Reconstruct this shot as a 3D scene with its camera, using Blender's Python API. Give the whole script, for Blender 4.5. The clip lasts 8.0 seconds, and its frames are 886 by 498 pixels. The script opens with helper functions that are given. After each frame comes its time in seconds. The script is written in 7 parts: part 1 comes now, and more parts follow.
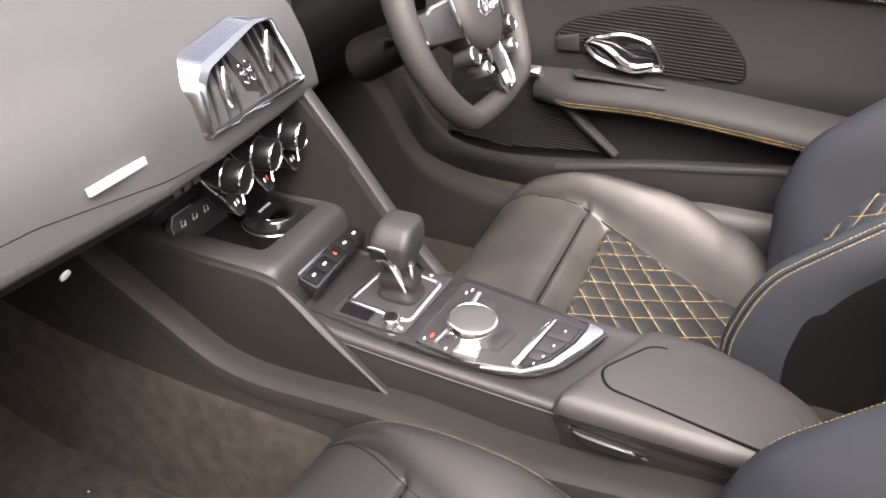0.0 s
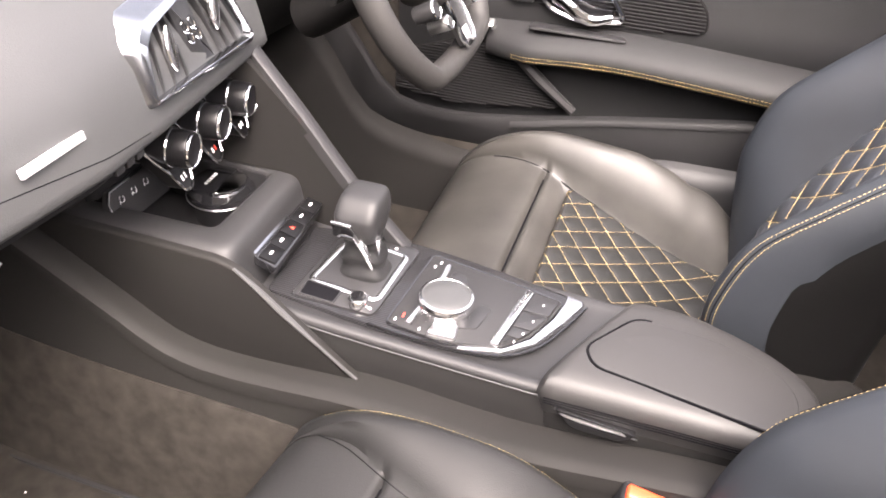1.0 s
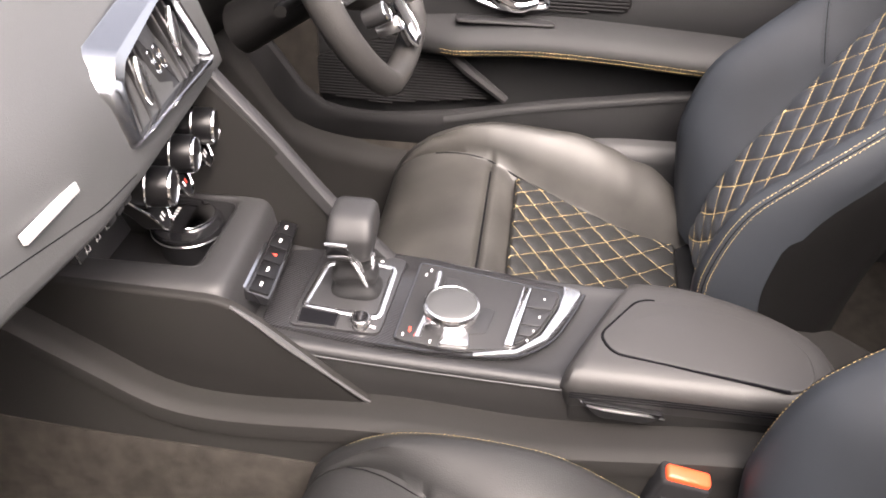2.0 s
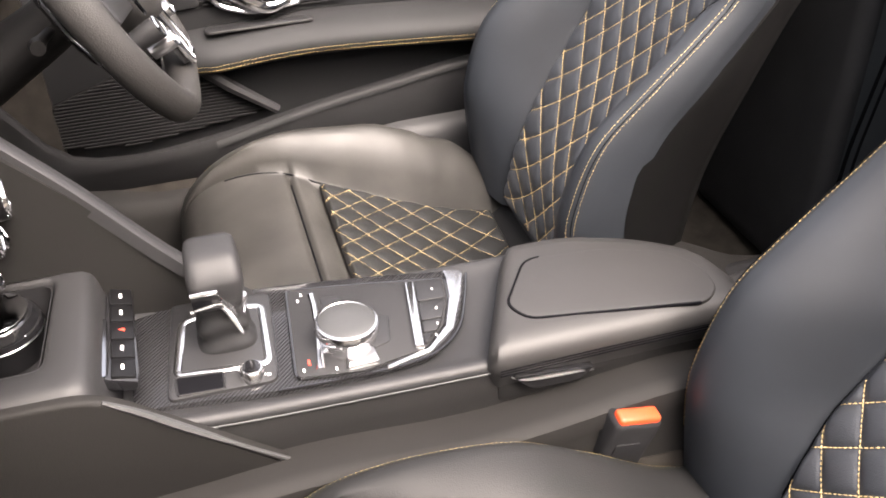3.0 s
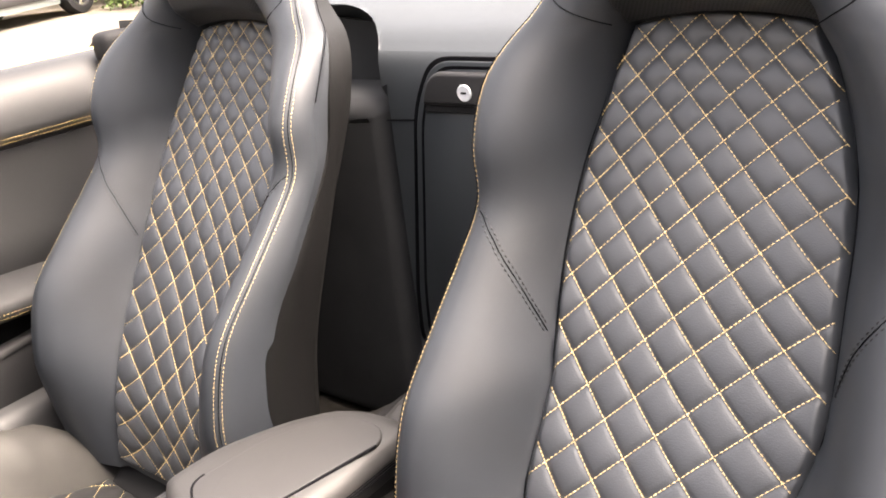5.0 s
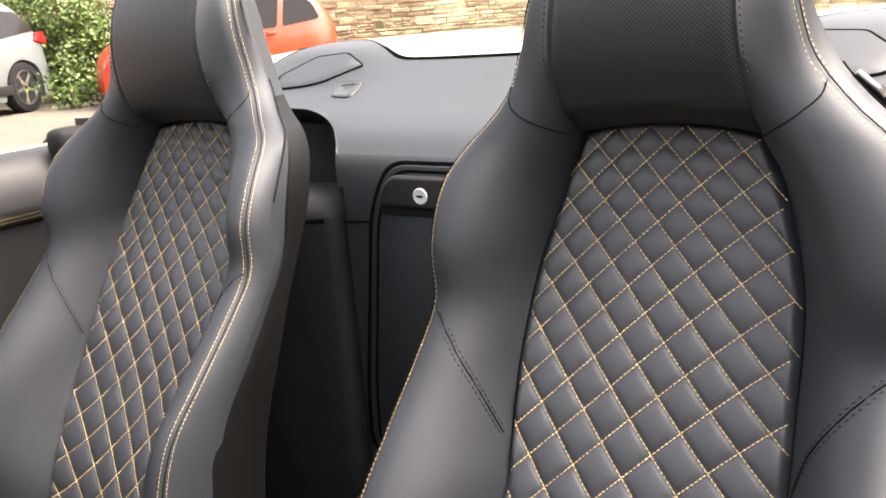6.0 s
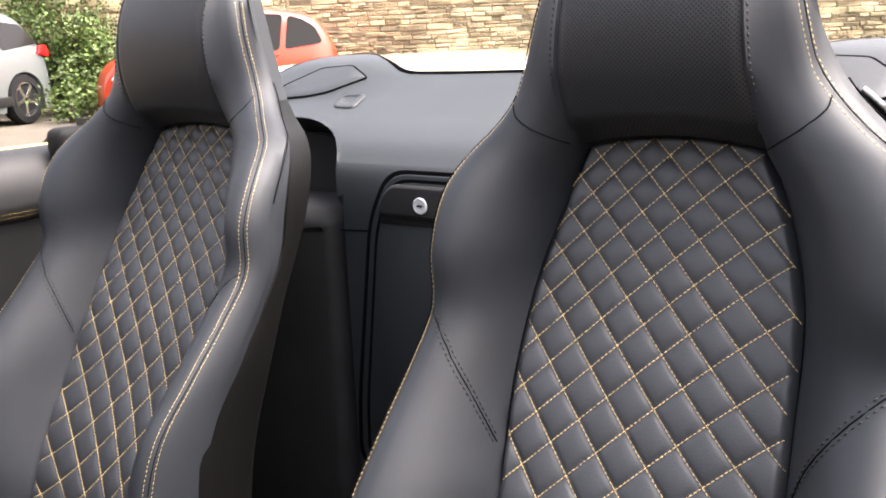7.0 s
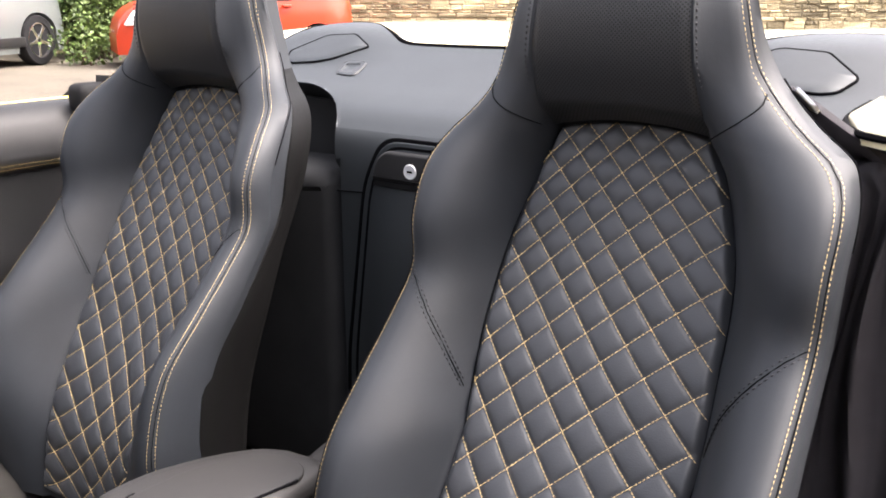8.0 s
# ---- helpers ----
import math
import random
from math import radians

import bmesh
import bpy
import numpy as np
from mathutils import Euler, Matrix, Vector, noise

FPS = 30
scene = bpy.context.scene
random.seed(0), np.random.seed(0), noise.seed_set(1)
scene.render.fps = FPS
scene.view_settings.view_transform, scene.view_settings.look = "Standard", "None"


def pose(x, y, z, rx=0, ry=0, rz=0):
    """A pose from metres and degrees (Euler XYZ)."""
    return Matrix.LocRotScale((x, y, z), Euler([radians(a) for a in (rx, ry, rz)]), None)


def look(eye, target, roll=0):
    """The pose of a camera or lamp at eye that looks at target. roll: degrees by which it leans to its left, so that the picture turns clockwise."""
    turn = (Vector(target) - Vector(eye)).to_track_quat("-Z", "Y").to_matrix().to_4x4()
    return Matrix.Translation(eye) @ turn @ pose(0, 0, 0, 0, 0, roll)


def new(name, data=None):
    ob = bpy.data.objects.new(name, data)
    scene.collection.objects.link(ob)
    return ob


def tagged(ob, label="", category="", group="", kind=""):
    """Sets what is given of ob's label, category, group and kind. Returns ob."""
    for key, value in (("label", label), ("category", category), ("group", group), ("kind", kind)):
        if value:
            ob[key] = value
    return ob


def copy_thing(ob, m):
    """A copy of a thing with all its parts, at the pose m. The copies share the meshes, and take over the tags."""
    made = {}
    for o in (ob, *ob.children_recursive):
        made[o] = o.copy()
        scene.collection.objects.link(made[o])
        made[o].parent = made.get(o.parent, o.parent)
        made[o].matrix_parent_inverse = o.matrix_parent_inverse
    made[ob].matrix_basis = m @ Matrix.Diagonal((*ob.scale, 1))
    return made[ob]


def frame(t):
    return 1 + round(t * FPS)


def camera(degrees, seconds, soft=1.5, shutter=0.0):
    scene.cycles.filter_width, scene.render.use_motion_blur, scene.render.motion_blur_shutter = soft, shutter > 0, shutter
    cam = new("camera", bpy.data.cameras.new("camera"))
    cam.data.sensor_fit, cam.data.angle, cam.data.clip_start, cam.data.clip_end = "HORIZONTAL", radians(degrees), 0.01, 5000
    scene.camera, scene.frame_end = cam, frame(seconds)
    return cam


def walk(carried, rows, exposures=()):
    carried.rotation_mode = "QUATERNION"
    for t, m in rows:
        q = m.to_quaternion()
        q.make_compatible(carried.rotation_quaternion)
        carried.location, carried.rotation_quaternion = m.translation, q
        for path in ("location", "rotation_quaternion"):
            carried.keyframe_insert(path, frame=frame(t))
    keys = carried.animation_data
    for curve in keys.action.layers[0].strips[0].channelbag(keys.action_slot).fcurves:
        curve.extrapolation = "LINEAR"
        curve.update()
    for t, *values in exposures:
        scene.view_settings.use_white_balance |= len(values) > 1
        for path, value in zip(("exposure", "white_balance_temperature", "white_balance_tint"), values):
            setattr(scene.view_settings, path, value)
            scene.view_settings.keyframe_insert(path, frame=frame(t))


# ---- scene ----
SKY, SUN, SOFTNESS = 0.15, 1.5, 1.8
# seconds, stops, kelvin, tint
EXPOSURES = [
    (0.0, 2.74, 7000, 20), (0.5, 3.18, 7000, 20), (1.2, 3.20, 7000, 19), (2.5, 2.70, 7100, 18), (3.2, 2.92, 7150, 17), (4.0, 3.24, 7250, 17), (5.2, 3.56, 7550, 17),
    (6.3, 2.61, 7000, 17), (8.0, 2.57, 6750, 17),
]
cam = camera(53.16, 8.0, soft=SOFTNESS)
# seconds, eye, target, lean
PATH = [
    (0.0, (-0.8496, -0.1412, 1.1826), (0.3032, 0.3496, 0.3578), 0.46),
    (0.5, (-0.8036, -0.0700, 1.1569), (0.3556, 0.2996, 0.2796), 2.34),
    (1.0, (-0.7948, -0.0551, 1.1605), (0.3599, 0.2917, 0.2682), 2.66),
    (1.2, (-0.7878, -0.0543, 1.1648), (0.3599, 0.2940, 0.2640), 2.26),
    (2.3, (-0.7969, 0.1673, 1.1410), (0.4092, 0.1588, 0.2493), 0.64),
    (2.5, (-0.7672, 0.1997, 1.1232), (0.4370, 0.0961, 0.2349), -0.10),
    (3.0, (-0.7181, 0.2636, 1.0832), (0.4526, -0.0723, 0.2076), -1.75),
    (3.5, (-0.7151, 0.3482, 1.0424), (0.3760, -0.2618, 0.2133), -3.78),
    (4.0, (-0.6985, 0.3768, 1.0277), (0.2997, -0.4507, 0.2735), -6.77),
    (4.5, (-0.6973, 0.3764, 1.0287), (0.2371, -0.5945, 0.3697), -7.46),
    (5.0, (-0.7026, 0.3667, 1.0276), (0.1979, -0.6977, 0.4743), -6.96),
    (5.2, (-0.6994, 0.3689, 1.0381), (0.1800, -0.7283, 0.5157), -6.73),
    (6.3, (-0.6930, 0.3854, 1.0127), (0.1489, -0.8044, 0.6582), -3.95),
    (6.5, (-0.6907, 0.3872, 1.0040), (0.1509, -0.8066, 0.6626), -3.50),
    (7.0, (-0.6891, 0.3872, 0.9993), (0.1510, -0.8062, 0.6527), -2.38),
    (7.5, (-0.6893, 0.3934, 0.9984), (0.1502, -0.7943, 0.6315), -1.20),
    (8.0, (-0.7782, 0.4589, 1.0345), (0.0611, -0.7127, 0.6184), -0.06),
]
walk(cam, [(t, look(e, g, r)) for t, e, g, r in PATH], EXPOSURES)

# ---------------------------------------------------------------- light
world = bpy.data.worlds.new("sky")
scene.world = world
world.use_nodes = True
wn = world.node_tree
sky = wn.nodes.new("ShaderNodeTexSky")
sky.sky_type = "NISHITA"
sky.sun_disc = False
sky.sun_elevation = radians(50)
sky.sun_rotation = radians(238)
sky.air_density, sky.dust_density, sky.ozone_density = 1.0, 6.0, 0.6
pale = wn.nodes.new("ShaderNodeHueSaturation")
pale.inputs["Saturation"].default_value = 0.35
wn.links.new(sky.outputs[0], pale.inputs["Color"])
wn.links.new(pale.outputs[0], wn.nodes["Background"].inputs[0])
wn.nodes["Background"].inputs[1].default_value = SKY

sun_data = bpy.data.lights.new("sun", "SUN")
sun_data.energy, sun_data.angle, sun_data.color = SUN, radians(36), (1.0, 0.96, 0.9)
sun = new("sun", sun_data)
sun.matrix_world = look((0, 0, 10), (4.4, 1.8, 0))

# ---------------------------------------------------------------- materials


def material(name, color, rough=0.5, metal=0.0, grain=0.0, grain_size=400.0, vary=0.0, vary_size=6.0, spec=0.5, coat=0.0, rvary=0.0, per=0.0):
    """A surface with a base colour, a fine relief and a slow stain; per varies the colour from piece to piece."""
    m = bpy.data.materials.new(name)
    m.use_nodes = True
    nt = m.node_tree
    b = nt.nodes["Principled BSDF"]
    b.inputs["Base Color"].default_value = (*color, 1)
    b.inputs["Roughness"].default_value = rough
    b.inputs["Metallic"].default_value = metal
    b.inputs["Specular IOR Level"].default_value = spec
    b.inputs["Coat Weight"].default_value = coat
    tc = nt.nodes.new("ShaderNodeTexCoord")
    if vary or per:
        mix = nt.nodes.new("ShaderNodeMix")
        mix.data_type = "RGBA"
        mix.blend_type = "MULTIPLY"
        mix.inputs[0].default_value = 1.0
        mix.inputs[6].default_value = (*color, 1)
        n = nt.nodes.new("ShaderNodeTexNoise")
        n.inputs["Scale"].default_value, n.inputs["Detail"].default_value = vary_size, 5
        nt.links.new(tc.outputs["Object"], n.inputs["Vector"])
        r = nt.nodes.new("ShaderNodeMapRange")
        r.inputs[1].default_value, r.inputs[2].default_value = 0.3, 0.7
        r.inputs[3].default_value, r.inputs[4].default_value = 1 - vary, 1 + vary
        nt.links.new(n.outputs[0], r.inputs[0])
        last = r.outputs[0]
        if per:
            info = nt.nodes.new("ShaderNodeObjectInfo")
            isl = nt.nodes.new("ShaderNodeNewGeometry")
            add = nt.nodes.new("ShaderNodeMath")
            add.operation = "ADD"
            nt.links.new(info.outputs["Random"], add.inputs[0])
            nt.links.new(isl.outputs["Random Per Island"], add.inputs[1])
            fr = nt.nodes.new("ShaderNodeMath")
            fr.operation = "FRACT"
            nt.links.new(add.outputs[0], fr.inputs[0])
            r2 = nt.nodes.new("ShaderNodeMapRange")
            r2.inputs[3].default_value, r2.inputs[4].default_value = 1 - per, 1 + per
            nt.links.new(fr.outputs[0], r2.inputs[0])
            mu = nt.nodes.new("ShaderNodeMath")
            mu.operation = "MULTIPLY"
            nt.links.new(last, mu.inputs[0])
            nt.links.new(r2.outputs[0], mu.inputs[1])
            last = mu.outputs[0]
        nt.links.new(last, mix.inputs[7])
        nt.links.new(mix.outputs[2], b.inputs["Base Color"])
    if rvary:
        n2 = nt.nodes.new("ShaderNodeTexNoise")
        n2.inputs["Scale"].default_value = 9.0
        nt.links.new(tc.outputs["Object"], n2.inputs["Vector"])
        r3 = nt.nodes.new("ShaderNodeMapRange")
        r3.inputs[3].default_value, r3.inputs[4].default_value = rough - rvary, rough + rvary
        nt.links.new(n2.outputs[0], r3.inputs[0])
        nt.links.new(r3.outputs[0], b.inputs["Roughness"])
    if grain:
        v = nt.nodes.new("ShaderNodeTexVoronoi")
        v.inputs["Scale"].default_value = grain_size
        nt.links.new(tc.outputs["Object"], v.inputs["Vector"])
        bump = nt.nodes.new("ShaderNodeBump")
        bump.inputs["Strength"].default_value = grain
        bump.inputs["Distance"].default_value = 0.4 / grain_size
        nt.links.new(v.outputs[0], bump.inputs["Height"])
        nt.links.new(bump.outputs[0], b.inputs["Normal"])
    return m


def perforated(name, color, rough, pitch):
    """Leather with rows of small punched holes, laid out in the plane of x and z."""
    m = material(name, color, rough)
    nt = m.node_tree
    b = nt.nodes["Principled BSDF"]
    tc = nt.nodes.new("ShaderNodeTexCoord")
    sep = nt.nodes.new("ShaderNodeSeparateXYZ")
    nt.links.new(tc.outputs["Object"], sep.inputs[0])

    def op(kind, a, c):
        n = nt.nodes.new("ShaderNodeMath")
        n.operation = kind
        for i, s in enumerate((a, c)):
            if isinstance(s, float):
                n.inputs[i].default_value = s
            else:
                nt.links.new(s, n.inputs[i])
        return n.outputs[0]
    p = op("MULTIPLY", op("ADD", sep.outputs[0], sep.outputs[2]), math.pi / pitch)
    q = op("MULTIPLY", op("SUBTRACT", sep.outputs[0], sep.outputs[2]), math.pi / pitch)
    dots = op("MULTIPLY", op("SINE", p, 0.0), op("SINE", q, 0.0))
    hole = op("GREATER_THAN", op("ABSOLUTE", dots, 0.0), 0.60)
    nt.links.new(op("SUBTRACT", 0.5, op("MULTIPLY", hole, 0.20)), b.inputs["Specular IOR Level"])
    mix = nt.nodes.new("ShaderNodeMix")
    mix.data_type = "RGBA"
    mix.inputs[6].default_value = (*color, 1)
    mix.inputs[7].default_value = (0.0055, 0.006, 0.007, 1)
    nt.links.new(hole, mix.inputs[0])
    nt.links.new(mix.outputs[2], b.inputs["Base Color"])
    bump = nt.nodes.new("ShaderNodeBump")
    bump.inputs["Strength"].default_value, bump.inputs["Distance"].default_value = 0.6, -0.001
    nt.links.new(hole, bump.inputs["Height"])
    nt.links.new(bump.outputs[0], b.inputs["Normal"])
    return m


def carbon_weave(name):
    """Lacquered twill of carbon fibre, seen from above."""
    m = material(name, (0.03, 0.03, 0.032), 0.08, 0.0, spec=0.22)
    nt = m.node_tree
    b = nt.nodes["Principled BSDF"]
    tc = nt.nodes.new("ShaderNodeTexCoord")
    w = nt.nodes.new("ShaderNodeTexWave")
    w.bands_direction = "DIAGONAL"
    w.inputs["Scale"].default_value = 125
    nt.links.new(tc.outputs["Object"], w.inputs["Vector"])
    ramp = nt.nodes.new("ShaderNodeValToRGB")
    ramp.color_ramp.elements[0].color = (0.004, 0.004, 0.0045, 1)
    ramp.color_ramp.elements[1].color = (0.026, 0.026, 0.028, 1)
    nt.links.new(w.outputs[1], ramp.inputs[0])
    nt.links.new(ramp.outputs[0], b.inputs["Base Color"])
    b.inputs["Coat Roughness"].default_value = 0.08
    return m


LEATHER = material("black leather", (0.0150, 0.0180, 0.0226), 0.56, spec=0.42, grain=0.13, grain_size=900, vary=0.20, vary_size=7, rvary=0.07)
LEATHER_WORN = material("black leather, rubbed", (0.0235, 0.0225, 0.0208), 0.52, spec=0.42, grain=0.2, grain_size=700, vary=0.38, vary_size=11, rvary=0.16)
QUILT = material("quilted black leather", (0.0258, 0.0290, 0.0346), 0.52, spec=0.6, grain=0.25, grain_size=700, vary=0.1, vary_size=8)
PERF = perforated("perforated black leather", (0.0135, 0.0150, 0.0180), 0.52, 0.0046)
THREAD = material("yellow thread", (0.70, 0.51, 0.235), 0.7, vary=0.15, vary_size=300)
DARK_THREAD = material("black thread", (0.012, 0.012, 0.014), 0.7)
SEAM = material("dark seam", (0.004, 0.004, 0.005), 1.0, spec=0.05)
SHELL = material("black plastic", (0.014, 0.014, 0.015), 0.42, grain=0.3, grain_size=900, vary=0.08)
SOFT = material("soft grained dashboard skin", (0.0365, 0.0375, 0.0385), 0.46, grain=0.3, grain_size=800, vary=0.06, vary_size=4, rvary=0.04)
BULK = material("dark blue-grey skin", (0.0262, 0.0310, 0.0355), 0.50, grain=0.3, grain_size=800, vary=0.06, vary_size=4, rvary=0.04)
LINING = material("dark felt lining", (0.027, 0.028, 0.030), 0.8, spec=0.2, grain=0.6, grain_size=1200, vary=0.15, vary_size=12)
DOOR_LEATHER = material("dull black leather", (0.012, 0.0122, 0.013), 0.62, spec=0.22, grain=0.25, grain_size=700, vary=0.12, vary_size=5, rvary=0.05)
CUSHION = material("dull cushion leather", (0.0118, 0.0119, 0.0122), 0.58, spec=0.25, grain=0.25, grain_size=700, vary=0.15, vary_size=6, rvary=0.06)
TRIM = material("dark grained trim", (0.0175, 0.0175, 0.0185), 0.52, spec=0.32, grain=0.3, grain_size=900, vary=0.08, vary_size=5)
RUBBER = material("matt black", (0.010, 0.010, 0.011), 0.75, spec=0.2, vary=0.1)
# near-black base that holds shade as well as the plastic's own black
DEEP = material("black plastic, darkened for shade", (0.0042, 0.0041, 0.0042), 0.55, spec=0.12, grain=0.3, grain_size=900, vary=0.15, vary_size=8)
# black base that also holds the shade of fold and door pocket
FLANK = material("matt black, darkened for shade", (0.0105, 0.0105, 0.0112), 0.70, spec=0.16, grain=0.3, grain_size=900, vary=0.12, vary_size=9)
CARPET = material("charcoal carpet", (0.0185, 0.0165, 0.0145), 0.95, grain=1.0, grain_size=900, vary=0.3, vary_size=40, spec=0.1)
CHROME = material("chrome", (0.75, 0.76, 0.78), 0.08, 1.0)
DIAL_BODY = material("satin black plastic", (0.0045, 0.0045, 0.005), 0.30, spec=0.18)
FRAME_METAL = material("polished metal", (0.30, 0.31, 0.33), 0.20, 1.0, rvary=0.05)
KNOB_METAL = material("bright satin metal", (0.80, 0.80, 0.81), 0.22, 1.0)
SATIN = material("satin aluminium", (0.62, 0.62, 0.63), 0.28, 1.0, rvary=0.04)
GLOSS = material("gloss black", (0.008, 0.008, 0.009), 0.08, coat=0.5)
DIAL_GLASS = material("dark dial glass", (0.006, 0.006, 0.007), 0.3, spec=0.3)
BADGE = material("brushed bright badge", (0.85, 0.85, 0.86), 0.4, 0.7)
WHITE = material("white print", (0.75, 0.75, 0.75), 0.6)
RED = material("red print", (0.7, 0.05, 0.03), 0.5)
ORANGE_PLASTIC = material("orange-red plastic", (0.60, 0.062, 0.020), 0.4)
ARM_LEATHER = material("soft dark armrest leather", (0.0215, 0.0208, 0.0208), 0.55, spec=0.46, grain=0.2, grain_size=800, vary=0.1, vary_size=6, rvary=0.05)
WHEEL_LEATHER = material("dull grained wheel leather", (0.0190, 0.0182, 0.0178), 0.60, spec=0.36, grain=0.35, grain_size=600, vary=0.12, vary_size=8)
BELT_CLOTH = material("grey-purple woven webbing", (0.058, 0.054, 0.062), 0.85, grain=0.5, grain_size=1500, vary=0.15, vary_size=20)
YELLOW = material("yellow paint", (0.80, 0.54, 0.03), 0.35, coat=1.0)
# yellow body paint, paled: the grazing sky reflection is in the base colour
GLARE_PAINT = material("yellow paint paled for sky glare", (0.80, 0.72, 0.48), 0.3, coat=1.0)
# dark trim bases, lowered further to stand for shade low in the cabin
LEDGE = material("matt ledge, darkened for shade", (0.0105, 0.0100, 0.0096), 0.66, spec=0.16, grain=0.4, grain_size=900, vary=0.1)
CONSOLE_SIDE = material("console side leather, darkened for shade", (0.0095, 0.0092, 0.0092), 0.66, spec=0.20, grain=0.3, grain_size=800, vary=0.12, vary_size=6)
CARBON = carbon_weave("carbon fibre")
FABRIC = material("black hood cloth", (0.014, 0.014, 0.016), 0.9, grain=0.6, grain_size=1200, vary=0.2, vary_size=20)
TARMAC = material("pale dusty tarmac", (0.092, 0.079, 0.060), 0.95, grain=0.8, grain_size=90, vary=0.18, vary_size=1.3)
ORANGE_PAINT = material("orange paint", (0.50, 0.036, 0.008), 0.35, coat=0.25)
SILVER_PAINT = material("silver paint", (0.17, 0.19, 0.19), 0.35, 0.4, coat=0.6)
CAR_GLASS = material("tinted car glass", (0.012, 0.011, 0.010), 0.12, spec=0.2)
STONE = material("buff sandstone", (0.43, 0.355, 0.22), 0.9, grain=0.8, grain_size=30, vary=0.40, vary_size=1.6, per=0.45)
MORTAR = material("grey mortar", (0.36, 0.31, 0.23), 0.95, grain=0.8, grain_size=60, vary=0.2, vary_size=5)
RENDER = material("dull grey-buff render", (0.22, 0.20, 0.17), 0.9, grain=0.6, grain_size=80, vary=0.2, vary_size=0.8)
LEAF = material("green leaves", (0.075, 0.120, 0.026), 0.60, vary=0.4, vary_size=2.5, per=0.6)
BARK = material("brown bark", (0.10, 0.07, 0.05), 0.9, vary=0.3, vary_size=12)
LAMP_RED = material("red lamp glass", (0.5, 0.01, 0.01), 0.15)
LAMP_CLEAR = material("clear lamp glass", (0.8, 0.82, 0.84), 0.1, 0.3)

# ---------------------------------------------------------------- mesh tools


def thing(name, label, category, group="", kind=""):
    return tagged(new(name), label, category, group, kind)


def finish(bm, angle=38):
    bmesh.ops.recalc_face_normals(bm, faces=bm.faces)
    for f in bm.faces:
        f.smooth = True
    lim = radians(angle)
    for e in bm.edges:
        if len(e.link_faces) == 2 and e.calc_face_angle(0) > lim:
            e.smooth = False


def part(name, bm, mat, parent=None, label="", angle=38):
    """Links a bmesh as one mesh object under a thing or a part."""
    finish(bm, angle)
    me = bpy.data.meshes.new(name)
    bm.to_mesh(me)
    bm.free()
    me.materials.append(mat)
    ob = new(name, me)
    if parent is not None:
        ob.parent = parent
    if label:
        ob["label"] = label
    return ob


def raw(name, verts, faces, mat, parent=None, label="", smooth=False):
    me = bpy.data.meshes.new(name)
    me.from_pydata(verts, [], faces)
    me.materials.append(mat)
    if smooth:
        me.polygons.foreach_set("use_smooth", [True] * len(me.polygons))
    ob = new(name, me)
    if parent is not None:
        ob.parent = parent
    if label:
        ob["label"] = label
    return ob


def interp(x, xs, ys):
    return float(np.interp(x, xs, ys))


def smooth_rows(xs, ys):
    """A smooth curve through rows (Catmull-Rom), as a function of x."""
    xs, ys = list(xs), list(ys)

    def f(x):
        if x <= xs[0]:
            return ys[0]
        if x >= xs[-1]:
            return ys[-1]
        i = max(k for k in range(len(xs) - 1) if xs[k] <= x)
        h = xs[i + 1] - xs[i]
        t = (x - xs[i]) / h
        m0 = (ys[i + 1] - ys[i - 1]) / (xs[i + 1] - xs[i - 1]) if i > 0 else (ys[i + 1] - ys[i]) / h
        m1 = (ys[i + 2] - ys[i]) / (xs[i + 2] - xs[i]) if i + 2 < len(xs) else (ys[i + 1] - ys[i]) / h
        return (2 * t**3 - 3 * t**2 + 1) * ys[i] + (t**3 - 2 * t**2 + t) * h * m0 + (3 * t**2 - 2 * t**3) * ys[i + 1] + (t**3 - t**2) * h * m1
    return f


def curve_points(pts, n):
    """n points at even steps along a smooth curve through pts."""
    pts = [Vector(p) for p in pts]
    d = [0.0]
    for a, b in zip(pts, pts[1:]):
        d.append(d[-1] + (b - a).length)
    fs = [smooth_rows(d, [p[k] for p in pts]) for k in range(3)]
    return [Vector([f(d[-1] * i / (n - 1)) for f in fs]) for i in range(n)]


def loft(bm, rings, closed=True, caps=False):
    """Skin over rings of equal length."""
    rows = [[bm.verts.new(p) for p in ring] for ring in rings]
    n = len(rows[0])
    for a, b in zip(rows, rows[1:]):
        for i in range(n if closed else n - 1):
            j = (i + 1) % n
            bm.faces.new((a[i], a[j], b[j], b[i]))
    if caps:
        bm.faces.new(rows[0][::-1])
        bm.faces.new(rows[-1])
    return rows


def tube(bm, pts, r, n=8, flat=None):
    """A round bar along pts; r may be a list; flat gives an up vector and a squash."""
    pts = [Vector(p) for p in pts]
    rings = []
    for i, p in enumerate(pts):
        t = (pts[min(i + 1, len(pts) - 1)] - pts[max(i - 1, 0)]).normalized()
        up = Vector(flat[0]) if flat else (Vector((0, 0, 1)) if abs(t.z) < 0.9 else Vector((0, 1, 0)))
        a = t.cross(up).normalized()
        b = a.cross(t).normalized()
        rr = r[i] if isinstance(r, (list, tuple)) else r
        sq = flat[1] if flat else 1.0
        rings.append([p + a * (math.cos(k * 2 * math.pi / n) * rr) + b * (math.sin(k * 2 * math.pi / n) * rr * sq) for k in range(n)])
    loft(bm, rings, True, True)


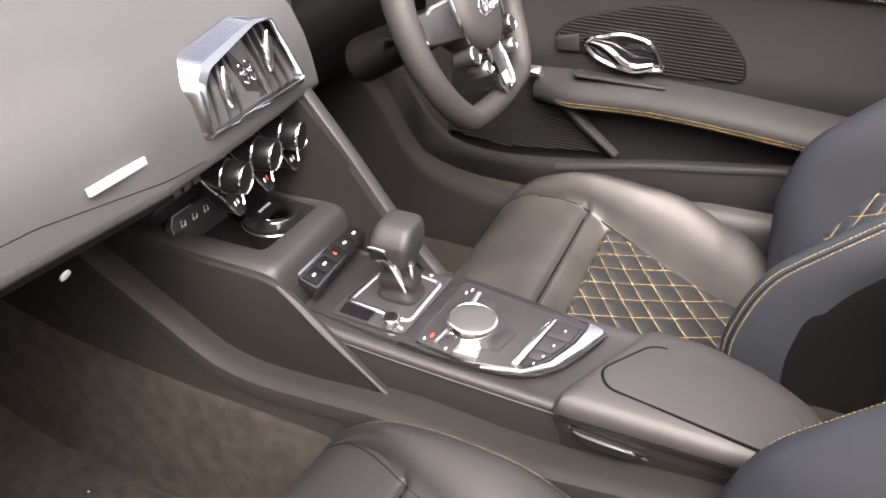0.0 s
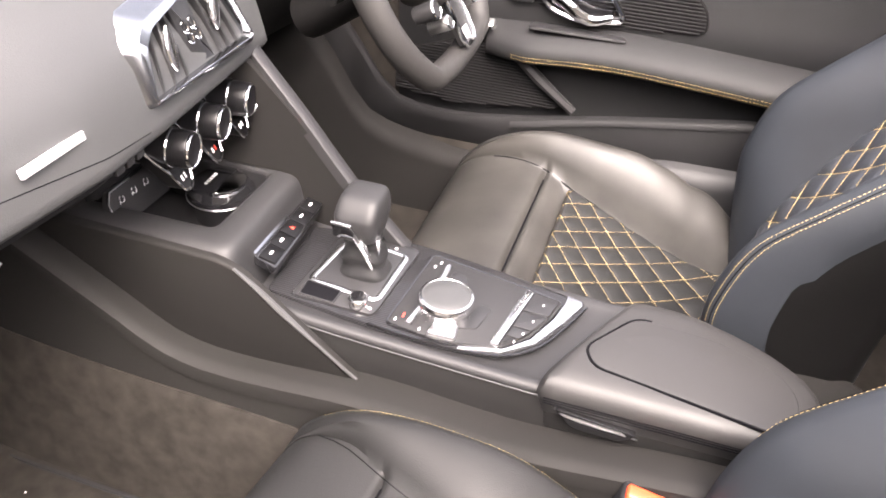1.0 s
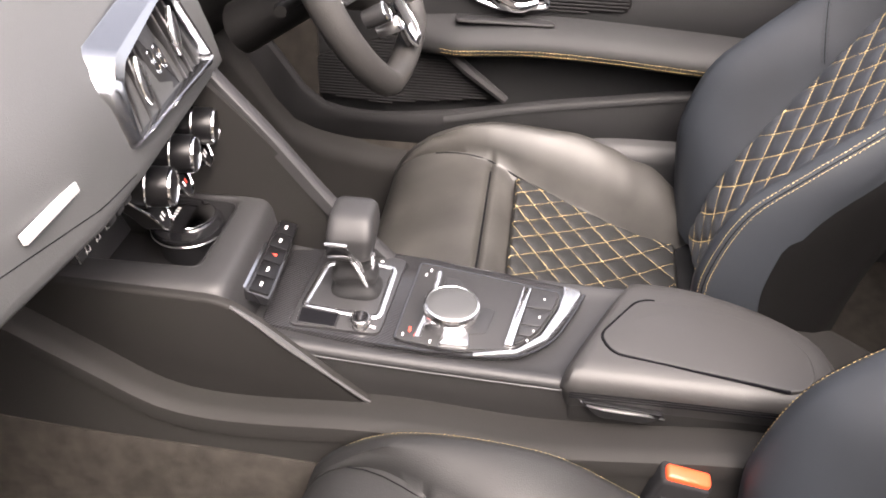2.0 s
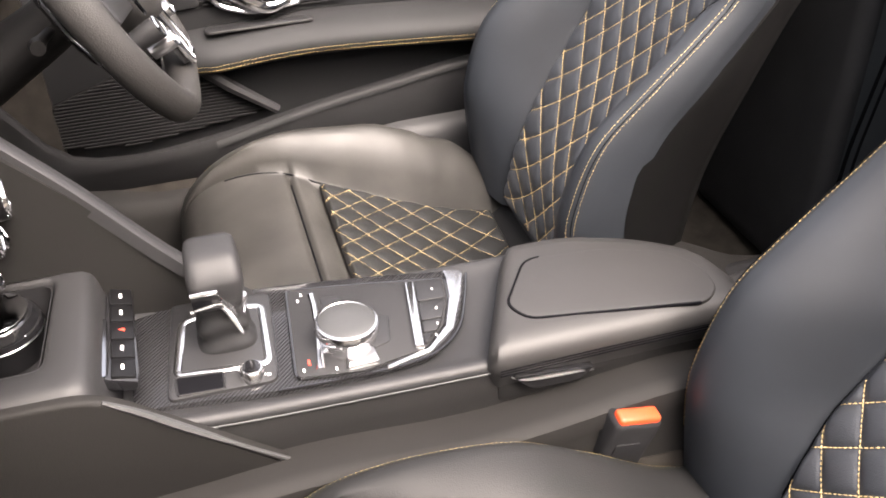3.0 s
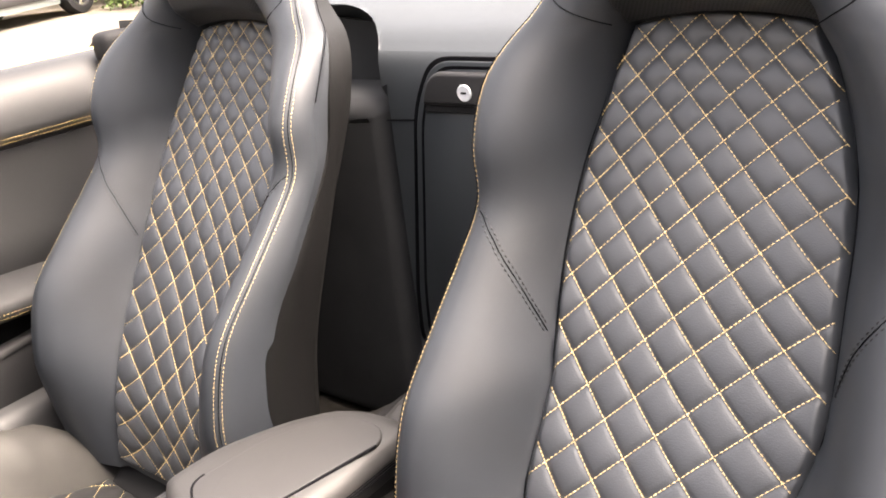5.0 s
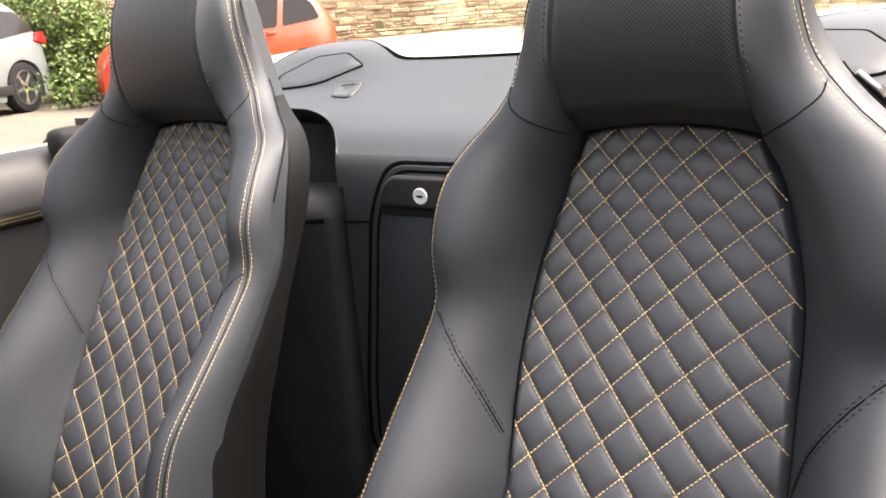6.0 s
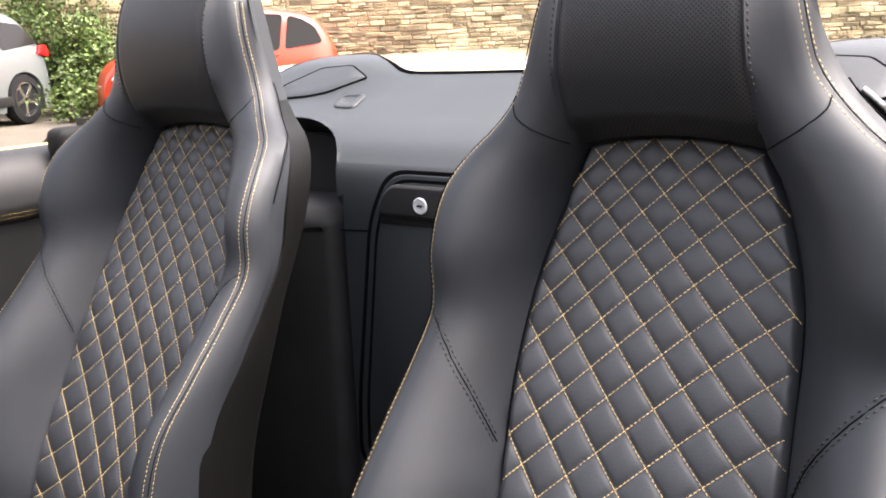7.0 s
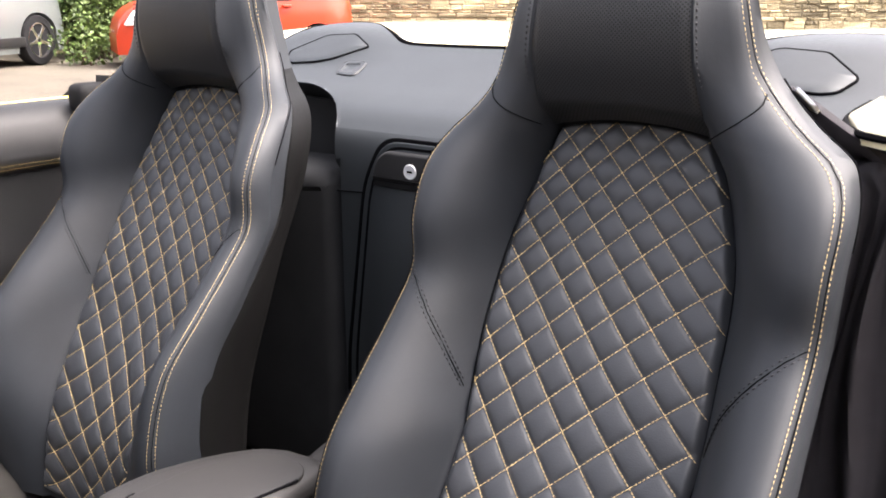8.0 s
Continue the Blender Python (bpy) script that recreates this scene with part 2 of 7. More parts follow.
def box(bm, c, s, bevel=0.0, seg=2, turn=None):
    """A box of size s about c, with rounded edges."""
    g = bmesh.ops.create_cube(bm, size=1)
    vs = g["verts"]
    for v in vs:
        v.co = Vector((v.co.x * s[0], v.co.y * s[1], v.co.z * s[2]))
    if bevel:
        es = list({e for v in vs for e in v.link_edges})
        r = bmesh.ops.bevel(bm, geom=es, offset=bevel, segments=seg, affect="EDGES", profile=0.5)
        vs = list({v for f in r["faces"] for v in f.verts} | {v for v in vs if v.is_valid})
    m = Matrix.Translation(c) @ (turn.to_4x4() if turn is not None else Matrix.Identity(4))
    for v in vs:
        v.co = m @ v.co


def slab(bm, outline, height, bevel=0.0, seg=2, m=None, draft=0.0):
    """A plate with that outline in its own x, y; its foot at 0 and its top at height."""
    n = len(outline)
    cx, cy = sum(p[0] for p in outline) / n, sum(p[1] for p in outline) / n
    m = m or Matrix.Identity(4)

    def ring(k, z):
        out = []
        for i in range(n):
            p0, p, p1 = (Vector(outline[j % n]) for j in (i - 1, i, i + 1))
            d = (p1 - p0).normalized()
            inward = Vector((-d.y, d.x))
            if inward.dot(Vector((cx, cy)) - p) < 0:
                inward = -inward
            q = p + inward * k
            out.append(m @ Vector((q.x, q.y, z)))
        return out
    rings = [ring(0, 0), ring(draft, height - bevel)]
    for i in range(1, seg + 1):
        a = i / seg * math.pi / 2
        rings.append(ring(draft + bevel * (1 - math.cos(a)), height - bevel + bevel * math.sin(a)))
    loft(bm, rings, True, True)


def rounded(pts, r, n=5):
    """An outline with its corners rounded."""
    out = []
    k = len(pts)
    for i in range(k):
        p0, p, p1 = (Vector(pts[j % k]) for j in (i - 1, i, i + 1))
        a, b = (p0 - p), (p1 - p)
        rr = min(r, a.length * 0.45, b.length * 0.45)
        a, b = p + a.normalized() * rr, p + b.normalized() * rr
        for j in range(n + 1):
            t = j / n
            q = a * (1 - t) ** 2 + p * 2 * t * (1 - t) + b * t * t
            out.append((q.x, q.y))
    return out


def plane_at(o, ax, ay):
    """The matrix of a plate whose x and y run along ax and ay."""
    ax, ay = Vector(ax).normalized(), Vector(ay).normalized()
    az = ax.cross(ay).normalized()
    ay = az.cross(ax)
    return Matrix(((ax.x, ay.x, az.x, o[0]), (ax.y, ay.y, az.y, o[1]), (ax.z, ay.z, az.z, o[2]), (0, 0, 0, 1)))


def disc_ring(bm, m, prof, n=28):
    """A turned body: prof is rows of (radius, height) about the z of m."""
    rings = [[m @ Vector((r * math.cos(2 * math.pi * k / n), r * math.sin(2 * math.pi * k / n), h)) for k in range(n)] for r, h in prof]
    loft(bm, rings, True, True)


def stitches(bm, pts, normals, length=0.0052, gap=0.0030, r=0.0009):
    """Short raised stitches along a line that lies on a surface."""
    pts = [Vector(p) for p in pts]
    d = [0.0]
    for a, b in zip(pts, pts[1:]):
        d.append(d[-1] + (b - a).length)
    s = 0.0
    co = np.array([list(p) for p in pts])
    no = np.array([list(n) for n in normals])

    def at(x):
        return Vector([float(np.interp(x, d, co[:, k])) for k in range(3)]), Vector([float(np.interp(x, d, no[:, k])) for k in range(3)]).normalized()
    while s + length < d[-1]:
        (a, na), (b, _), (c, nc) = at(s), at(s + length), at(s + length / 2)
        t = (b - a).normalized()
        side = t.cross(nc).normalized() * r
        top = nc * r * 1.3
        mid = c + top
        lo = [a - na * r * 0.6, b - na * r * 0.6]
        v = [bm.verts.new(p) for p in (lo[0] - side * 0.7, lo[0] + side * 0.7, mid - side - t * length * 0.28, mid + side - t * length * 0.28,
                                       mid - side + t * length * 0.28, mid + side + t * length * 0.28, lo[1] - side * 0.7, lo[1] + side * 0.7)]
        for q in ((0, 1, 3, 2), (2, 3, 5, 4), (4, 5, 7, 6), (0, 2, 4, 6), (1, 7, 5, 3)):
            bm.faces.new([v[k] for k in q])
        s += length + gap

# ---------------------------------------------------------------- seats
SEAT_X = 0.37
back_mid = smooth_rows((0.26, 0.36, 0.40, 0.445, 0.55, 0.65, 0.72, 0.79, 0.83, 0.87, 0.90), (-0.185, -0.208, -0.225, -0.252, -0.325, -0.388, -0.430, -0.467, -0.485, -0.503, -0.514))
head_mid = smooth_rows((0.86, 0.89, 0.92, 0.97, 1.03, 1.08, 1.11, 1.13), (-0.482, -0.472, -0.454, -0.438, -0.440, -0.461, -0.490, -0.52))
insert_half = smooth_rows((0.26, 0.38, 0.45, 0.55, 0.65, 0.74, 0.80, 0.84, 0.88), (0.10, 0.108, 0.122, 0.138, 0.143, 0.139, 0.126, 0.114, 0.098))
edge_u = smooth_rows((0.26, 0.60, 0.72, 0.78, 0.84, 0.875, 0.905, 0.94, 0.98, 1.04, 1.08, 1.105, 1.125), (0.222, 0.222, 0.220, 0.222, 0.221, 0.208, 0.180, 0.157, 0.143, 0.127, 0.109, 0.088, 0.05))
edge_y = smooth_rows((0.26, 0.39, 0.45, 0.545, 0.61, 0.67, 0.717, 0.78, 0.84, 0.89, 0.94, 1.03, 1.09, 1.125), (-0.175, -0.158, -0.158, -0.190, -0.25, -0.31, -0.349, -0.354, -0.382, -0.428, -0.460, -0.468, -0.492, -0.53))
side_y = smooth_rows((0.26, 0.45, 0.60, 0.75, 0.88, 0.95, 1.03, 1.09, 1.125), (-0.33, -0.36, -0.42, -0.480, -0.493, -0.515, -0.518, -0.535, -0.555))
shell_y = smooth_rows((0.26, 0.45, 0.60, 0.75, 0.88, 0.95, 1.03, 1.09, 1.125), (-0.36, -0.385, -0.445, -0.525, -0.575, -0.588, -0.588, -0.578, -0.56))


def wing_mid(z):
    """The bolsters run on into the headrest without a step."""
    f = min(1.0, max(0.0, (z - 0.80) / 0.10))
    f = f * f * (3 - 2 * f)
    return (back_mid(min(z, 0.9)) - 0.010) * (1 - f) + (head_mid(max(z, 0.86)) - 0.006) * f


# how far leather runs back from the stitched edge before the shade overlay
strip = smooth_rows((0.26, 0.40, 0.508, 0.60, 0.724, 0.85, 0.95, 1.125), (0.085, 0.083, 0.076, 0.060, 0.045, 0.042, 0.030, 0.012))


def bolster_half(z):
    """Half of the backrest's section at the height z, from its middle outwards and round to the back."""
    head = z > 0.884
    b = head_mid(z) - 0.006 - 0.022 * max(0.0, 1 - (z - 0.884) / 0.02) if head else back_mid(z) - 0.010
    w = 0.098 - 0.08 * min(0.13, max(0.0, z - 0.90)) if head else insert_half(z)
    w = min(w, edge_u(z) * 0.8)
    eu, ey, yb, ys = edge_u(z), edge_y(z), shell_y(z), side_y(z)
    g = wing_mid(z)
    d, h = eu - w, ey - g
    crease = math.sin(math.pi * min(1.0, max(0.0, (z - 0.60) / 0.34)))
    a = ey - min(strip(z), 0.6 * (ey - ys))
    low = min(1.0, max(0.0, (0.86 - z) / 0.2))
    return [(0, b), (0.5 * w, b), (w - 0.004, b - 0.001), (w + 0.005, g + 0.006 + 0.10 * h), (w + 0.24 * d, g + 0.44 * h + 0.006), (w + 0.48 * d, g + 0.76 * h + 0.006),
            (w + 0.72 * d, g + 0.95 * h + 0.004), (w + 0.90 * d, g + h + 0.001), (eu, ey - 0.006), (eu + 0.007, ey - 0.020), (eu + 0.012, a), (eu + 0.0110 - 0.005 * crease, a * 0.88 + ys * 0.12),
            (eu + 0.005 - 0.007 * crease - 0.008 * low, a * 0.55 + ys * 0.45), (eu - 0.006 - 0.004 * crease - 0.014 * low, ys + 0.008), (eu - 0.022 - 0.016 * low, ys - 0.010 + 0.3 * (yb - ys)), (eu * 0.5, yb - 0.004), (0, yb - 0.008)]


def arch(u, z):
    """The lower edge of the headrest rises towards its middle."""
    if z < 0.868 or z > 1.02:
        return 0.0
    fall = min(1.0, (z - 0.868) / 0.01) * min(1.0, (1.02 - z) / 0.1)
    return 0.014 * max(0.0, 1 - (u / 0.11) ** 2) * fall


def bolster_at(k, z, side, lift=0.0):
    """A place on the bolster between the insert (k = 0) and the stitched edge (k = 1)."""
    h = bolster_half(z)[3:9]
    p = k * (len(h) - 1)
    i = min(int(p), len(h) - 2)
    t = p - i
    u, y = h[i][0] * (1 - t) + h[i + 1][0] * t, h[i][1] * (1 - t) + h[i + 1][1] * t
    n = Vector((-(h[i + 1][1] - h[i][1]), h[i + 1][0] - h[i][0])).normalized()
    return Vector((side * (u + n.x * lift), y + n.y * lift, z)), Vector((side * n.x, n.y, 0.35)).normalized()


def quilt_grid(across, along):
    """The diamond grid of a backrest: how many columns and rows of stitching lie between a place and the grid's origin."""
    powers = ((0, 0), (0, 1), (0, 2), (0, 3), (1, 0), (1, 1), (1, 2), (2, 0), (2, 1))

    def at(u, z):
        p, q = u / 0.15, (z - 0.65) / 0.25
        return sum(k * p ** i * q ** j for k, (i, j) in zip(across, powers)), sum(k * p ** i * q ** j for k, (i, j) in zip(along, powers))
    return at


def make_insert(surface, half, v0, v1, top, grid, name, parent, nu=64, nv=120, skin=None):
    """A quilted panel; surface(u, v) is its place, grid(u, v) counts its columns and rows of diamonds."""
    def sides(v):
        w = half(v)
        return w if isinstance(w, tuple) else (w, w)
    bm = bmesh.new()
    rings = []
    for j in range(nv + 1):
        f = j / nv
        row = []
        for i in range(nu + 1):
            k = 2 * i / nu - 1
            lo_w, hi_w = sides(v0 + f * (v1 - v0))
            u = -lo_w + (k + 1) / 2 * (lo_w + hi_w)
            v = v0 + f * (top(u) - v0)
            c, s = grid(u, v)
            puff = 0.0056 * max(0.0, abs(math.sin(math.pi * (c + s))) * abs(math.sin(math.pi * (c - s))) - 0.03) ** 0.38
            rim = min(1.0, (1 - abs(k)) * (lo_w + hi_w) / 0.020, f * nv / 3, (1 - f) * nv / 3 + 0.15)
            row.append(surface(u, v, -0.009 + (0.009 + puff) * math.sin(rim * math.pi / 2)))
        rings.append(row)
    loft(bm, rings, False)
    ins = part(name, bm, skin or QUILT, parent, "black leather quilted in diamonds", 80)
    bm = bmesh.new()
    for sign in (1, -1):
        def line(u, v):
            c, s = grid(u, v)
            return c + sign * s
        lines = {}
        for i in range(181):
            v = v0 + (v1 - v0) * i / 180 * 1.03
            lo_w, hi_w = sides(v)
            a, b = -lo_w + 0.0015, hi_w - 0.0015
            fa, fb = line(a, v), line(b, v)
            for n in range(math.ceil(min(fa, fb)), math.floor(max(fa, fb)) + 1):
                p, q = (a, b) if fa < fb else (b, a)
                for _ in range(22):
                    m = (p + q) / 2
                    if line(m, v) < n:
                        p = m
                    else:
                        q = m
                u = (p + q) / 2
                if min(v0, top(u)) + 0.003 < v < max(v0, top(u)) - 0.001:
                    lines.setdefault(n, []).append((u, v))
        for run in lines.values():
            pts, nos = [], []
            for u, v in run:
                lo_w, hi_w = sides(v)
                rim = min(1.0, min(u + lo_w, hi_w - u) / 0.010, min(abs(v - v0), abs(top(u) - v)) / abs(v1 - v0) * nv / 3 + 0.1)
                p = surface(u, v, 0.0018 - 0.009 + 0.009 * math.sin(rim * math.pi / 2))
                pts.append(p)
                nos.append((surface(u, v, 0.03) - p).normalized())
            if len(pts) > 3:
                stitches(bm, pts, nos, 0.0038, 0.0013, 0.00019 if skin else 0.00041)
    tagged(part("quilt_stitching", bm, THREAD, ins, "yellow thread in crossing rows", 180), kind="stuff")
    return ins


def make_seat(grid, low=0):
    """low: the side (-1 or 1) whose cushion bolster is flat beside the console."""
    seat = thing("bucket_seat", "black leather bucket seat with yellow diamond quilting and fixed headrest", "car seat", "pair of sports seats")
    # backrest with bolsters and headrest wings
    bm = bmesh.new()
    zs = [0.26 + 0.016 * i for i in range(38)] + [0.868, 0.874, 0.879, 0.883, 0.8845, 0.888, 0.894] + [0.905 + 0.0155 * i for i in range(13)] + [1.103, 1.112, 1.119, 1.124]
    rings = []
    for z in sorted(zs):
        h = bolster_half(z)
        full = h + [(-u, y) for u, y in h[::-1][1:-1]]
        rings.append([Vector((u, y, z + arch(u, z) * (1 if y > shell_y(z) + 0.03 else 0))) for u, y in full])
    loft(bm, rings, True, True)
    part("backrest", bm, LEATHER, seat, "smooth black leather side bolsters", 60)

    # quilted insert of the backrest
    def on_back(u, z, lift):
        d = (back_mid(z + 0.005) - back_mid(z - 0.005)) / 0.01
        n = Vector((0, 1, -d)).normalized()
        return Vector((u, back_mid(z) + 0.22 * u * u, z)) + n * lift
    make_insert(on_back, insert_half, 0.275, 0.884, lambda u: 0.878 + 0.014 * max(0, 1 - (u / 0.1) ** 2), grid, "backrest_insert", seat, 116, 224)

    # perforated pad of the headrest
    bm = bmesh.new()
    rings = []
    for j in range(41):
        f = j / 40
        row = []
        for i in range(33):
            k = 2 * i / 32 - 1
            u = k * (0.100 - 0.08 * min(0.13, max(0.0, f * 0.214 - 0.014)))
            z = 0.881 + 0.012 * (1 - k * k) * (1 - f) + f * 0.219
            rim = min(1.0, (1 - abs(k)) * 10, f * 9, (1 - f) * 6)
            y = head_mid(z) - 0.020 * (f < 0.12) * (1 - f / 0.12) - 0.004 + (0.004 + 0.006 * (1 - k * k)) * math.sin(rim * math.pi / 2)
            row.append(Vector((u, y, z)))
        rings.append(row)
    loft(bm, rings, False)
    head = part("headrest_pad", bm, PERF, seat, "finely perforated black leather headrest", 80)
    for s in (-1, 1):
        bm = bmesh.new()
        line = [Vector((s * (0.1065 - 0.08 * min(0.13, max(0.0, f * 0.205 - 0.014))), head_mid(0.886 + f * 0.205) - 0.0015, 0.886 + f * 0.205)) for f in [i / 40 for i in range(41)]]
        stitches(bm, line, [Vector((0, 1, 0))] * 41, 0.0040, 0.0026, 0.0007)
        tagged(part("headrest_stitching", bm, DARK_THREAD, head, "", 180), kind="stuff")

    # seams across the bolsters, and dark gaps beside the insert
    for s in (-1, 1):
        bm = bmesh.new()
        a = [bolster_at(1 - i / 14, 0.717 - 0.130 * (i / 14) ** 2.0, s, 0.0006)[0] for i in range(15)]
        tube(bm, a, 0.0006, 6)
        b = [bolster_at(1 - i / 14, 0.936 - 0.052 * (i / 14), s, 0.0008)[0] for i in range(15)]
        tube(bm, b, 0.0006, 6)
        g = [Vector((s * (insert_half(z) + 0.001), back_mid(z) - 0.006 + 0.2 * insert_half(z) ** 2, z)) for z in [0.36 + i * 0.02 for i in range(27)]]
        tube(bm, g, 0.0012, 6)
        e = [bolster_at(1, z, s, 0.001)[0] + Vector((s * 0.003, -0.0035, 0)) for z in [0.40 + i * 0.015 for i in range(45)]]
        tube(bm, e, 0.0006, 5)
        flank = []
        for i in range(30):
            z = 0.80 + 0.15 * i / 29
            h = bolster_half(z)
            flank.append(Vector((s * (h[10][0] + 0.0002), h[10][1] - 0.004, z)))
        tube(bm, flank, 0.0008, 6)
        part("seam", bm, SEAM, seat)
        bm = bmesh.new()
        for off in (-0.0036, 0.0036):
            pts = []
            for i in range(15):
                p, n = bolster_at(1 - i / 14, 0.717 - 0.130 * (i / 14) ** 2.0 + off * 1.2, s, 0.0006)
                pts.append(p)
            stitches(bm, pts, [Vector((s * -0.3, 1, 0.2))] * 15, 0.0040, 0.0026, 0.0005)
        tagged(part("seam_stitching", bm, DARK_THREAD, seat, "", 180), kind="stuff")
        bm = bmesh.new()
        zz = [0.36 + i * 0.0125 for i in range(57)]
        stitches(bm, [bolster_at(0.97, z, s, 0.0006)[0] for z in zz], [Vector((s * 0.4, 1, 0.2)).normalized()] * 57, 0.0034, 0.0022, 0.00025)
        stitches(bm, [Vector((s * (edge_u(z) + 0.0045), edge_y(z) - 0.0135, z)) for z in zz], [Vector((s, 0.45, 0.1)).normalized()] * 57, 0.0034, 0.0022, 0.00025)
        tagged(part("edge_stitching", bm, THREAD, seat, "double row of yellow stitches", 180), kind="stuff")

    # seat cushion
    mid = smooth_rows((-0.24, -0.15, 0.0, 0.10, 0.17, 0.24, 0.29, 0.32, 0.338, 0.345), (0.272, 0.298, 0.338, 0.355, 0.362, 0.358, 0.343, 0.322, 0.292, 0.25))
    inner = smooth_rows((-0.24, -0.12, -0.05, 0.0, 0.05, 0.12, 0.17, 0.24, 0.345), (0.014, 0.020, 0.044, 0.066, 0.088, 0.122, 0.142, 0.172, 0.178))
    crest = smooth_rows((-0.24, -0.13, -0.08, -0.045, 0.04, 0.14, 0.20, 0.245, 0.285, 0.32, 0.338, 0.345), (0.285, 0.322, 0.355, 0.380, 0.430, 0.443, 0.436, 0.416, 0.376, 0.332, 0.294, 0.25))

    if not low:
        mid = smooth_rows((-0.24, -0.15, 0.0, 0.10, 0.17, 0.24, 0.29, 0.32, 0.338, 0.345), (0.272, 0.300, 0.356, 0.392, 0.402, 0.402, 0.390, 0.362, 0.315, 0.26))
        crest = smooth_rows((-0.24, -0.13, -0.08, -0.045, 0.04, 0.14, 0.20, 0.245, 0.285, 0.32, 0.338, 0.345), (0.285, 0.325, 0.358, 0.384, 0.430, 0.443, 0.440, 0.428, 0.402, 0.366, 0.318, 0.262))
    if low:
        mid = smooth_rows((-0.24, -0.17, -0.10, 0.0, 0.06, 0.11, 0.17, 0.24, 0.29, 0.32, 0.338, 0.345), (0.208, 0.234, 0.255, 0.294, 0.318, 0.338, 0.362, 0.358, 0.343, 0.322, 0.292, 0.25))
        inner = smooth_rows((-0.24, -0.17, -0.11, -0.07, -0.02, 0.057, 0.10, 0.17, 0.24, 0.345), (0.116, 0.117, 0.115, 0.116, 0.119, 0.132, 0.138, 0.154, 0.172, 0.178))
        crest = smooth_rows((-0.24, -0.19, -0.13, -0.09, -0.03, 0.03, 0.085, 0.15, 0.20, 0.26, 0.29, 0.32, 0.338, 0.345), (0.270, 0.290, 0.342, 0.362, 0.392, 0.407, 0.414, 0.417, 0.410, 0.386, 0.364, 0.330, 0.294, 0.25))

    def width(s, y):
        return 0.160 if s == low else inner(y)

    def top_of(s, y):
        return mid(y) + min(0.012, crest(y) - mid(y)) if s == low else crest(y)
    gy = 0.160 if low else 0.175
    bm = bmesh.new()
    rings = []
    ys = [-0.24 + 0.0155 * i for i in range(26)] + [gy + d for d in (-0.012, -0.007, -0.0035, 0.0, 0.0035, 0.007, 0.012)] + [0.20 + 0.0115 * i for i in range(13)] + [0.342, 0.345]
    for y in sorted(ys):
        groove = 0.011 * math.exp(-((y - gy) / (0.0048 if low else 0.0035)) ** 2)
        drop = (0.018 if -0.18 < y < 0.117 else 0.0) if low else (0.008 if -0.12 < y < 0.12 else 0.0)
        sides = []
        for s in (1, -1):
            z, w, c = mid(y), width(s, y), top_of(s, y)
            d, h = 0.188 - w, c - z
            dent = 0.0
            if s != low and low:
                dent = 0.0030 * math.sin(y * 46 + 0.8) * math.exp(-((y + 0.04) / 0.10) ** 2) + 0.0025 * math.sin(y * 95) * math.exp(-((y + 0.07) / 0.06) ** 2)
            c += dent
            half = [(0, z - drop - groove), (0.5 * w, z - drop - groove), (w - 0.006, z - 0.6 * drop - groove), (w + 0.004, z - 0.001 + 0.10 * h - 0.5 * groove), (w + 0.22 * d, z + 0.42 * h - 0.8 * dent), (w + 0.45 * d, z + 0.70 * h - 1.2 * dent), (w + 0.72 * d, z + 0.91 * h - 0.6 * dent), (0.183, z + 0.985 * h), (0.192, c), (0.200, c - 0.004 * min(1, h / 0.05)),
                    (0.2085, c - 0.013 * min(1, h / 0.05)), (0.221, min(c - 0.03, z)), (0.228, z - 0.06), (0.224, 0.22), (0.20, 0.19), (0, 0.185)]
            sides.append([(s * u, max(q, 0.185) if y > 0.33 else q) for u, q in half])
        rings.append([Vector((u, y - (0 if low else 0.020 * min(1.0, abs(u) / 0.19) ** 2 * min(1.0, max(0.0, (y - 0.05) / 0.25))), q)) for u, q in sides[0] + sides[1][::-1][1:-1]])
    loft(bm, rings, True, True)
    part("seat_cushion", bm, LEATHER_WORN if low else CUSHION, seat, "black leather cushion with a worn raised bolster", 60)

    def on_seat(u, y, lift):
        return Vector((u, y, mid(y) + (0.060 * u + 0.21 * u * u - 0.32 * u * y if low else 0.25 * u * u) + lift))

    def cushion_grid(u, y):
        if not low:
            return u / 0.044, (y - 0.03) / 0.047
        a = 0.3317 + 17.437 * u - 17.904 * y - 5.255 * u * u - 23.607 * y * y + 4.586 * u * y
        b = 5.3621 - 21.418 * u - 18.806 * y - 16.341 * u * u - 7.028 * y * y - 17.454 * u * y
        return (a + b) / 2, (a - b) / 2
    end = -0.168 if low else -0.12
    make_insert(on_seat, lambda y: (0.156, inner(y) - 0.004) if low < 0 else inner(y) - 0.004, 0.116 if low else 0.118, end, lambda u: end, cushion_grid, "cushion_insert", seat, 110, 120, CUSHION)
    for s in (-1, 1):
        bm = bmesh.new()
        g = [Vector((s * (width(s, y) + 0.001), y, mid(y) + 0.002)) for y in [-0.2 + i * 0.02 for i in range(24)]]
        tube(bm, g, 0.0014 if low else 0.0007, 6)
        part("seam", bm, SEAM, seat)
        bm = bmesh.new()
        if s == low:
            continue
        yy = [-0.16 + i * 0.0115 for i in range(40)]
        pts = [Vector((s * 0.2065, y - (0 if low else 0.020 * min(1.0, max(0.0, (y - 0.05) / 0.25))), crest(y) - 0.0105 * min(1, (crest(y) - mid(y)) / 0.05))) for y in yy]
        stitches(bm, pts, [Vector((s * 0.7, 0, 0.7))] * 40, 0.0030, 0.0022, 0.00014)
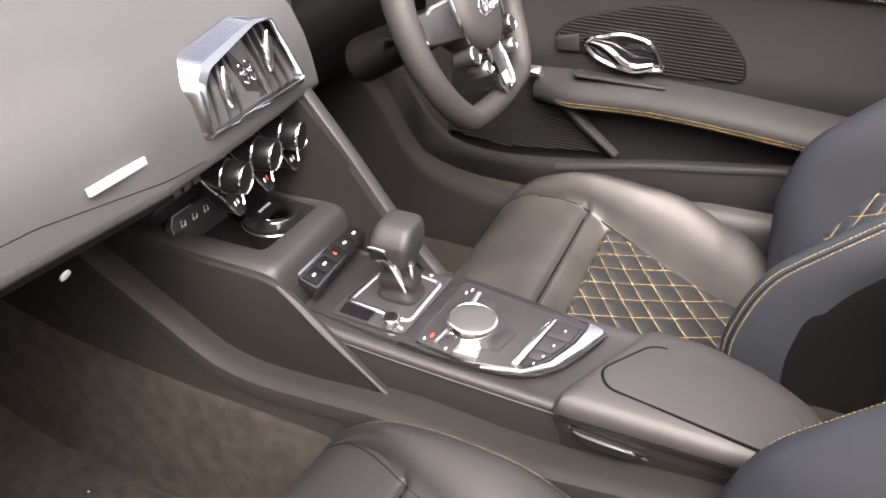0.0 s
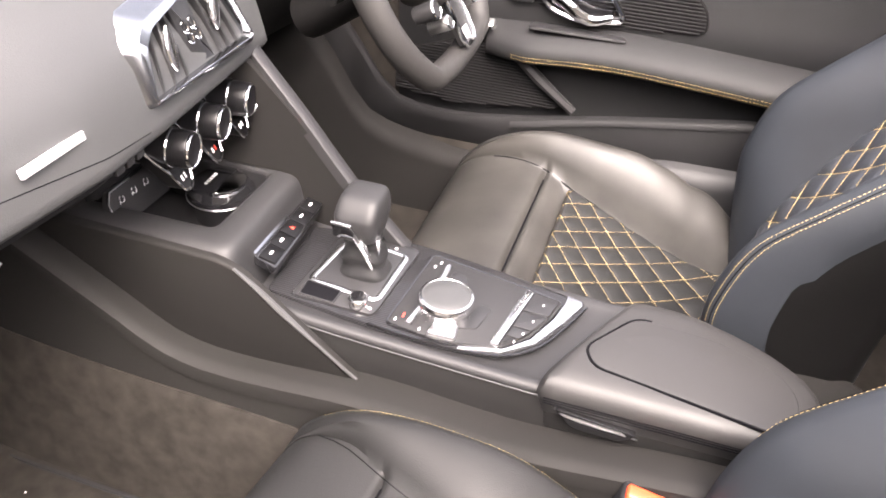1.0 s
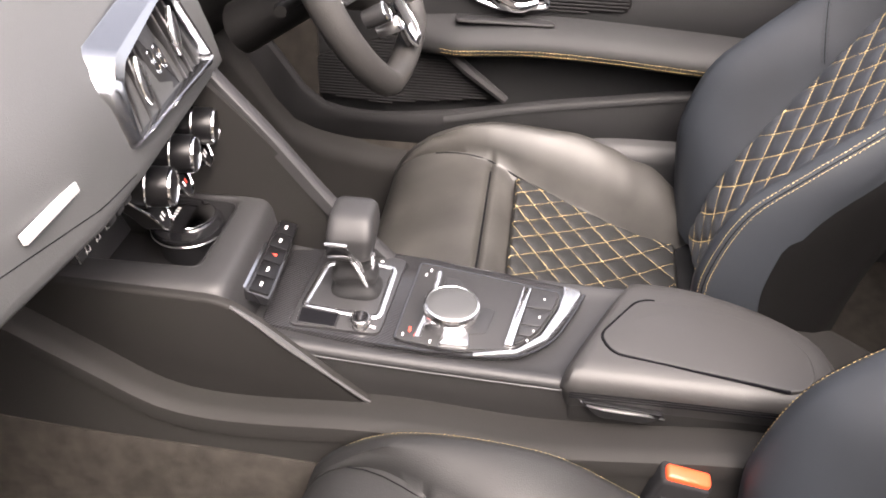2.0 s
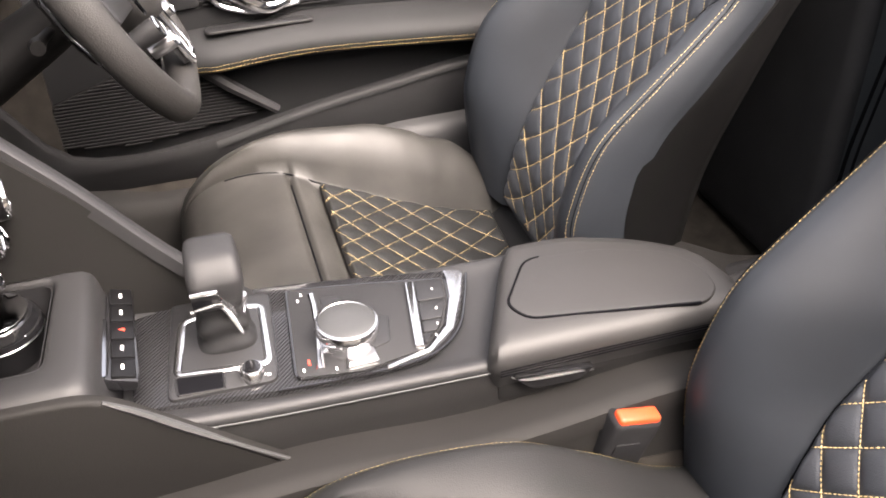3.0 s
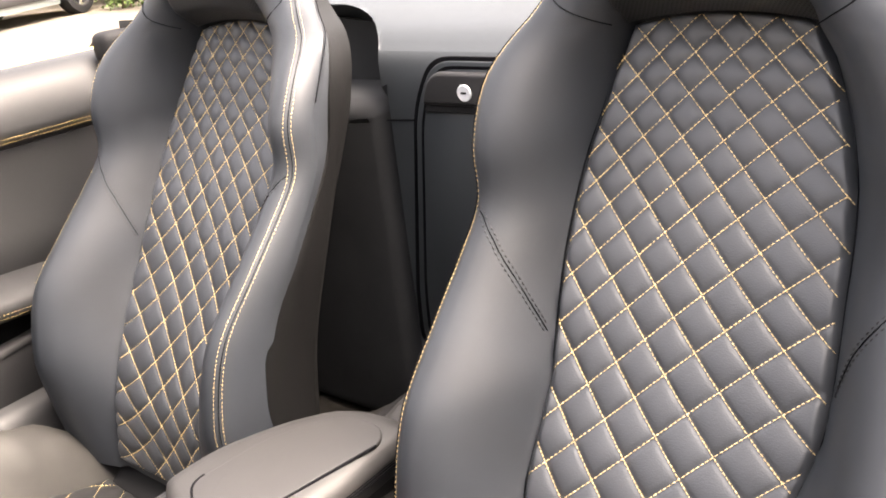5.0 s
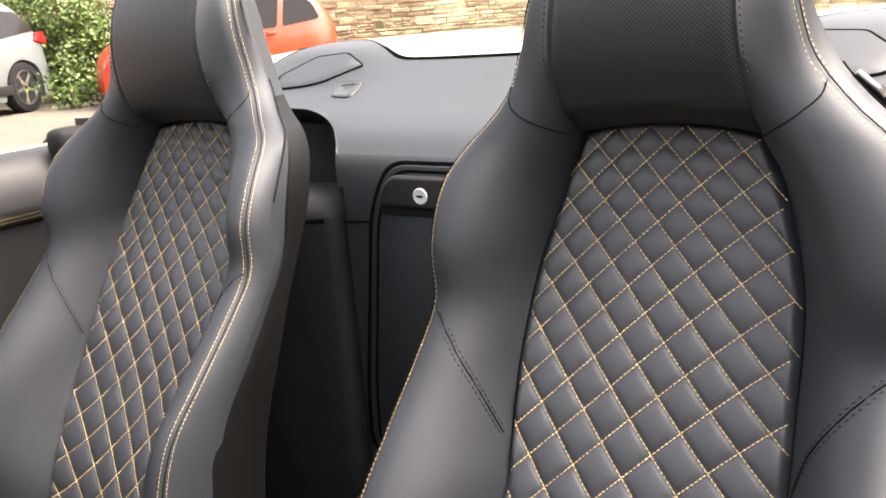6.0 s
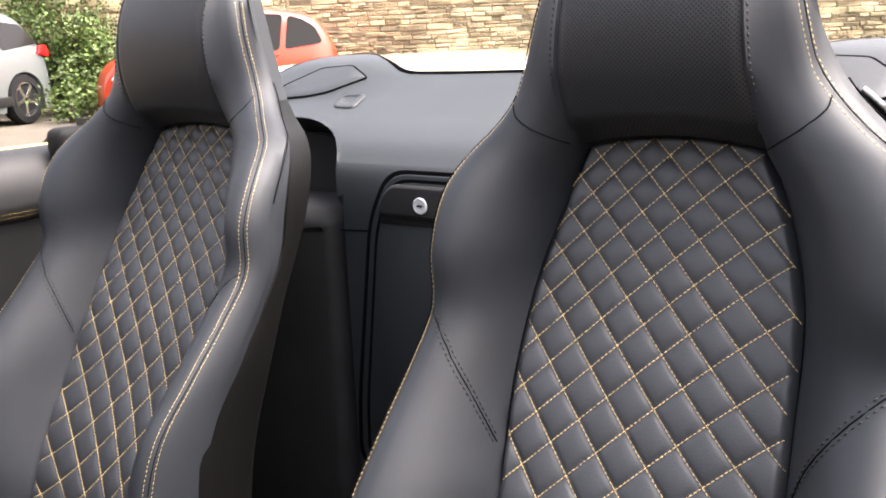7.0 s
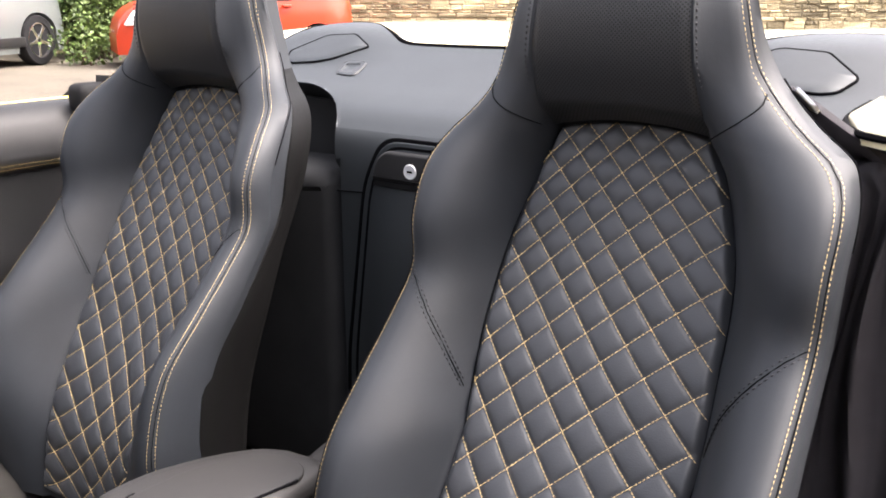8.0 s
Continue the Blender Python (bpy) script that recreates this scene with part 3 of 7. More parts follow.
        tagged(part("edge_stitching", bm, THREAD, seat, "double row of yellow stitches", 180), kind="stuff")
    bm = bmesh.new()
    tube(bm, [(x, gy - (0 if low else 0.020 * (x / 0.19) ** 2 * 0.5), mid(gy) - 0.0095) for x in (-0.136, -0.07, 0, 0.07, 0.136)], 0.0018, 6)
    part("seam", bm, SEAM, seat)
    # plain leather fold between the cushion and the backrest; near-black carries the gap's shade
    bm = bmesh.new()
    rings = []
    for i in range(21):
        k = i / 10 - 1
        u = 0.012 + 0.105 * k
        drop = (0.004 if low else 0.022) * k * k
        rings.append([Vector((u, y, z - drop)) for y, z in (((-0.235, 0.21), (-0.226, 0.266), (-0.205, 0.262), (-0.186, 0.250), (-0.172, 0.240), (-0.162, 0.228), (-0.160, 0.20)) if low else ((-0.215, 0.25), (-0.205, 0.296), (-0.180, 0.304), (-0.150, 0.306), (-0.126, 0.304), (-0.108, 0.298), (-0.105, 0.25)))])
    loft(bm, rings, True, True)
    part("rear_fold", bm, FLANK, seat, "plain leather fold, darkened for shade", 60)
    # plinth and rails under the cushion
    bm = bmesh.new()
    box(bm, (0, 0.02, 0.165), (0.36, 0.48, 0.055), 0.012)
    for s in (-1, 1):
        box(bm, (s * 0.17, 0.02, 0.14), (0.03, 0.52, 0.03), 0.004)
    part("seat_base", bm, SHELL, seat, "black plastic and steel runners")
    # thin overlay on the backrest's flanks, behind the leather edge; near-black stands for shade
    for s in (-1, 1):
        bm = bmesh.new()
        rings = []
        for z in [q for q in sorted(zs) if 0.27 < q < 0.955]:
            h = [Vector(p) for p in bolster_half(z)[10:16]]
            g = 0.62 * min(1.0, max(0.0, (z - 0.50) / 0.24))
            h[:3] = [p * (1 - g) + h[3] * g for p in h[:3]]
            h[0] = h[0] * 0.97 + h[1] * 0.03
            h[5] = h[4] * 0.8 + h[5] * 0.2
            lift = 0.0018 - 0.004 * max(0.0, (z - 0.90) / 0.055)
            out, back = [], []
            for k, p in enumerate(h):
                d = h[min(k + 1, 5)] - h[max(k - 1, 0)]
                n = Vector((-d.y, d.x)).normalized()
                out.append(p + n * (lift if k else lift - 0.001))
                back.append(p - n * 0.006)
            rings.append([Vector((s * p.x, p.y, z)) for p in out + back[::-1]])
        loft(bm, rings, True, True)
        part("flank_shell", bm, DEEP, seat, "thin overlay, darkened for the shaded flank", 50)
    # hard shell on the back of the backrest
    bm = bmesh.new()
    rings = []
    for z in [0.30 + 0.04 * i for i in range(20)]:
        e, y = edge_u(z) * 0.5, shell_y(z) - 0.004
        rings.append([Vector((e * k, y - 0.008 * (1 - k * k), z)) for k in [i / 8 - 1 for i in range(17)]] +
                     [Vector((e * 0.97 * k, y + 0.012 - 0.008 * (1 - k * k), z)) for k in [1 - i / 8 for i in range(17)]])
    loft(bm, rings, True, True)
    part("seat_shell", bm, SHELL, seat, "hard black plastic back shell")
    return seat


def mid_shift(z):
    """How far the middle of the passenger's backrest is moved across."""
    return min(1.0, max(0.0, (z - 0.45) / 0.1)) * interp(z, (0.5, 0.55, 0.65, 0.74, 0.80, 0.88, 0.96), (-0.018, -0.0155, -0.0055, -0.002, 0.001, 0.0095, 0.018))


driver_grid = quilt_grid((1.526, 0.727, 0.174, 0.132, -3.322, -0.839, -0.266, 0.026, -0.665), (-5.146, 5.468, 0.688, 0.299, -0.103, -0.136, -0.142, 0.279, 0.326))
flat_grid = quilt_grid((2.093, 0.301, -0.067, 0.018, -3.035, -0.783, -0.112, -0.226, 0.027), (-5.301, 5.366, 0.526, 0.233, -0.125, -0.002, 0.001, 0.202, 0.355))
driver_seat = make_seat(driver_grid, -1)
driver_seat.location = (SEAT_X, 0, 0)
# its bolster beside the console is broader and stands further forward than the other
for ob in driver_seat.children_recursive:
    if ob.name.startswith(("seat_cushion", "cushion_insert", "seat_base", "rear_fold")) or (ob.parent and ob.parent.name.startswith(("cushion_insert",))):
        continue
    for v in ob.data.vertices:
        u, y, z = v.co
        if z < 0.24 or y > 0.0 or (y > -0.13 and z < 0.42):
            continue
        low_part = 0.010 * min(1.0, max(0.0, (0.75 - z) / 0.15))
        k = min(1.0, max(0.0, (-u - 0.13) / 0.07)) * min(1.0, max(0.0, (0.98 - z) / 0.22))
        k = k * k * (3 - 2 * k) * 0.050 + low_part
        v.co += Vector((-1.07 - u, 0.377 - y, 1.028 - z)) * k
passenger_seat = make_seat(lambda u, z: flat_grid(u + mid_shift(z), z))
passenger_seat.location = (-SEAT_X, 0, 0)
# this seat's backrest is a little broader towards its door
for ob in passenger_seat.children_recursive:
    for v in ob.data.vertices:
        f = min(1.0, max(0.0, (v.co.z - 0.45) / 0.1))
        v.co.x += interp(v.co.x, (-0.30, -0.22, -0.15, 0.15, 0.215, 0.3), (-0.026 * f, -0.022 * f, mid_shift(v.co.z), mid_shift(v.co.z), 0.0, 0.0))

# ---------------------------------------------------------------- car floor and tunnel
floor_rows = [(-0.86, 0.14), (0.30, 0.14), (0.60, 0.145), (0.85, 0.17), (1.0, 0.24), (1.12, 0.36), (1.2, 0.50), (1.25, 0.72), (1.26, 0.9)]
bm = bmesh.new()
side_x = [(-0.80, 0.30), (-0.70, 0.30), (-0.665, 0.285), (-0.645, 0.24), (-0.62, 0.03), (-0.2, 0.0), (0, 0.0), (0.2, 0.0), (0.62, 0.03), (0.645, 0.24), (0.665, 0.285), (0.70, 0.30), (0.80, 0.30)]
rings = []
for p in curve_points([(a, b, 0) for a, b in floor_rows], 34):
    y, z = p.x, p.y
    rings.append([Vector((x, y, max(z, 0.14 + k * 0.6))) for x, k in side_x])
loft(bm, rings, False)
tagged(part("floor", bm, CARPET, None, "", 50), "charcoal carpet over the car floor and footwells", "carpet", kind="structure")

ledge = smooth_rows((-0.62, -0.42, -0.32, -0.24, -0.16, 0.05, 0.23, 0.41, 0.487, 0.56, 0.643, 0.75, 0.9, 1.1), (0.30, 0.33, 0.378, 0.408, 0.418, 0.400, 0.411, 0.402, 0.414, 0.458, 0.510, 0.575, 0.65, 0.72))
carpet_line = smooth_rows((-0.62, -0.3, 0.29, 0.69, 0.9, 1.1), (0.26, 0.31, 0.345, 0.372, 0.42, 0.5))
tunnel = thing("transmission_tunnel", "dark grained tunnel cover between the two footwells", "tunnel cover", kind="structure")
bm = bmesh.new()
rings = []
for i in range(60):
    y = -0.60 + 1.65 * i / 59
    z = ledge(y)
    half = [(0.1475, z - 0.026), (0.1475, z - 0.016), (0.1450, z - 0.006), (0.138, z - 0.001), (0.128, z + 0.001), (0.08, z - 0.004)]
    rings.append([Vector((-x, y, q)) for x, q in half] + [Vector((x, y, q)) for x, q in half[::-1]])
loft(bm, rings, True, True)
part("tunnel_cap", bm, LEDGE, tunnel, "grained cap, darkened for shade")
bm = bmesh.new()
rings = []
for i in range(60):
    y = -0.60 + 1.65 * i / 59
    z = ledge(y) - 0.018
    low = carpet_line(y) - 0.01
    rings.append([Vector((x, y, q)) for x, q in ((-0.150, low), (-0.1455, z - 0.02), (-0.143, z), (0.143, z), (0.1455, z - 0.02), (0.150, low))])
loft(bm, rings, True, True)
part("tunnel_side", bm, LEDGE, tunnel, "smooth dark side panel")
bm = bmesh.new()
rings = []
for i in range(60):
    y = -0.60 + 1.65 * i / 59
    low = carpet_line(y)
    rings.append([Vector((x, y, q)) for x, q in ((-0.176, 0.13), (-0.166, 0.20), (-0.157, low - 0.01), (-0.151, low), (0.151, low), (0.157, low - 0.01), (0.166, 0.20), (0.176, 0.13))])
loft(bm, rings, True, True)
part("tunnel_carpet", bm, CARPET, tunnel, "carpeted lower side")

for s, nm in ((-1, "passenger"), (1, "driver")):
    mat_thing = thing("floor_mat", "charcoal carpet floor mat with a bound edge", "floor mat", "floor mats")
    bm = bmesh.new()
    out = rounded([(-0.20, 0.36), (0.20, 0.36), (0.21, 0.86), (-0.19, 0.90)], 0.05)
    slab(bm, out, 0.012, 0.005, 2, pose(s * 0.39, 0, 0.141))
    part("carpet_face", bm, CARPET, mat_thing)
    bm = bmesh.new()
    loop = [(x + s * 0.39, y, 0.152) for x, y in out]
    tube(bm, loop + [loop[0]], 0.004, 6)
    part("bound_edge", bm, RUBBER, mat_thing)

crumbs = tagged(new("crumbs"), "pale crumbs and grit scattered on the passenger carpet", "grit", kind="stuff")
rng = random.Random(12)
bm = bmesh.new()
for k in range(34):
    p = Vector((rng.uniform(-0.60, -0.22), rng.uniform(0.36, 0.86), 0.156))
    r = rng.uniform(0.0008, 0.0022)
    bmesh.ops.create_icosphere(bm, subdivisions=1, radius=r, matrix=Matrix.Translation(p) @ Matrix.Diagonal((1, 1.4, 0.6, 1)))
part("grit", bm, WHITE, crumbs, "", 20)

footwell = thing("footwell_lining", "black lining of the footwells under the dashboard", "footwell lining", kind="structure")
for s in (-1, 1):
    bm = bmesh.new()
    rings = []
    for y in (0.50, 0.62, 0.80, 1.0, 1.3):
        k = 0.05 * max(0, y - 0.7)
        rings.append([Vector((s * (x - k), y, z)) for x, z in ((0.80, 0.14), (0.655, 0.14), (0.648, 0.30), (0.672, 0.34), (0.690, 0.50), (0.695, 0.78), (0.80, 0.78))])
    loft(bm, rings, True, True)
    part("kick_panel", bm, CARPET if s > 0 else RUBBER, footwell, "", 45)
for s in (-1, 1):
    inner_x = smooth_rows((-0.56, 0.45, 0.60, 0.75, 0.95, 1.05), (0.612, 0.612, 0.610, 0.60, 0.59, 0.58))
    lip_z = smooth_rows((-0.56, -0.05, 0.05, 0.15, 0.25, 0.37, 0.45, 0.50, 0.55, 0.58, 0.61, 0.66, 0.75, 1.05), (0.352, 0.350, 0.332, 0.305, 0.292, 0.290, 0.302, 0.314, 0.343, 0.385, 0.44, 0.51, 0.58, 0.66))
    for y0, y1, mat, label in ((0.02, 1.03, LEDGE, "dark grained sill trim"), (-0.62, 0.018, TRIM, "smooth grey sill pad")):
        bm = bmesh.new()
        rings = []
        for i in range(30):
            y = y0 + (y1 - y0) * i / 29
            a, z = inner_x(y), lip_z(y)
            rings.append([Vector((s * x, y, q)) for x, q in ((a, 0.13), (a + 0.006, z - 0.03), (a + 0.014, z - 0.008), (a + 0.028, z), (a + 0.06, z + 0.012), (0.705, z + 0.02), (0.72, 0.13))])
        loft(bm, rings, True, True)
        part("sill_trim", bm, mat, footwell, label, 50)
bm = bmesh.new()
loft(bm, [[Vector((x, y, z)) for y, z in ((1.22, 0.3), (1.24, 0.87), (1.32, 0.87), (1.32, 0.3))] for x in (-0.80, 0.80)], True, True)
part("firewall", bm, RUBBER, footwell)

# ---------------------------------------------------------------- centre console
console = thing("centre_console", "dark grained centre console with carbon-fibre top and storage tray", "centre console")
top_z = smooth_rows((-0.02, 0.06, 0.25, 0.34, 0.40), (0.448, 0.450, 0.459, 0.466, 0.474))
bm = bmesh.new()
rings = []
for i in range(24):
    y = -0.055 + 0.45 * i / 23
    z = top_z(y)
    half = [(0.080, z - 0.012), (0.0875, z - 0.009), (0.0905, z - 0.0055), (0.0915, z - 0.001), (0.0905, z + 0.0035), (0.087, z + 0.0065), (0.082, z + 0.0075), (0.076, z + 0.005), (0.06, z + 0.001)]
    rings.append([Vector((-x, y, q)) for x, q in half] + [Vector((x, y, q)) for x, q in half[::-1]])
loft(bm, rings, True, True)
part("console_body", bm, TRIM, console)
bm = bmesh.new()
tube(bm, [Vector((-0.0912, -0.03 + 0.36 * i / 30, top_z(-0.03 + 0.36 * i / 30) - 0.0042)) for i in range(31)], 0.0010, 5)
part("side_piping", bm, SOFT, console, "", 180)
# console sides: the shade below the piping is in their colour
for s in (-1, 1):
    bm = bmesh.new()
    rings = []
    for i in range(24):
        y = (-0.19 if s < 0 else 0.0) + (0.59 if s < 0 else 0.40) * i / 23
        z = top_z(max(y, -0.02)) - 0.007
        rings.append([Vector((s * x, y, q)) for x, q in ((0.070, 0.37), (0.0925, 0.37), (0.0905, z - 0.03), (0.0885, z - 0.004), (0.086, z), (0.070, z))])
    loft(bm, rings, True, True)
    part("console_side", bm, CONSOLE_SIDE, console, "leather side of the console, darkened for shade", 50)

# raised front block round the tray


def block_ring(e, z, front):
    return [Vector((x, y, z)) for x, y in rounded([(-0.1005 + e, 0.72), (-0.1005 + e, front + e), (0.1005 - e, front + e), (0.1005 - e, 0.72)], 0.022, 5)]


def tray_ring(e, z):
    return [Vector((x, y, z)) for x, y in rounded([(-0.057 - e, 0.70), (-0.056 - e, 0.451 - e), (0.078 + e, 0.445 - e), (0.086 + e, 0.70)], 0.014, 5)]


bm = bmesh.new()
loft(bm, [block_ring(0, 0.44, 0.392), block_ring(0, 0.500, 0.401), block_ring(0.0005, 0.530, 0.405), block_ring(0.004, 0.5405, 0.405), block_ring(0.010, 0.5455, 0.404), block_ring(0.018, 0.5470, 0.402),
          tray_ring(0.006, 0.5465), tray_ring(0.002, 0.5445), tray_ring(0.0, 0.539), tray_ring(-0.001, 0.475)], True)
part("tray_surround", bm, TRIM, console, "dark soft-touch surround", 60)
bm = bmesh.new()
loft(bm, [tray_ring(-0.0008, 0.541), tray_ring(-0.0022, 0.541), tray_ring(-0.0030, 0.476), tray_ring(-0.0012, 0.476)], True)
part("tray_wall", bm, RUBBER, console, "black rubber tray wall", 60)
bm = bmesh.new()
box(bm, (0, 0.585, 0.478), (0.13, 0.30, 0.02))
box(bm, (0, 0.725, 0.52), (0.2, 0.02, 0.10))
part("tray_floor", bm, RUBBER, console, "black rubber tray floor")
# side panels with their slanting lower rib
for s in (-1, 1):
    outline = [(0.74, 0.40), (0.74, 0.552), (0.60, 0.546), (0.42, 0.541), (0.395, 0.532), (0.372, 0.514), (0.342, 0.487), (0.285, 0.437), (0.224, 0.384), (0.34, 0.372)]
    bm = bmesh.new()
    m = plane_at((s * 0.096, 0, 0), (0, 1, 0), (0, 0, 1)) if s > 0 else plane_at((-0.096, 0, 0), (0, 1, 0), (0, 0, 1)) @ Matrix.Diagonal((1, 1, -1, 1))
    slab(bm, rounded(outline, 0.012, 3), 0.011, 0.005, 3, m)
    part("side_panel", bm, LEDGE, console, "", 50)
    bm = bmesh.new()
    tube(bm, curve_points([(s * 0.106, 0.40, 0.534), (s * 0.1065, 0.372, 0.513), (s * 0.1068, 0.342, 0.486), (s * 0.106, 0.285, 0.436), (s * 0.104, 0.224, 0.385)], 18), [0.002 + 0.0022 * math.sin(math.pi * min(1, i / 10)) for i in range(18)], 6)
    part("side_rib", bm, SOFT, console)

# rear end of the console; matt black stands for the shade there
bm = bmesh.new()
rings = []
for i in range(12):
    y = -0.28 - 0.325 * i / 11
    rings.append([Vector((x, y, z)) for x, z in ((-0.115, 0.14), (-0.115, 0.325), (-0.108, 0.345), (-0.09, 0.352), (0.09, 0.352), (0.108, 0.345), (0.115, 0.325), (0.115, 0.14))])
loft(bm, rings, True, True)
part("console_rear", bm, RUBBER, console, "rear end of the console, darkened for shade", 50)
bm = bmesh.new()
rings = []
for y, z in ((-0.235, 0.440), (-0.245, 0.453), (-0.26, 0.458), (-0.30, 0.466), (-0.36, 0.474), (-0.40, 0.470), (-0.41, 0.450)):
    rings.append([Vector((x, y, q)) for x, q in ((-0.112, 0.30), (-0.112, z - 0.012), (-0.106, z - 0.003), (-0.096, z), (-0.048, z), (-0.038, z - 0.003), (-0.034, z - 0.012), (-0.034, 0.30))])
loft(bm, rings, True, True)
part("rear_pad", bm, ARM_LEATHER, console, "leather pad behind the armrest", 50)
# lacquered carbon plate
PL = plane_at((0, 0.19, 0.4595), (1, 0, 0), (0, 1, 0.045))


def on_plate(x, y, h=0.0):
    return PL @ Vector((x, y - 0.19, h))


def plate(pts, r, height, bevel, base=0.0):
    bm = bmesh.new()
    slab(bm, rounded([(x, y - 0.19) for x, y in pts], r), height, bevel, 2, PL @ Matrix.Translation((0, 0, base)))
    return bm


part("carbon_plate", plate([(-0.064, 0.386), (-0.066, 0.34), (-0.073, 0.25), (-0.074, 0.163), (-0.063, 0.092), (-0.032, 0.055), (0.018, 0.031), (0.058, 0.016), (0.070, 0.018), (0.084, 0.11), (0.0945, 0.205), (0.097, 0.261), (0.097, 0.386)], 0.012, 0.0085, 0.002), CARBON, console, "glossy carbon-fibre plate")
rim = [(-0.0745, 0.163), (-0.064, 0.091), (-0.033, 0.053), (0.018, 0.029), (0.060, 0.014)]
bm = bmesh.new()
tube(bm, curve_points([on_plate(x, y, 0.0085) for x, y in [(-0.0735, 0.25)] + rim], 30), 0.0018, 6)
part("plate_edge", bm, GLOSS, console)
gear_plate = part("gear_plate", plate([(-0.063, 0.354), (0.086, 0.343), (0.082, 0.238), (-0.061, 0.248)], 0.010, 0.004, 0.0015, 0.0085), SHELL, console, "dark panel round the gear lever")
bm = bmesh.new()
loop = rounded([(-0.030, 0.343), (0.052, 0.334), (0.066, 0.290), (0.060, 0.250), (-0.034, 0.254)], 0.008)
tube(bm, [on_plate(x, y, 0.013) for x, y in loop + loop[:1]], 0.0042, 6, ((0, 0, 1), 0.4))
part("frame_ring", bm, KNOB_METAL, gear_plate, "bright chrome ring")
part("display", plate([(-0.060, 0.344), (-0.034, 0.345), (-0.038, 0.299), (-0.061, 0.300)], 0.003, 0.0012, 0.0005, 0.0125), SEAM, gear_plate, "small dark gear display")
bm = bmesh.new()
loop = rounded([(-0.060, 0.344), (-0.033, 0.345), (-0.037, 0.299), (-0.061, 0.300)], 0.003)
tube(bm, [on_plate(x, y, 0.0132) for x, y in loop + loop[:1]], 0.0014, 6)
part("display_frame", bm, SHELL, gear_plate)
bm = bmesh.new()
disc_ring(bm, PL @ Matrix.Translation((-0.049, 0.272 - 0.19, 0.0125)), [(0.0135, 0), (0.0135, 0.004), (0.0125, 0.009), (0.0105, 0.0115), (0.009, 0.0115)])
part("volume_ring", bm, KNOB_METAL, gear_plate, "chrome ring")
bm = bmesh.new()
disc_ring(bm, PL @ Matrix.Translation((-0.049, 0.272 - 0.19, 0.0215)), [(0.0092, 0), (0.0092, 0.003), (0.0085, 0.0042), (0, 0.0042)])
part("volume_cap", bm, GLOSS, gear_plate)
for k, (x, y) in enumerate(((0.066, 0.322), (0.072, 0.300), (0.070, 0.268), (-0.036, 0.264), (-0.052, 0.256))):
    part("marking", plate([(x - 0.0018, y - 0.0018), (x + 0.0018, y - 0.0018), (x + 0.0018, y + 0.0018), (x - 0.0018, y + 0.0018)], 0.001, 0.0006, 0.0002, 0.0126), WHITE, gear_plate)

# controller panel with its big turning knob
pad = part("controller_panel", plate([(0.079, 0.219), (-0.064, 0.230), (-0.0705, 0.165), (-0.055, 0.094), (-0.026, 0.067), (0.022, 0.048), (0.053, 0.042), (0.068, 0.131)], 0.008, 0.0035, 0.0012, 0.0085), TRIM, console, "dark panel with a turning controller")
bm = bmesh.new()
loop = rounded([(0.080, 0.220), (-0.065, 0.2315), (-0.0715, 0.165), (-0.056, 0.093), (-0.0265, 0.066), (0.022, 0.047), (0.054, 0.041), (0.069, 0.131)], 0.008)
tube(bm, [on_plate(x, y, 0.0105) for x, y in loop + loop[:1]], 0.0018, 5)
part("panel_edge", bm, GLOSS, pad)
KN = PL @ Matrix.Translation((-0.024, 0.171 - 0.19, 0.013))
bm = bmesh.new()
disc_ring(bm, KN, [(0.030, 0), (0.0295, 0.010), (0.0315, 0.013), (0.0335, 0.018), (0.0335, 0.024), (0.0320, 0.0275), (0.0295, 0.0285), (0.0285, 0.0275)], 40)
knob = part("turning_knob", bm, KNOB_METAL, pad, "chrome-rimmed turning knob")
bm = bmesh.new()
disc_ring(bm, KN @ Matrix.Translation((0, 0, 0.0265)), [(0.0288, 0), (0.0288, 0.0016), (0.0275, 0.0026), (0.012, 0.0028), (0, 0.0028)], 40)
part("touch_face", bm, SOFT, knob, "matt grey touch surface")
part("knob_tongue", plate([(-0.068, 0.180), (-0.042, 0.176), (-0.042, 0.148), (-0.066, 0.146)], 0.004, 0.006, 0.002, 0.011), SATIN, pad, "satin aluminium tongue")
for pts in (((0.030, 0.186), (0.056, 0.186), (0.054, 0.166), (0.032, 0.160)), ((0.008, 0.135), (0.006, 0.120), (-0.036, 0.128), (-0.044, 0.152))):
    part("menu_button", plate(pts, 0.004, 0.0022, 0.0008, 0.0112), SHELL, pad)
bm = bmesh.new()
tube(bm, [on_plate(x, y, 0.013) for x, y in ((0.064, 0.194), (0.044, 0.194), (0.01, 0.197), (-0.02, 0.2005), (-0.046, 0.204), (-0.059, 0.2055))], [0.0036, 0.0034, 0.0030, 0.0030, 0.0040, 0.0044], 6, ((0, 0, 1), 0.5))
part("toggle_strip", bm, KNOB_METAL, pad, "chrome toggle strip")
part("toggle_lamp", plate([(-0.050, 0.2165), (-0.042, 0.2165), (-0.042, 0.2140), (-0.050, 0.2140)], 0.001, 0.001, 0.0003, 0.012), RED, pad)
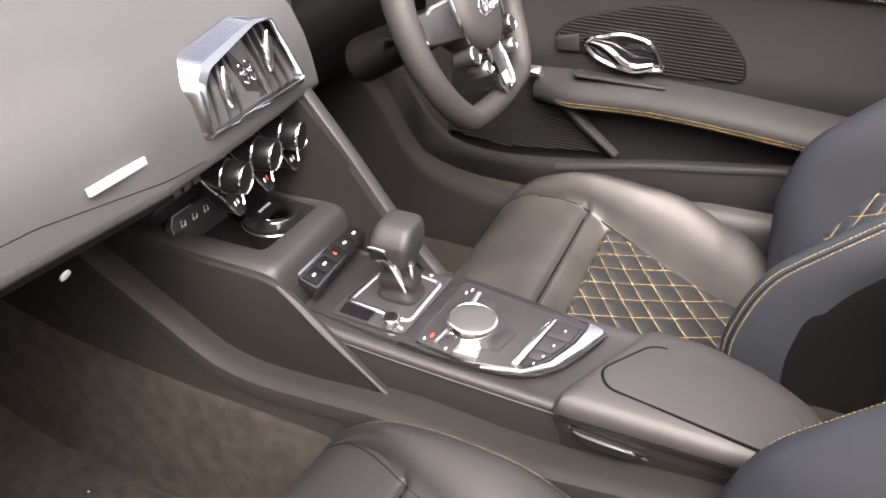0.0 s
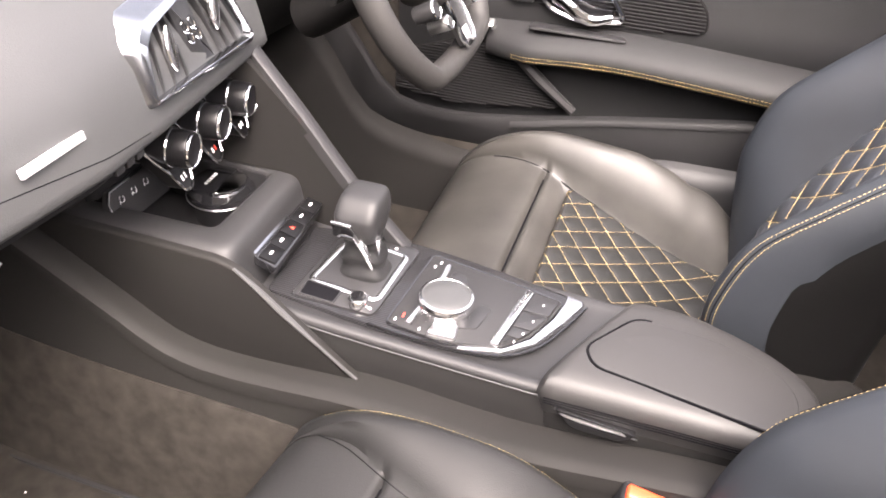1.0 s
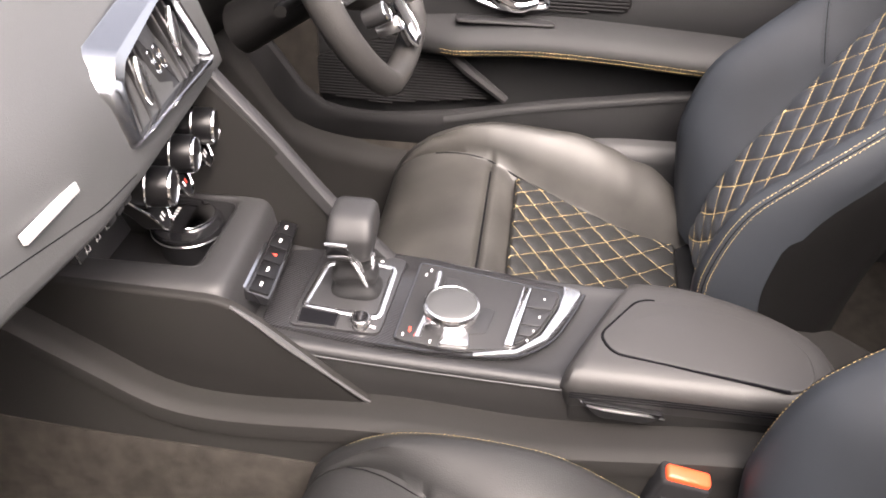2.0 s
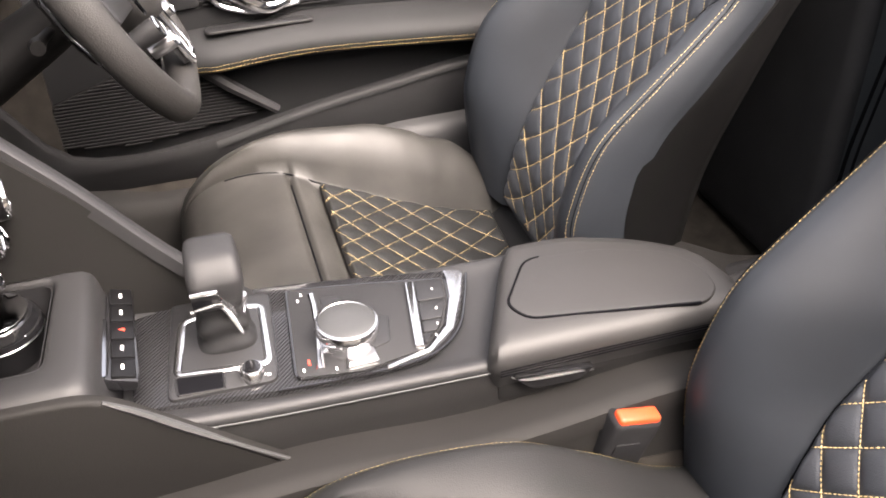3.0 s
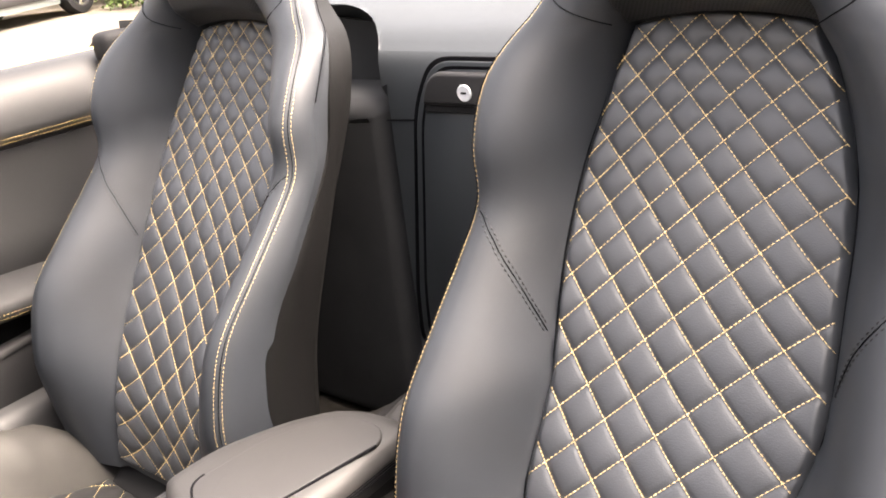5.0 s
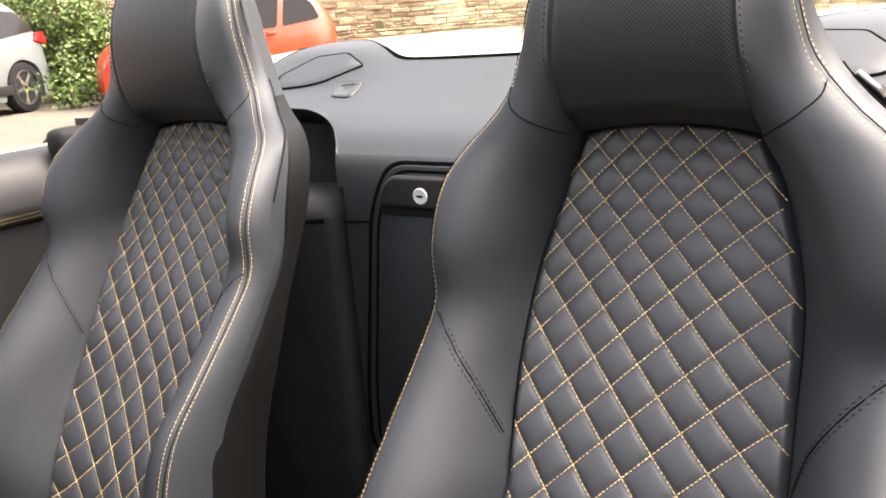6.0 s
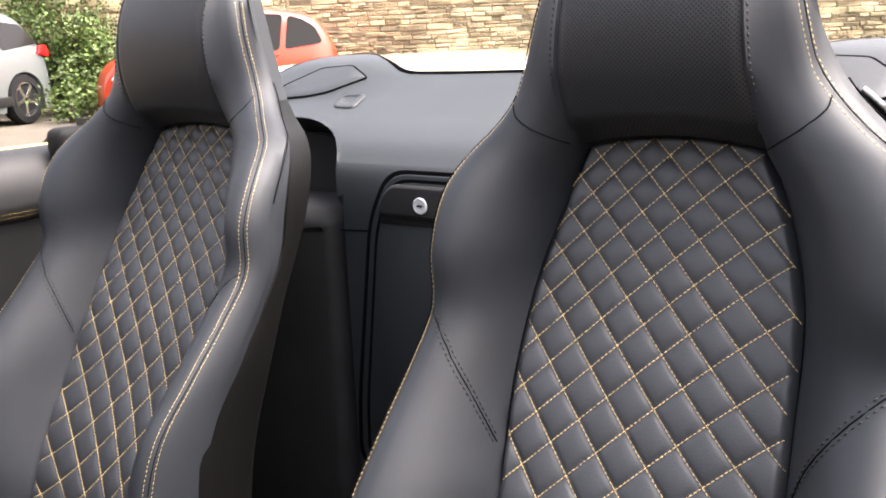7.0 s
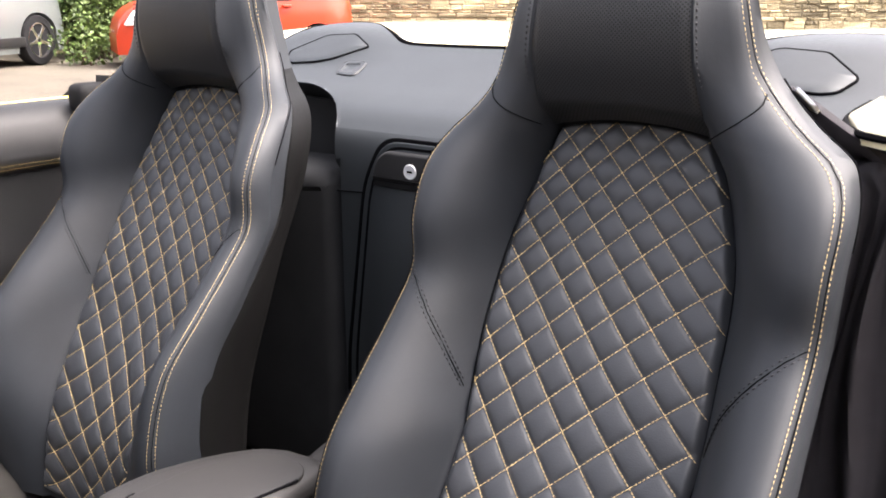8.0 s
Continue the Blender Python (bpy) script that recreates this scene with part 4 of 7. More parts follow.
for x, y in ((-0.062, 0.19), (-0.056, 0.222), (0.056, 0.210), (0.066, 0.205), (-0.012, 0.128), (-0.028, 0.134)):
    part("marking", plate([(x - 0.0025, y - 0.0011), (x + 0.0025, y - 0.0011), (x + 0.0025, y + 0.0011), (x - 0.0025, y + 0.0011)], 0.0008, 0.0006, 0.0002, 0.0122), WHITE, pad)
part("button_strip_edge", plate([(0.0525, 0.0895), (0.051, 0.0795), (-0.057, 0.0970), (-0.0555, 0.1070)], 0.002, 0.0066, 0.002, 0.0112), KNOB_METAL, pad, "polished strip in front of the buttons")
edges = [0.051, 0.015, -0.017, -0.036, -0.052]
depth = [0.046, 0.053, 0.066, 0.077, 0.092]
for a, b, da, db in zip(edges, edges[1:], depth, depth[1:]):
    bt = part("button", plate([(a - 0.0006, 0.0785 + 0.16 * (0.051 - a)), (b + 0.0006, 0.0785 + 0.16 * (0.051 - b)), (b + 0.0006, db), (a - 0.0006, da)], 0.003, 0.0052, 0.0015, 0.0112), SHELL, pad, "flat dark push button")
    c = (a + b) / 2
    part("marking", plate([(c - 0.0018, 0.002 + (da + db) / 4 + 0.0355), (c + 0.0018, 0.002 + (da + db) / 4 + 0.0355), (c + 0.0018, 0.004 + (da + db) / 4 + 0.0355), (c - 0.0018, 0.004 + (da + db) / 4 + 0.0355)], 0.0008, 0.0005, 0.0002, 0.0165), WHITE, bt)
part("end_trim", plate([(0.066, 0.021), (0.070, 0.038), (0.055, 0.0385), (0.022, 0.0445), (-0.027, 0.0635), (-0.057, 0.092), (-0.0715, 0.140), (-0.0735, 0.140), (-0.061, 0.091), (-0.031, 0.0575), (0.019, 0.034), (0.058, 0.019)], 0.002, 0.003, 0.001, 0.0085), SATIN, pad, "curved satin trim")

# strip of switches on the slope in front of the gear lever
ST = plane_at((0.014, 0.3885, 0.5085), (1, 0.01, 0), (0, 0.96, 0.26))
strip = thing("switch_strip", "slim strip of dark toggle switches set in the console", "switch strip")
bm = bmesh.new()
slab(bm, rounded([(-0.074, -0.016), (0.072, -0.013), (0.070, 0.014), (-0.070, 0.017)], 0.006), 0.012, 0.003, 2, ST @ Matrix.Translation((0, 0, -0.008)))
part("strip_base", bm, GLOSS, strip)
bm = bmesh.new()
slab(bm, rounded([(-0.068, 0.0145), (0.020, 0.0135), (0.020, 0.022), (-0.066, 0.027)], 0.003), 0.010, 0.0015, 2, ST @ Matrix.Translation((0, 0, -0.004)))
part("strip_bezel", bm, FRAME_METAL, strip, "satin metal bezel")
for i in range(5):
    x = -0.056 + i * 0.028
    bm = bmesh.new()
    slab(bm, rounded([(x - 0.0132, -0.012), (x + 0.0132, -0.0115), (x + 0.0132, 0.010), (x - 0.0132, 0.0105)], 0.002), 0.004, 0.0012, 2, ST @ Matrix.Translation((0, 0, 0.003)))
    sw = part("switch", bm, DIAL_BODY, strip)
    bm = bmesh.new()
    slab(bm, [(x - 0.0025, -0.003), (x + 0.0025, -0.003), (x, 0.003)] if i == 2 else [(x - 0.0034, -0.0014), (x + 0.0034, -0.0014), (x + 0.0034, 0.0014), (x - 0.0034, 0.0014)], 0.0006, 0, 1, ST @ Matrix.Translation((0, 0, 0.0071)))
    part("marking", bm, RED if i == 2 else WHITE, sw)

# gear lever
lever = thing("gear_lever", "short gear lever with a leather-capped grip and chrome blade", "gear lever")


def box_ring(cx, cy, z, sx, sy, power=4.0, crease=0.0, turn=0.0, count=36):
    ring = []
    for k in range(count):
        a = 2 * math.pi * k / count
        c, d = math.cos(a), math.sin(a)
        q = (abs(c) ** power + abs(d) ** power) ** (-1 / power)
        ring.append(Vector((cx + sx * c * q, cy + sy * d * q, z + crease * math.sin(2 * a + turn))))
    return ring


bm = bmesh.new()
rings = []
for i in range(33):
    f = i / 32
    fold = 0.0030 * math.sin(f * 15.5) * (1 - 0.5 * f) * min(1, 5 * f)
    rings.append(box_ring(0.019 - 0.006 * f, 0.289 + 0.001 * f, 0.469 + 0.070 * f, 0.027 - 0.0085 * f ** 0.8 + fold, 0.031 - 0.010 * f ** 0.8 + fold, 3.2, 0.0055 * math.sin(math.pi * f) , 0.7 + 1.5 * f))
loft(bm, rings, True, True)
part("gaiter", bm, DOOR_LEATHER, lever, "creased black leather gaiter", 70)
bm = bmesh.new()
loft(bm, [box_ring(cx, cy, z, sx, sy, p) for z, cx, sx, cy, sy, p in (
    (0.533, 0.012, 0.020, 0.289, 0.020, 5), (0.536, 0.012, 0.0235, 0.289, 0.0225, 5), (0.548, 0.0115, 0.0290, 0.289, 0.0250, 6), (0.560, 0.0112, 0.0320, 0.2885, 0.0265, 7), (0.5695, 0.0112, 0.0326, 0.2885, 0.0268, 7),
    (0.5735, 0.0116, 0.0320, 0.2885, 0.0266, 7), (0.5820, 0.0145, 0.0278, 0.2885, 0.0258, 7), (0.5880, 0.0170, 0.0240, 0.2885, 0.0245, 6.5), (0.5915, 0.0185, 0.0200, 0.2885, 0.0215, 6), (0.5930, 0.0190, 0.0130, 0.2885, 0.0150, 5), (0.5935, 0.0190, 0.0050, 0.2885, 0.0060, 4))], True, True)
part("grip", bm, TRIM, lever, "grey-black leather-wrapped grip", 60)
BT = plane_at((-0.0205, 0.2985, 0.557), (0, -1, 0), (-0.24, 0, 1))
bm = bmesh.new()
slab(bm, rounded([(-0.0150, 0.0115), (0.0090, 0.0115), (0.0145, -0.0120), (-0.0150, -0.0120)], 0.002), 0.0030, 0.001, 2, BT)
button = part("release_button", bm, GLOSS, lever, "gloss black release button")
bm = bmesh.new()
tube(bm, [BT @ Vector(p) for p in ((-0.0150, 0.0120, 0.0025), (-0.002, 0.0125, 0.003), (0.0092, 0.0120, 0.003), (0.0125, 0.000, 0.003), (0.0165, -0.0120, 0.003))], [0.0020, 0.0024, 0.0024, 0.0018, 0.0030], 8)
part("button_edge", bm, KNOB_METAL, button, "bright chrome edge")
bm = bmesh.new()
tube(bm, [(-0.0160, 0.2850, 0.5460), (-0.0120, 0.2810, 0.5340), (-0.0065, 0.2770, 0.5140), (-0.0015, 0.2727, 0.4920)], [0.0058, 0.0056, 0.0042, 0.0016], 10)
part("stem_blade", bm, KNOB_METAL, lever, "bright chrome blade")
bm = bmesh.new()
tube(bm, [(0.000, 0.2655, 0.5400), (0.004, 0.2665, 0.5260), (0.008, 0.2680, 0.5100)], [0.0040, 0.0036, 0.0014], 8)
part("rear_blade", bm, KNOB_METAL, lever, "bright chrome blade")

# armrest
arm_side = smooth_rows((0.0, 0.3, 0.5, 0.62, 0.78, 0.90, 0.96, 1.0), (0.087, 0.088, 0.084, 0.077, 0.057, 0.032, 0.012, -0.010))
arm = thing("armrest", "padded dark leather armrest with an inset lid", "armrest")
bm = bmesh.new()
rings = []
for i in range(26):
    f = i / 25
    y = 0.046 - 0.311 * f
    zt = 0.483 - 0.009 * f ** 2
    end = min(1.0, f / 0.05, (1 - f) / 0.07)
    e = math.sin(end * math.pi / 2)
    xl, xr = -0.1035 * (0.90 + 0.10 * e), arm_side(f) * (0.88 + 0.12 * min(1.0, f / 0.05))
    zt = 0.452 + (zt - 0.452) * (0.60 + 0.40 * e)
    sec = [(xl + 0.010, 0.425), (xl + 0.004, 0.446), (xl + 0.001, 0.4545), (xl + 0.0015, zt - 0.017), (xl + 0.006, zt - 0.008), (xl + 0.015, zt - 0.002), (xl + 0.030, zt), ((xl + xr) / 2, zt + 0.001), (xr - 0.036, zt - 0.0005), (xr - 0.018, zt - 0.005), (xr - 0.005, zt - 0.015), (xr, 0.448), (xr - 0.004, 0.425)]
    slant = 0.46 * max(0.0, 1 - f / 0.6)
    rings.append([Vector((x, y - slant * (x + 0.104), z)) for x, z in sec])
loft(bm, rings, True, True)
part("armrest_body", bm, ARM_LEATHER, arm, "", 55)
LID = pose(0, 0, 0.4787, 1.7)
lid_out = rounded([(0.036, -0.048), (-0.036, 0.000), (-0.064, -0.014), (-0.093, -0.210), (-0.072, -0.234), (-0.030, -0.235), (0.004, -0.212), (0.031, -0.140)], 0.018)
bm = bmesh.new()
slab(bm, lid_out, 0.0062, 0.0030, 4, LID)
part("lid", bm, ARM_LEATHER, arm, "inset smooth lid", 55)
bm = bmesh.new()
tube(bm, [LID @ Vector((x, y, 0.0046)) for x, y in lid_out if y > -0.205 and (x < -0.03 or y > -0.1)], 0.0020, 6)
part("lid_gap", bm, SEAM, arm)
bm = bmesh.new()
for dz in (0.4485, 0.4520, 0.4555):
    tube(bm, [(-0.1030, 0.030, dz), (-0.1030, -0.10, dz), (-0.1020, -0.215, dz - 0.002)], 0.0007, 5)
part("armrest_piping", bm, SEAM, arm)
bm = bmesh.new()
tube(bm, curve_points([(-0.0985, 0.018, 0.441), (-0.1045, 0.006, 0.439), (-0.1065, -0.03, 0.437), (-0.1045, -0.058, 0.433), (-0.097, -0.078, 0.422)], 16), [0.0008 + 0.0016 * math.sin(math.pi * i / 15) for i in range(16)], 6)
part("pull_edge", bm, SATIN, arm, "bright edge of the finger pull")
bm = bmesh.new()
slab(bm, rounded([(0.018, 0.444), (-0.078, 0.434), (-0.060, 0.418), (-0.005, 0.420)], 0.008), 0.008, 0.003, 2, plane_at((-0.096, 0, 0), (0, 1, 0), (0, 0, 1)) @ Matrix.Diagonal((1, 1, -1, 1)))
part("finger_pull", bm, GLOSS, arm, "glossy finger pull")
bm = bmesh.new()
box(bm, (-0.038, -0.105, 0.424), (0.112, 0.27, 0.05), 0.008)
part("armrest_base", bm, CONSOLE_SIDE, arm)

# belt buckles beside the seats
def make_buckle():
    b = thing("belt_buckle", "black seat-belt buckle with an orange-red release button", "belt buckle", "belt buckles")
    lean = Euler((radians(14), radians(-8), 0)).to_matrix()
    bm = bmesh.new()
    box(bm, lean @ Vector((0, 0, -0.035)), (0.030, 0.058, 0.085), 0.007, 3, lean)
    part("buckle_body", bm, RUBBER, b)
    bm = bmesh.new()
    box(bm, lean @ Vector((-0.003, 0, 0.0035)), (0.018, 0.050, 0.020), 0.004, 3, lean)
    part("release_button", bm, ORANGE_PLASTIC, b, "orange-red release button")
    bm = bmesh.new()
    box(bm, lean @ Vector((-0.0155, 0.004, -0.030)), (0.002, 0.030, 0.016), 0.0008, 1, lean)
    part("tongue_slot", bm, RUBBER, b)
    bm = bmesh.new()
    box(bm, lean @ Vector((0, 0, -0.115)), (0.012, 0.038, 0.10), 0.004, 2, lean)
    part("stalk", bm, RUBBER, b)
    return b


buckle = make_buckle()
buckle.location = (-0.152, -0.100, 0.394)
copy_thing(buckle, pose(0.152, -0.11, 0.385))

# ---------------------------------------------------------------- dashboard
dash = thing("dashboard", "grey soft-skinned dashboard with a chrome-framed centre vent", "dashboard")
prof = [(0.085, 0.655), (0.03, 0.685), (0.004, 0.697), (0.0, 0.703), (0.002, 0.712), (0.008, 0.740), (0.018, 0.772), (0.036, 0.806), (0.066, 0.836), (0.11, 0.857), (0.17, 0.870), (0.27, 0.880), (0.42, 0.885), (0.60, 0.885), (0.62, 0.70)]
bm = bmesh.new()
rings = []
for i in range(50):
    x = -0.74 + 0.875 * i / 49
    y0 = interp(x, (-0.74, -0.40, -0.20, -0.115, 0.14), (0.545, 0.490, 0.458, 0.458, 0.466))
    rings.append([Vector((x, y0 + a, b)) for a, b in prof])
loft(bm, rings, True, True)
part("dash_pad", bm, SOFT, dash, "", 50)
# thin dark line drawn for the shading in the pad's soft crease
bm = bmesh.new()
line = []
for k in range(61):
    x = -0.74 + 0.61 * k / 60
    z = interp(x, (-0.74, -0.35, -0.18, -0.1), (0.742, 0.736, 0.714, 0.707))
    line.append(Vector((x, interp(x, (-0.74, -0.40, -0.20, -0.115, 0.14), (0.545, 0.490, 0.458, 0.458, 0.466)) + interp(z, (0.703, 0.712, 0.740, 0.772), (0.0, 0.002, 0.008, 0.018)), z)))
tube(bm, line, 0.0006, 6)
part("lid_gap", bm, SEAM, dash)
# darker lower edge and glovebox
bm = bmesh.new()
rings = []
for i in range(30):
    x = -0.74 + 0.61 * i / 29
    y0 = interp(x, (-0.74, -0.40, -0.20, -0.115, 0.14), (0.545, 0.490, 0.458, 0.462, 0.47))
    rings.append([Vector((x, y0 + a, b)) for a, b in ((0.09, 0.655), (0.028, 0.688), (0.030, 0.672), (0.06, 0.652), (0.14, 0.62), (0.30, 0.60), (0.45, 0.62), (0.40, 0.66))])
loft(bm, rings, True, True)
part("glovebox", bm, RUBBER, dash, "dark lower edge and glovebox", 50)
bm = bmesh.new()
slab(bm, rounded([(-0.0415, -0.0045), (0.0375, -0.0045), (0.0375, 0.0045), (-0.0415, 0.0045)], 0.001), 0.005, 0.0012, 2, plane_at((-0.2495, 0.4755, 0.7465), (1, -0.065, 0), (0, 0.26, 0.97)))
part("badge_bar", bm, BADGE, dash, "bright bar-shaped badge")
bm = bmesh.new()
disc_ring(bm, plane_at((-0.30, 0.53, 0.640), (1, 0, 0), (0, -0.5, 0.86)), [(0.007, 0), (0.007, 0.003), (0, 0.004)], 12)
part("footwell_lamp", bm, LAMP_CLEAR, dash)

# centre vent
VT = plane_at((-0.012, 0.4765, 0.777), (1, 0, 0), (0, 0.24, 1)) @ Matrix.Diagonal((1, 1, -1, 1))
vent = thing("centre_vent", "twin air vent in a polished chrome frame", "air vent")
vo = rounded([(-0.113, 0.022), (-0.092, 0.045), (0.026, 0.057), (0.068, 0.043), (0.104, -0.065), (-0.116, -0.054)], 0.013, 5)
vi = rounded([(-0.089, 0.006), (-0.072, 0.022), (0.026, 0.042), (0.062, 0.040), (0.095, -0.048), (-0.100, -0.044)], 0.007, 5)
bm = bmesh.new()
rings = [[VT @ Vector((x, y, -(h if h is not None else -0.006 - 0.28 * max(0.0, y)))) for x, y in ring] for ring, h in ((vo, -0.04), (vo, None), ([(x * 0.99, y * 0.985) for x, y in vo], None), ([(a * 0.45 + c * 0.55, b * 0.45 + d * 0.55) for (a, b), (c, d) in zip(vo, vi)], 0.008), ([(x * 1.02, y * 1.03) for x, y in vi], 0.011), (vi, 0.009), (vi, -0.02))]
loft(bm, [[Vector(p) for p in r] for r in rings], True)
part("vent_frame", bm, FRAME_METAL, vent, "polished chrome frame", 40)
bm = bmesh.new()
slab(bm, vi, 0.004, 0, 1, VT @ Matrix.Translation((0, 0, 0.035)))
part("vent_well", bm, RUBBER, vent)
bm = bmesh.new()
slab(bm, rounded([(-0.026, 0.034), (0.010, 0.040), (0.030, -0.047), (-0.010, -0.046)], 0.003), 0.020, 0.003, 2, VT @ Matrix.Diagonal((1, 1, -1, 1)) @ Matrix.Translation((0, 0, -0.022)))
mid_block = part("centre_block", bm, SHELL, vent, "dark block with a bright emblem")
for dx in (-0.006, 0.008):
    for sgn in (-1, 1):
        bm = bmesh.new()
        loop = [VT @ Vector((dx + 0.0042 * math.cos(a) - 0.0018 * sgn - 0.0018 * math.sin(a), 0.006 * sgn - 0.006 + 0.0078 * math.sin(a), 0.001)) for a in [k * math.pi / 8 for k in range(17)]]
        tube(bm, loop, 0.0010, 5)
        part("emblem_bar", bm, CHROME, mid_block)
for x0, x1, top in ((-0.070, -0.080, 0.022), (-0.054, -0.058, 0.026), (-0.040, -0.034, 0.030), (0.016, 0.038, 0.041), (0.030, 0.055, 0.041), (0.046, 0.074, 0.040)):
    bm = bmesh.new()
    loft(bm, [[VT @ Vector((x0 + d, top, -h)), VT @ Vector((x1 + d, -0.046, -h)), VT @ Vector((x1 + d + 0.003, -0.046, -h)), VT @ Vector((x0 + d + 0.003, top, -h))] for d, h in ((0.006, -0.03), (0, 0.001), (0.0005, 0.002))], True, True)
    part("vent_slat", bm, SHELL, vent)
for x, y, lean in ((-0.048, -0.008, -0.10), (0.046, 0.004, -0.27)):
    bm = bmesh.new()
    petal = [(0.0, 0.026), (0.0055, 0.012), (0.0062, -0.004), (0.0030, -0.020), (0.0, -0.026), (-0.0045, -0.014), (-0.0058, 0.002), (-0.0035, 0.016)]
    slab(bm, rounded([(x + 1.5 * a - lean * b, y + b) for a, b in petal], 0.003, 3), 0.006, 0.003, 3, VT @ Matrix.Diagonal((1, 1, -1, 1)) @ Matrix.Translation((0, 0, 0.001)))
    part("vent_tab", bm, SATIN, vent, "petal-shaped satin vent slider")

# climate dials below the vent
panel = thing("climate_controls", "dark strip under the vent that carries three climate dials", "climate controls")
bm = bmesh.new()
rings = []
for x in (-0.15, -0.115, -0.05, 0.02, 0.09, 0.125):
    rings.append([Vector((x, y, z)) for y, z in ((0.484, 0.697), (0.500, 0.690), (0.518, 0.660), (0.535, 0.630), (0.57, 0.60), (0.62, 0.60), (0.62, 0.70))])
loft(bm, rings, True, True)
part("panel_face", bm, SHELL, panel, "", 45)
for i in range(3):
    bm = bmesh.new()
    box(bm, (-0.178 + 0.017 * i, 0.468, 0.692), (0.014, 0.006, 0.012), 0.002, 2)
    part("side_switch", bm, SHELL, panel)


def make_dial(display):
    d = thing("climate_dial", "black climate dial with chrome rings and a chrome toggle loop", "control dial", "climate dials")
    m = plane_at((0, 0, 0), (1, 0, 0), (0, -0.02, 1))
    bm = bmesh.new()
    disc_ring(bm, m, [(0.0235, -0.06), (0.0235, -0.012), (0.0225, 0.0)], 32)
    part("barrel", bm, DIAL_BODY, d, "black barrel", 30)
    bm = bmesh.new()
    disc_ring(bm, m, [(0.0230, -0.0012), (0.0236, 0.0), (0.0230, 0.0012), (0.0215, 0.0014)], 32)
    part("rear_ring", bm, CHROME, d, "", 30)
    bm = bmesh.new()
    disc_ring(bm, m, [(0.0215, 0.001), (0.0212, 0.020), (0.0206, 0.022)], 32)
    part("knurled_ring", bm, DIAL_BODY, d, "", 30)
    bm = bmesh.new()
    disc_ring(bm, m, [(0.0206, 0.0218), (0.0208, 0.0238), (0.0201, 0.0256), (0.0188, 0.0258), (0.0178, 0.0240)], 32)
    part("front_ring", bm, CHROME, d, "", 30)
    bm = bmesh.new()
    disc_ring(bm, m, [(0.0180, 0.0236), (0.0180, 0.0244), (0, 0.0250)], 32)
    part("dial_face", bm, DIAL_GLASS, d, "dark dial display")
    half_loop = [(0.0, 0.0255, -0.044), (0.0145, 0.0210, -0.040), (0.0240, 0.008, -0.028), (0.0250, -0.006, -0.014), (0.0205, -0.022, 0.001), (0.0140, -0.040, 0.010), (0.0085, -0.0485, 0.0135), (0.0, -0.0515, 0.015)]
    around = half_loop + [(-x, y, z) for x, y, z in half_loop[::-1][1:]]
    loop = [m @ Vector(p) for p in curve_points(around, 46)]
    bm = bmesh.new()
    tube(bm, loop, 0.0017, 6)
    part("toggle_loop", bm, CHROME, d, "chrome toggle loop")
    back = m.to_3x3() @ Vector((0, 0, -0.022))
    low_p = m.to_3x3() @ Vector((0, 0, -0.0012))
    bm = bmesh.new()
    loft(bm, [[p + back for p in loop[:-1]], [p + low_p for p in loop[:-1]]], True, True)
    part("toggle_body", bm, DIAL_BODY, d, "gloss black toggle body", 30)
    for k in (-1, 1):
        bm = bmesh.new()
        slab(bm, [(-0.0014, -0.0032), (0.0014, -0.0032), (0.0014, 0.0032), (-0.0014, 0.0032)], 0.0005, 0, 1, m @ Matrix.Translation((k * 0.0036, -0.037, 0.0074)) @ Matrix.Rotation(radians(-25), 4, "X"))
        part("marking", bm, RED if display and k == 1 else WHITE, d)
    return d


make_dial(True).matrix_world = pose(0.001, 0.483, 0.653, 0, 0, 9)
dial = make_dial(False)
dial.matrix_world = pose(-0.066, 0.483, 0.653, 0, 0, 9)
copy_thing(dial, pose(0.067, 0.483, 0.652, 0, 0, 9))

# cup in the tray and the sockets
cup = thing("cup_lid", "glossy black round cup-holder insert with a bright crescent", "cup holder")
bm = bmesh.new()
disc_ring(bm, pose(0.046, 0.503, 0.489), [(0.037, 0), (0.043, 0.030), (0.0445, 0.032), (0.0445, 0.036), (0.043, 0.0395), (0.041, 0.040), (0.037, 0.048), (0, 0.051)], 36)
part("cup_body", bm, GLOSS, cup)
bm = bmesh.new()
disc_ring(bm, pose(0.046, 0.503, 0.520), [(0.0442, 0), (0.0452, 0.0015), (0.0442, 0.003)], 36)
part("cup_ring", bm, SATIN, cup)
bm = bmesh.new()
slab(bm, [(0.046 + 0.033 * math.cos(a), 0.500 + 0.031 * math.sin(a)) for a in [math.pi * (1.05 + 0.9 * k / 12) for k in range(13)]], 0.004, 0.0015, 2, pose(0, 0, 0.5375))
part("crescent", bm, CHROME, cup, "bright crescent")
for k in range(5):
    bm = bmesh.new()
    box(bm, (0.034 + 0.006 * k, 0.516, 0.5392), (0.003, 0.004, 0.001))
    part("marking", bm, WHITE, cup)
sockets = thing("socket_panel", "black socket panel with white symbols above the tray", "socket panel")
SO = plane_at((-0.026, 0.580, 0.5505), (1, 0, -0.06), (0, 0.35, 0.94))
face = rounded([(-0.050, -0.030), (-0.050, 0.004), (-0.040, 0.016), (0.056, 0.016), (0.060, -0.030)], 0.004, 3)
bm = bmesh.new()
slab(bm, face, 0.010, 0.0015, 2, SO @ Matrix.Translation((0, 0, -0.010)))
front = part("panel_face", bm, SHELL, sockets)
bm = bmesh.new()
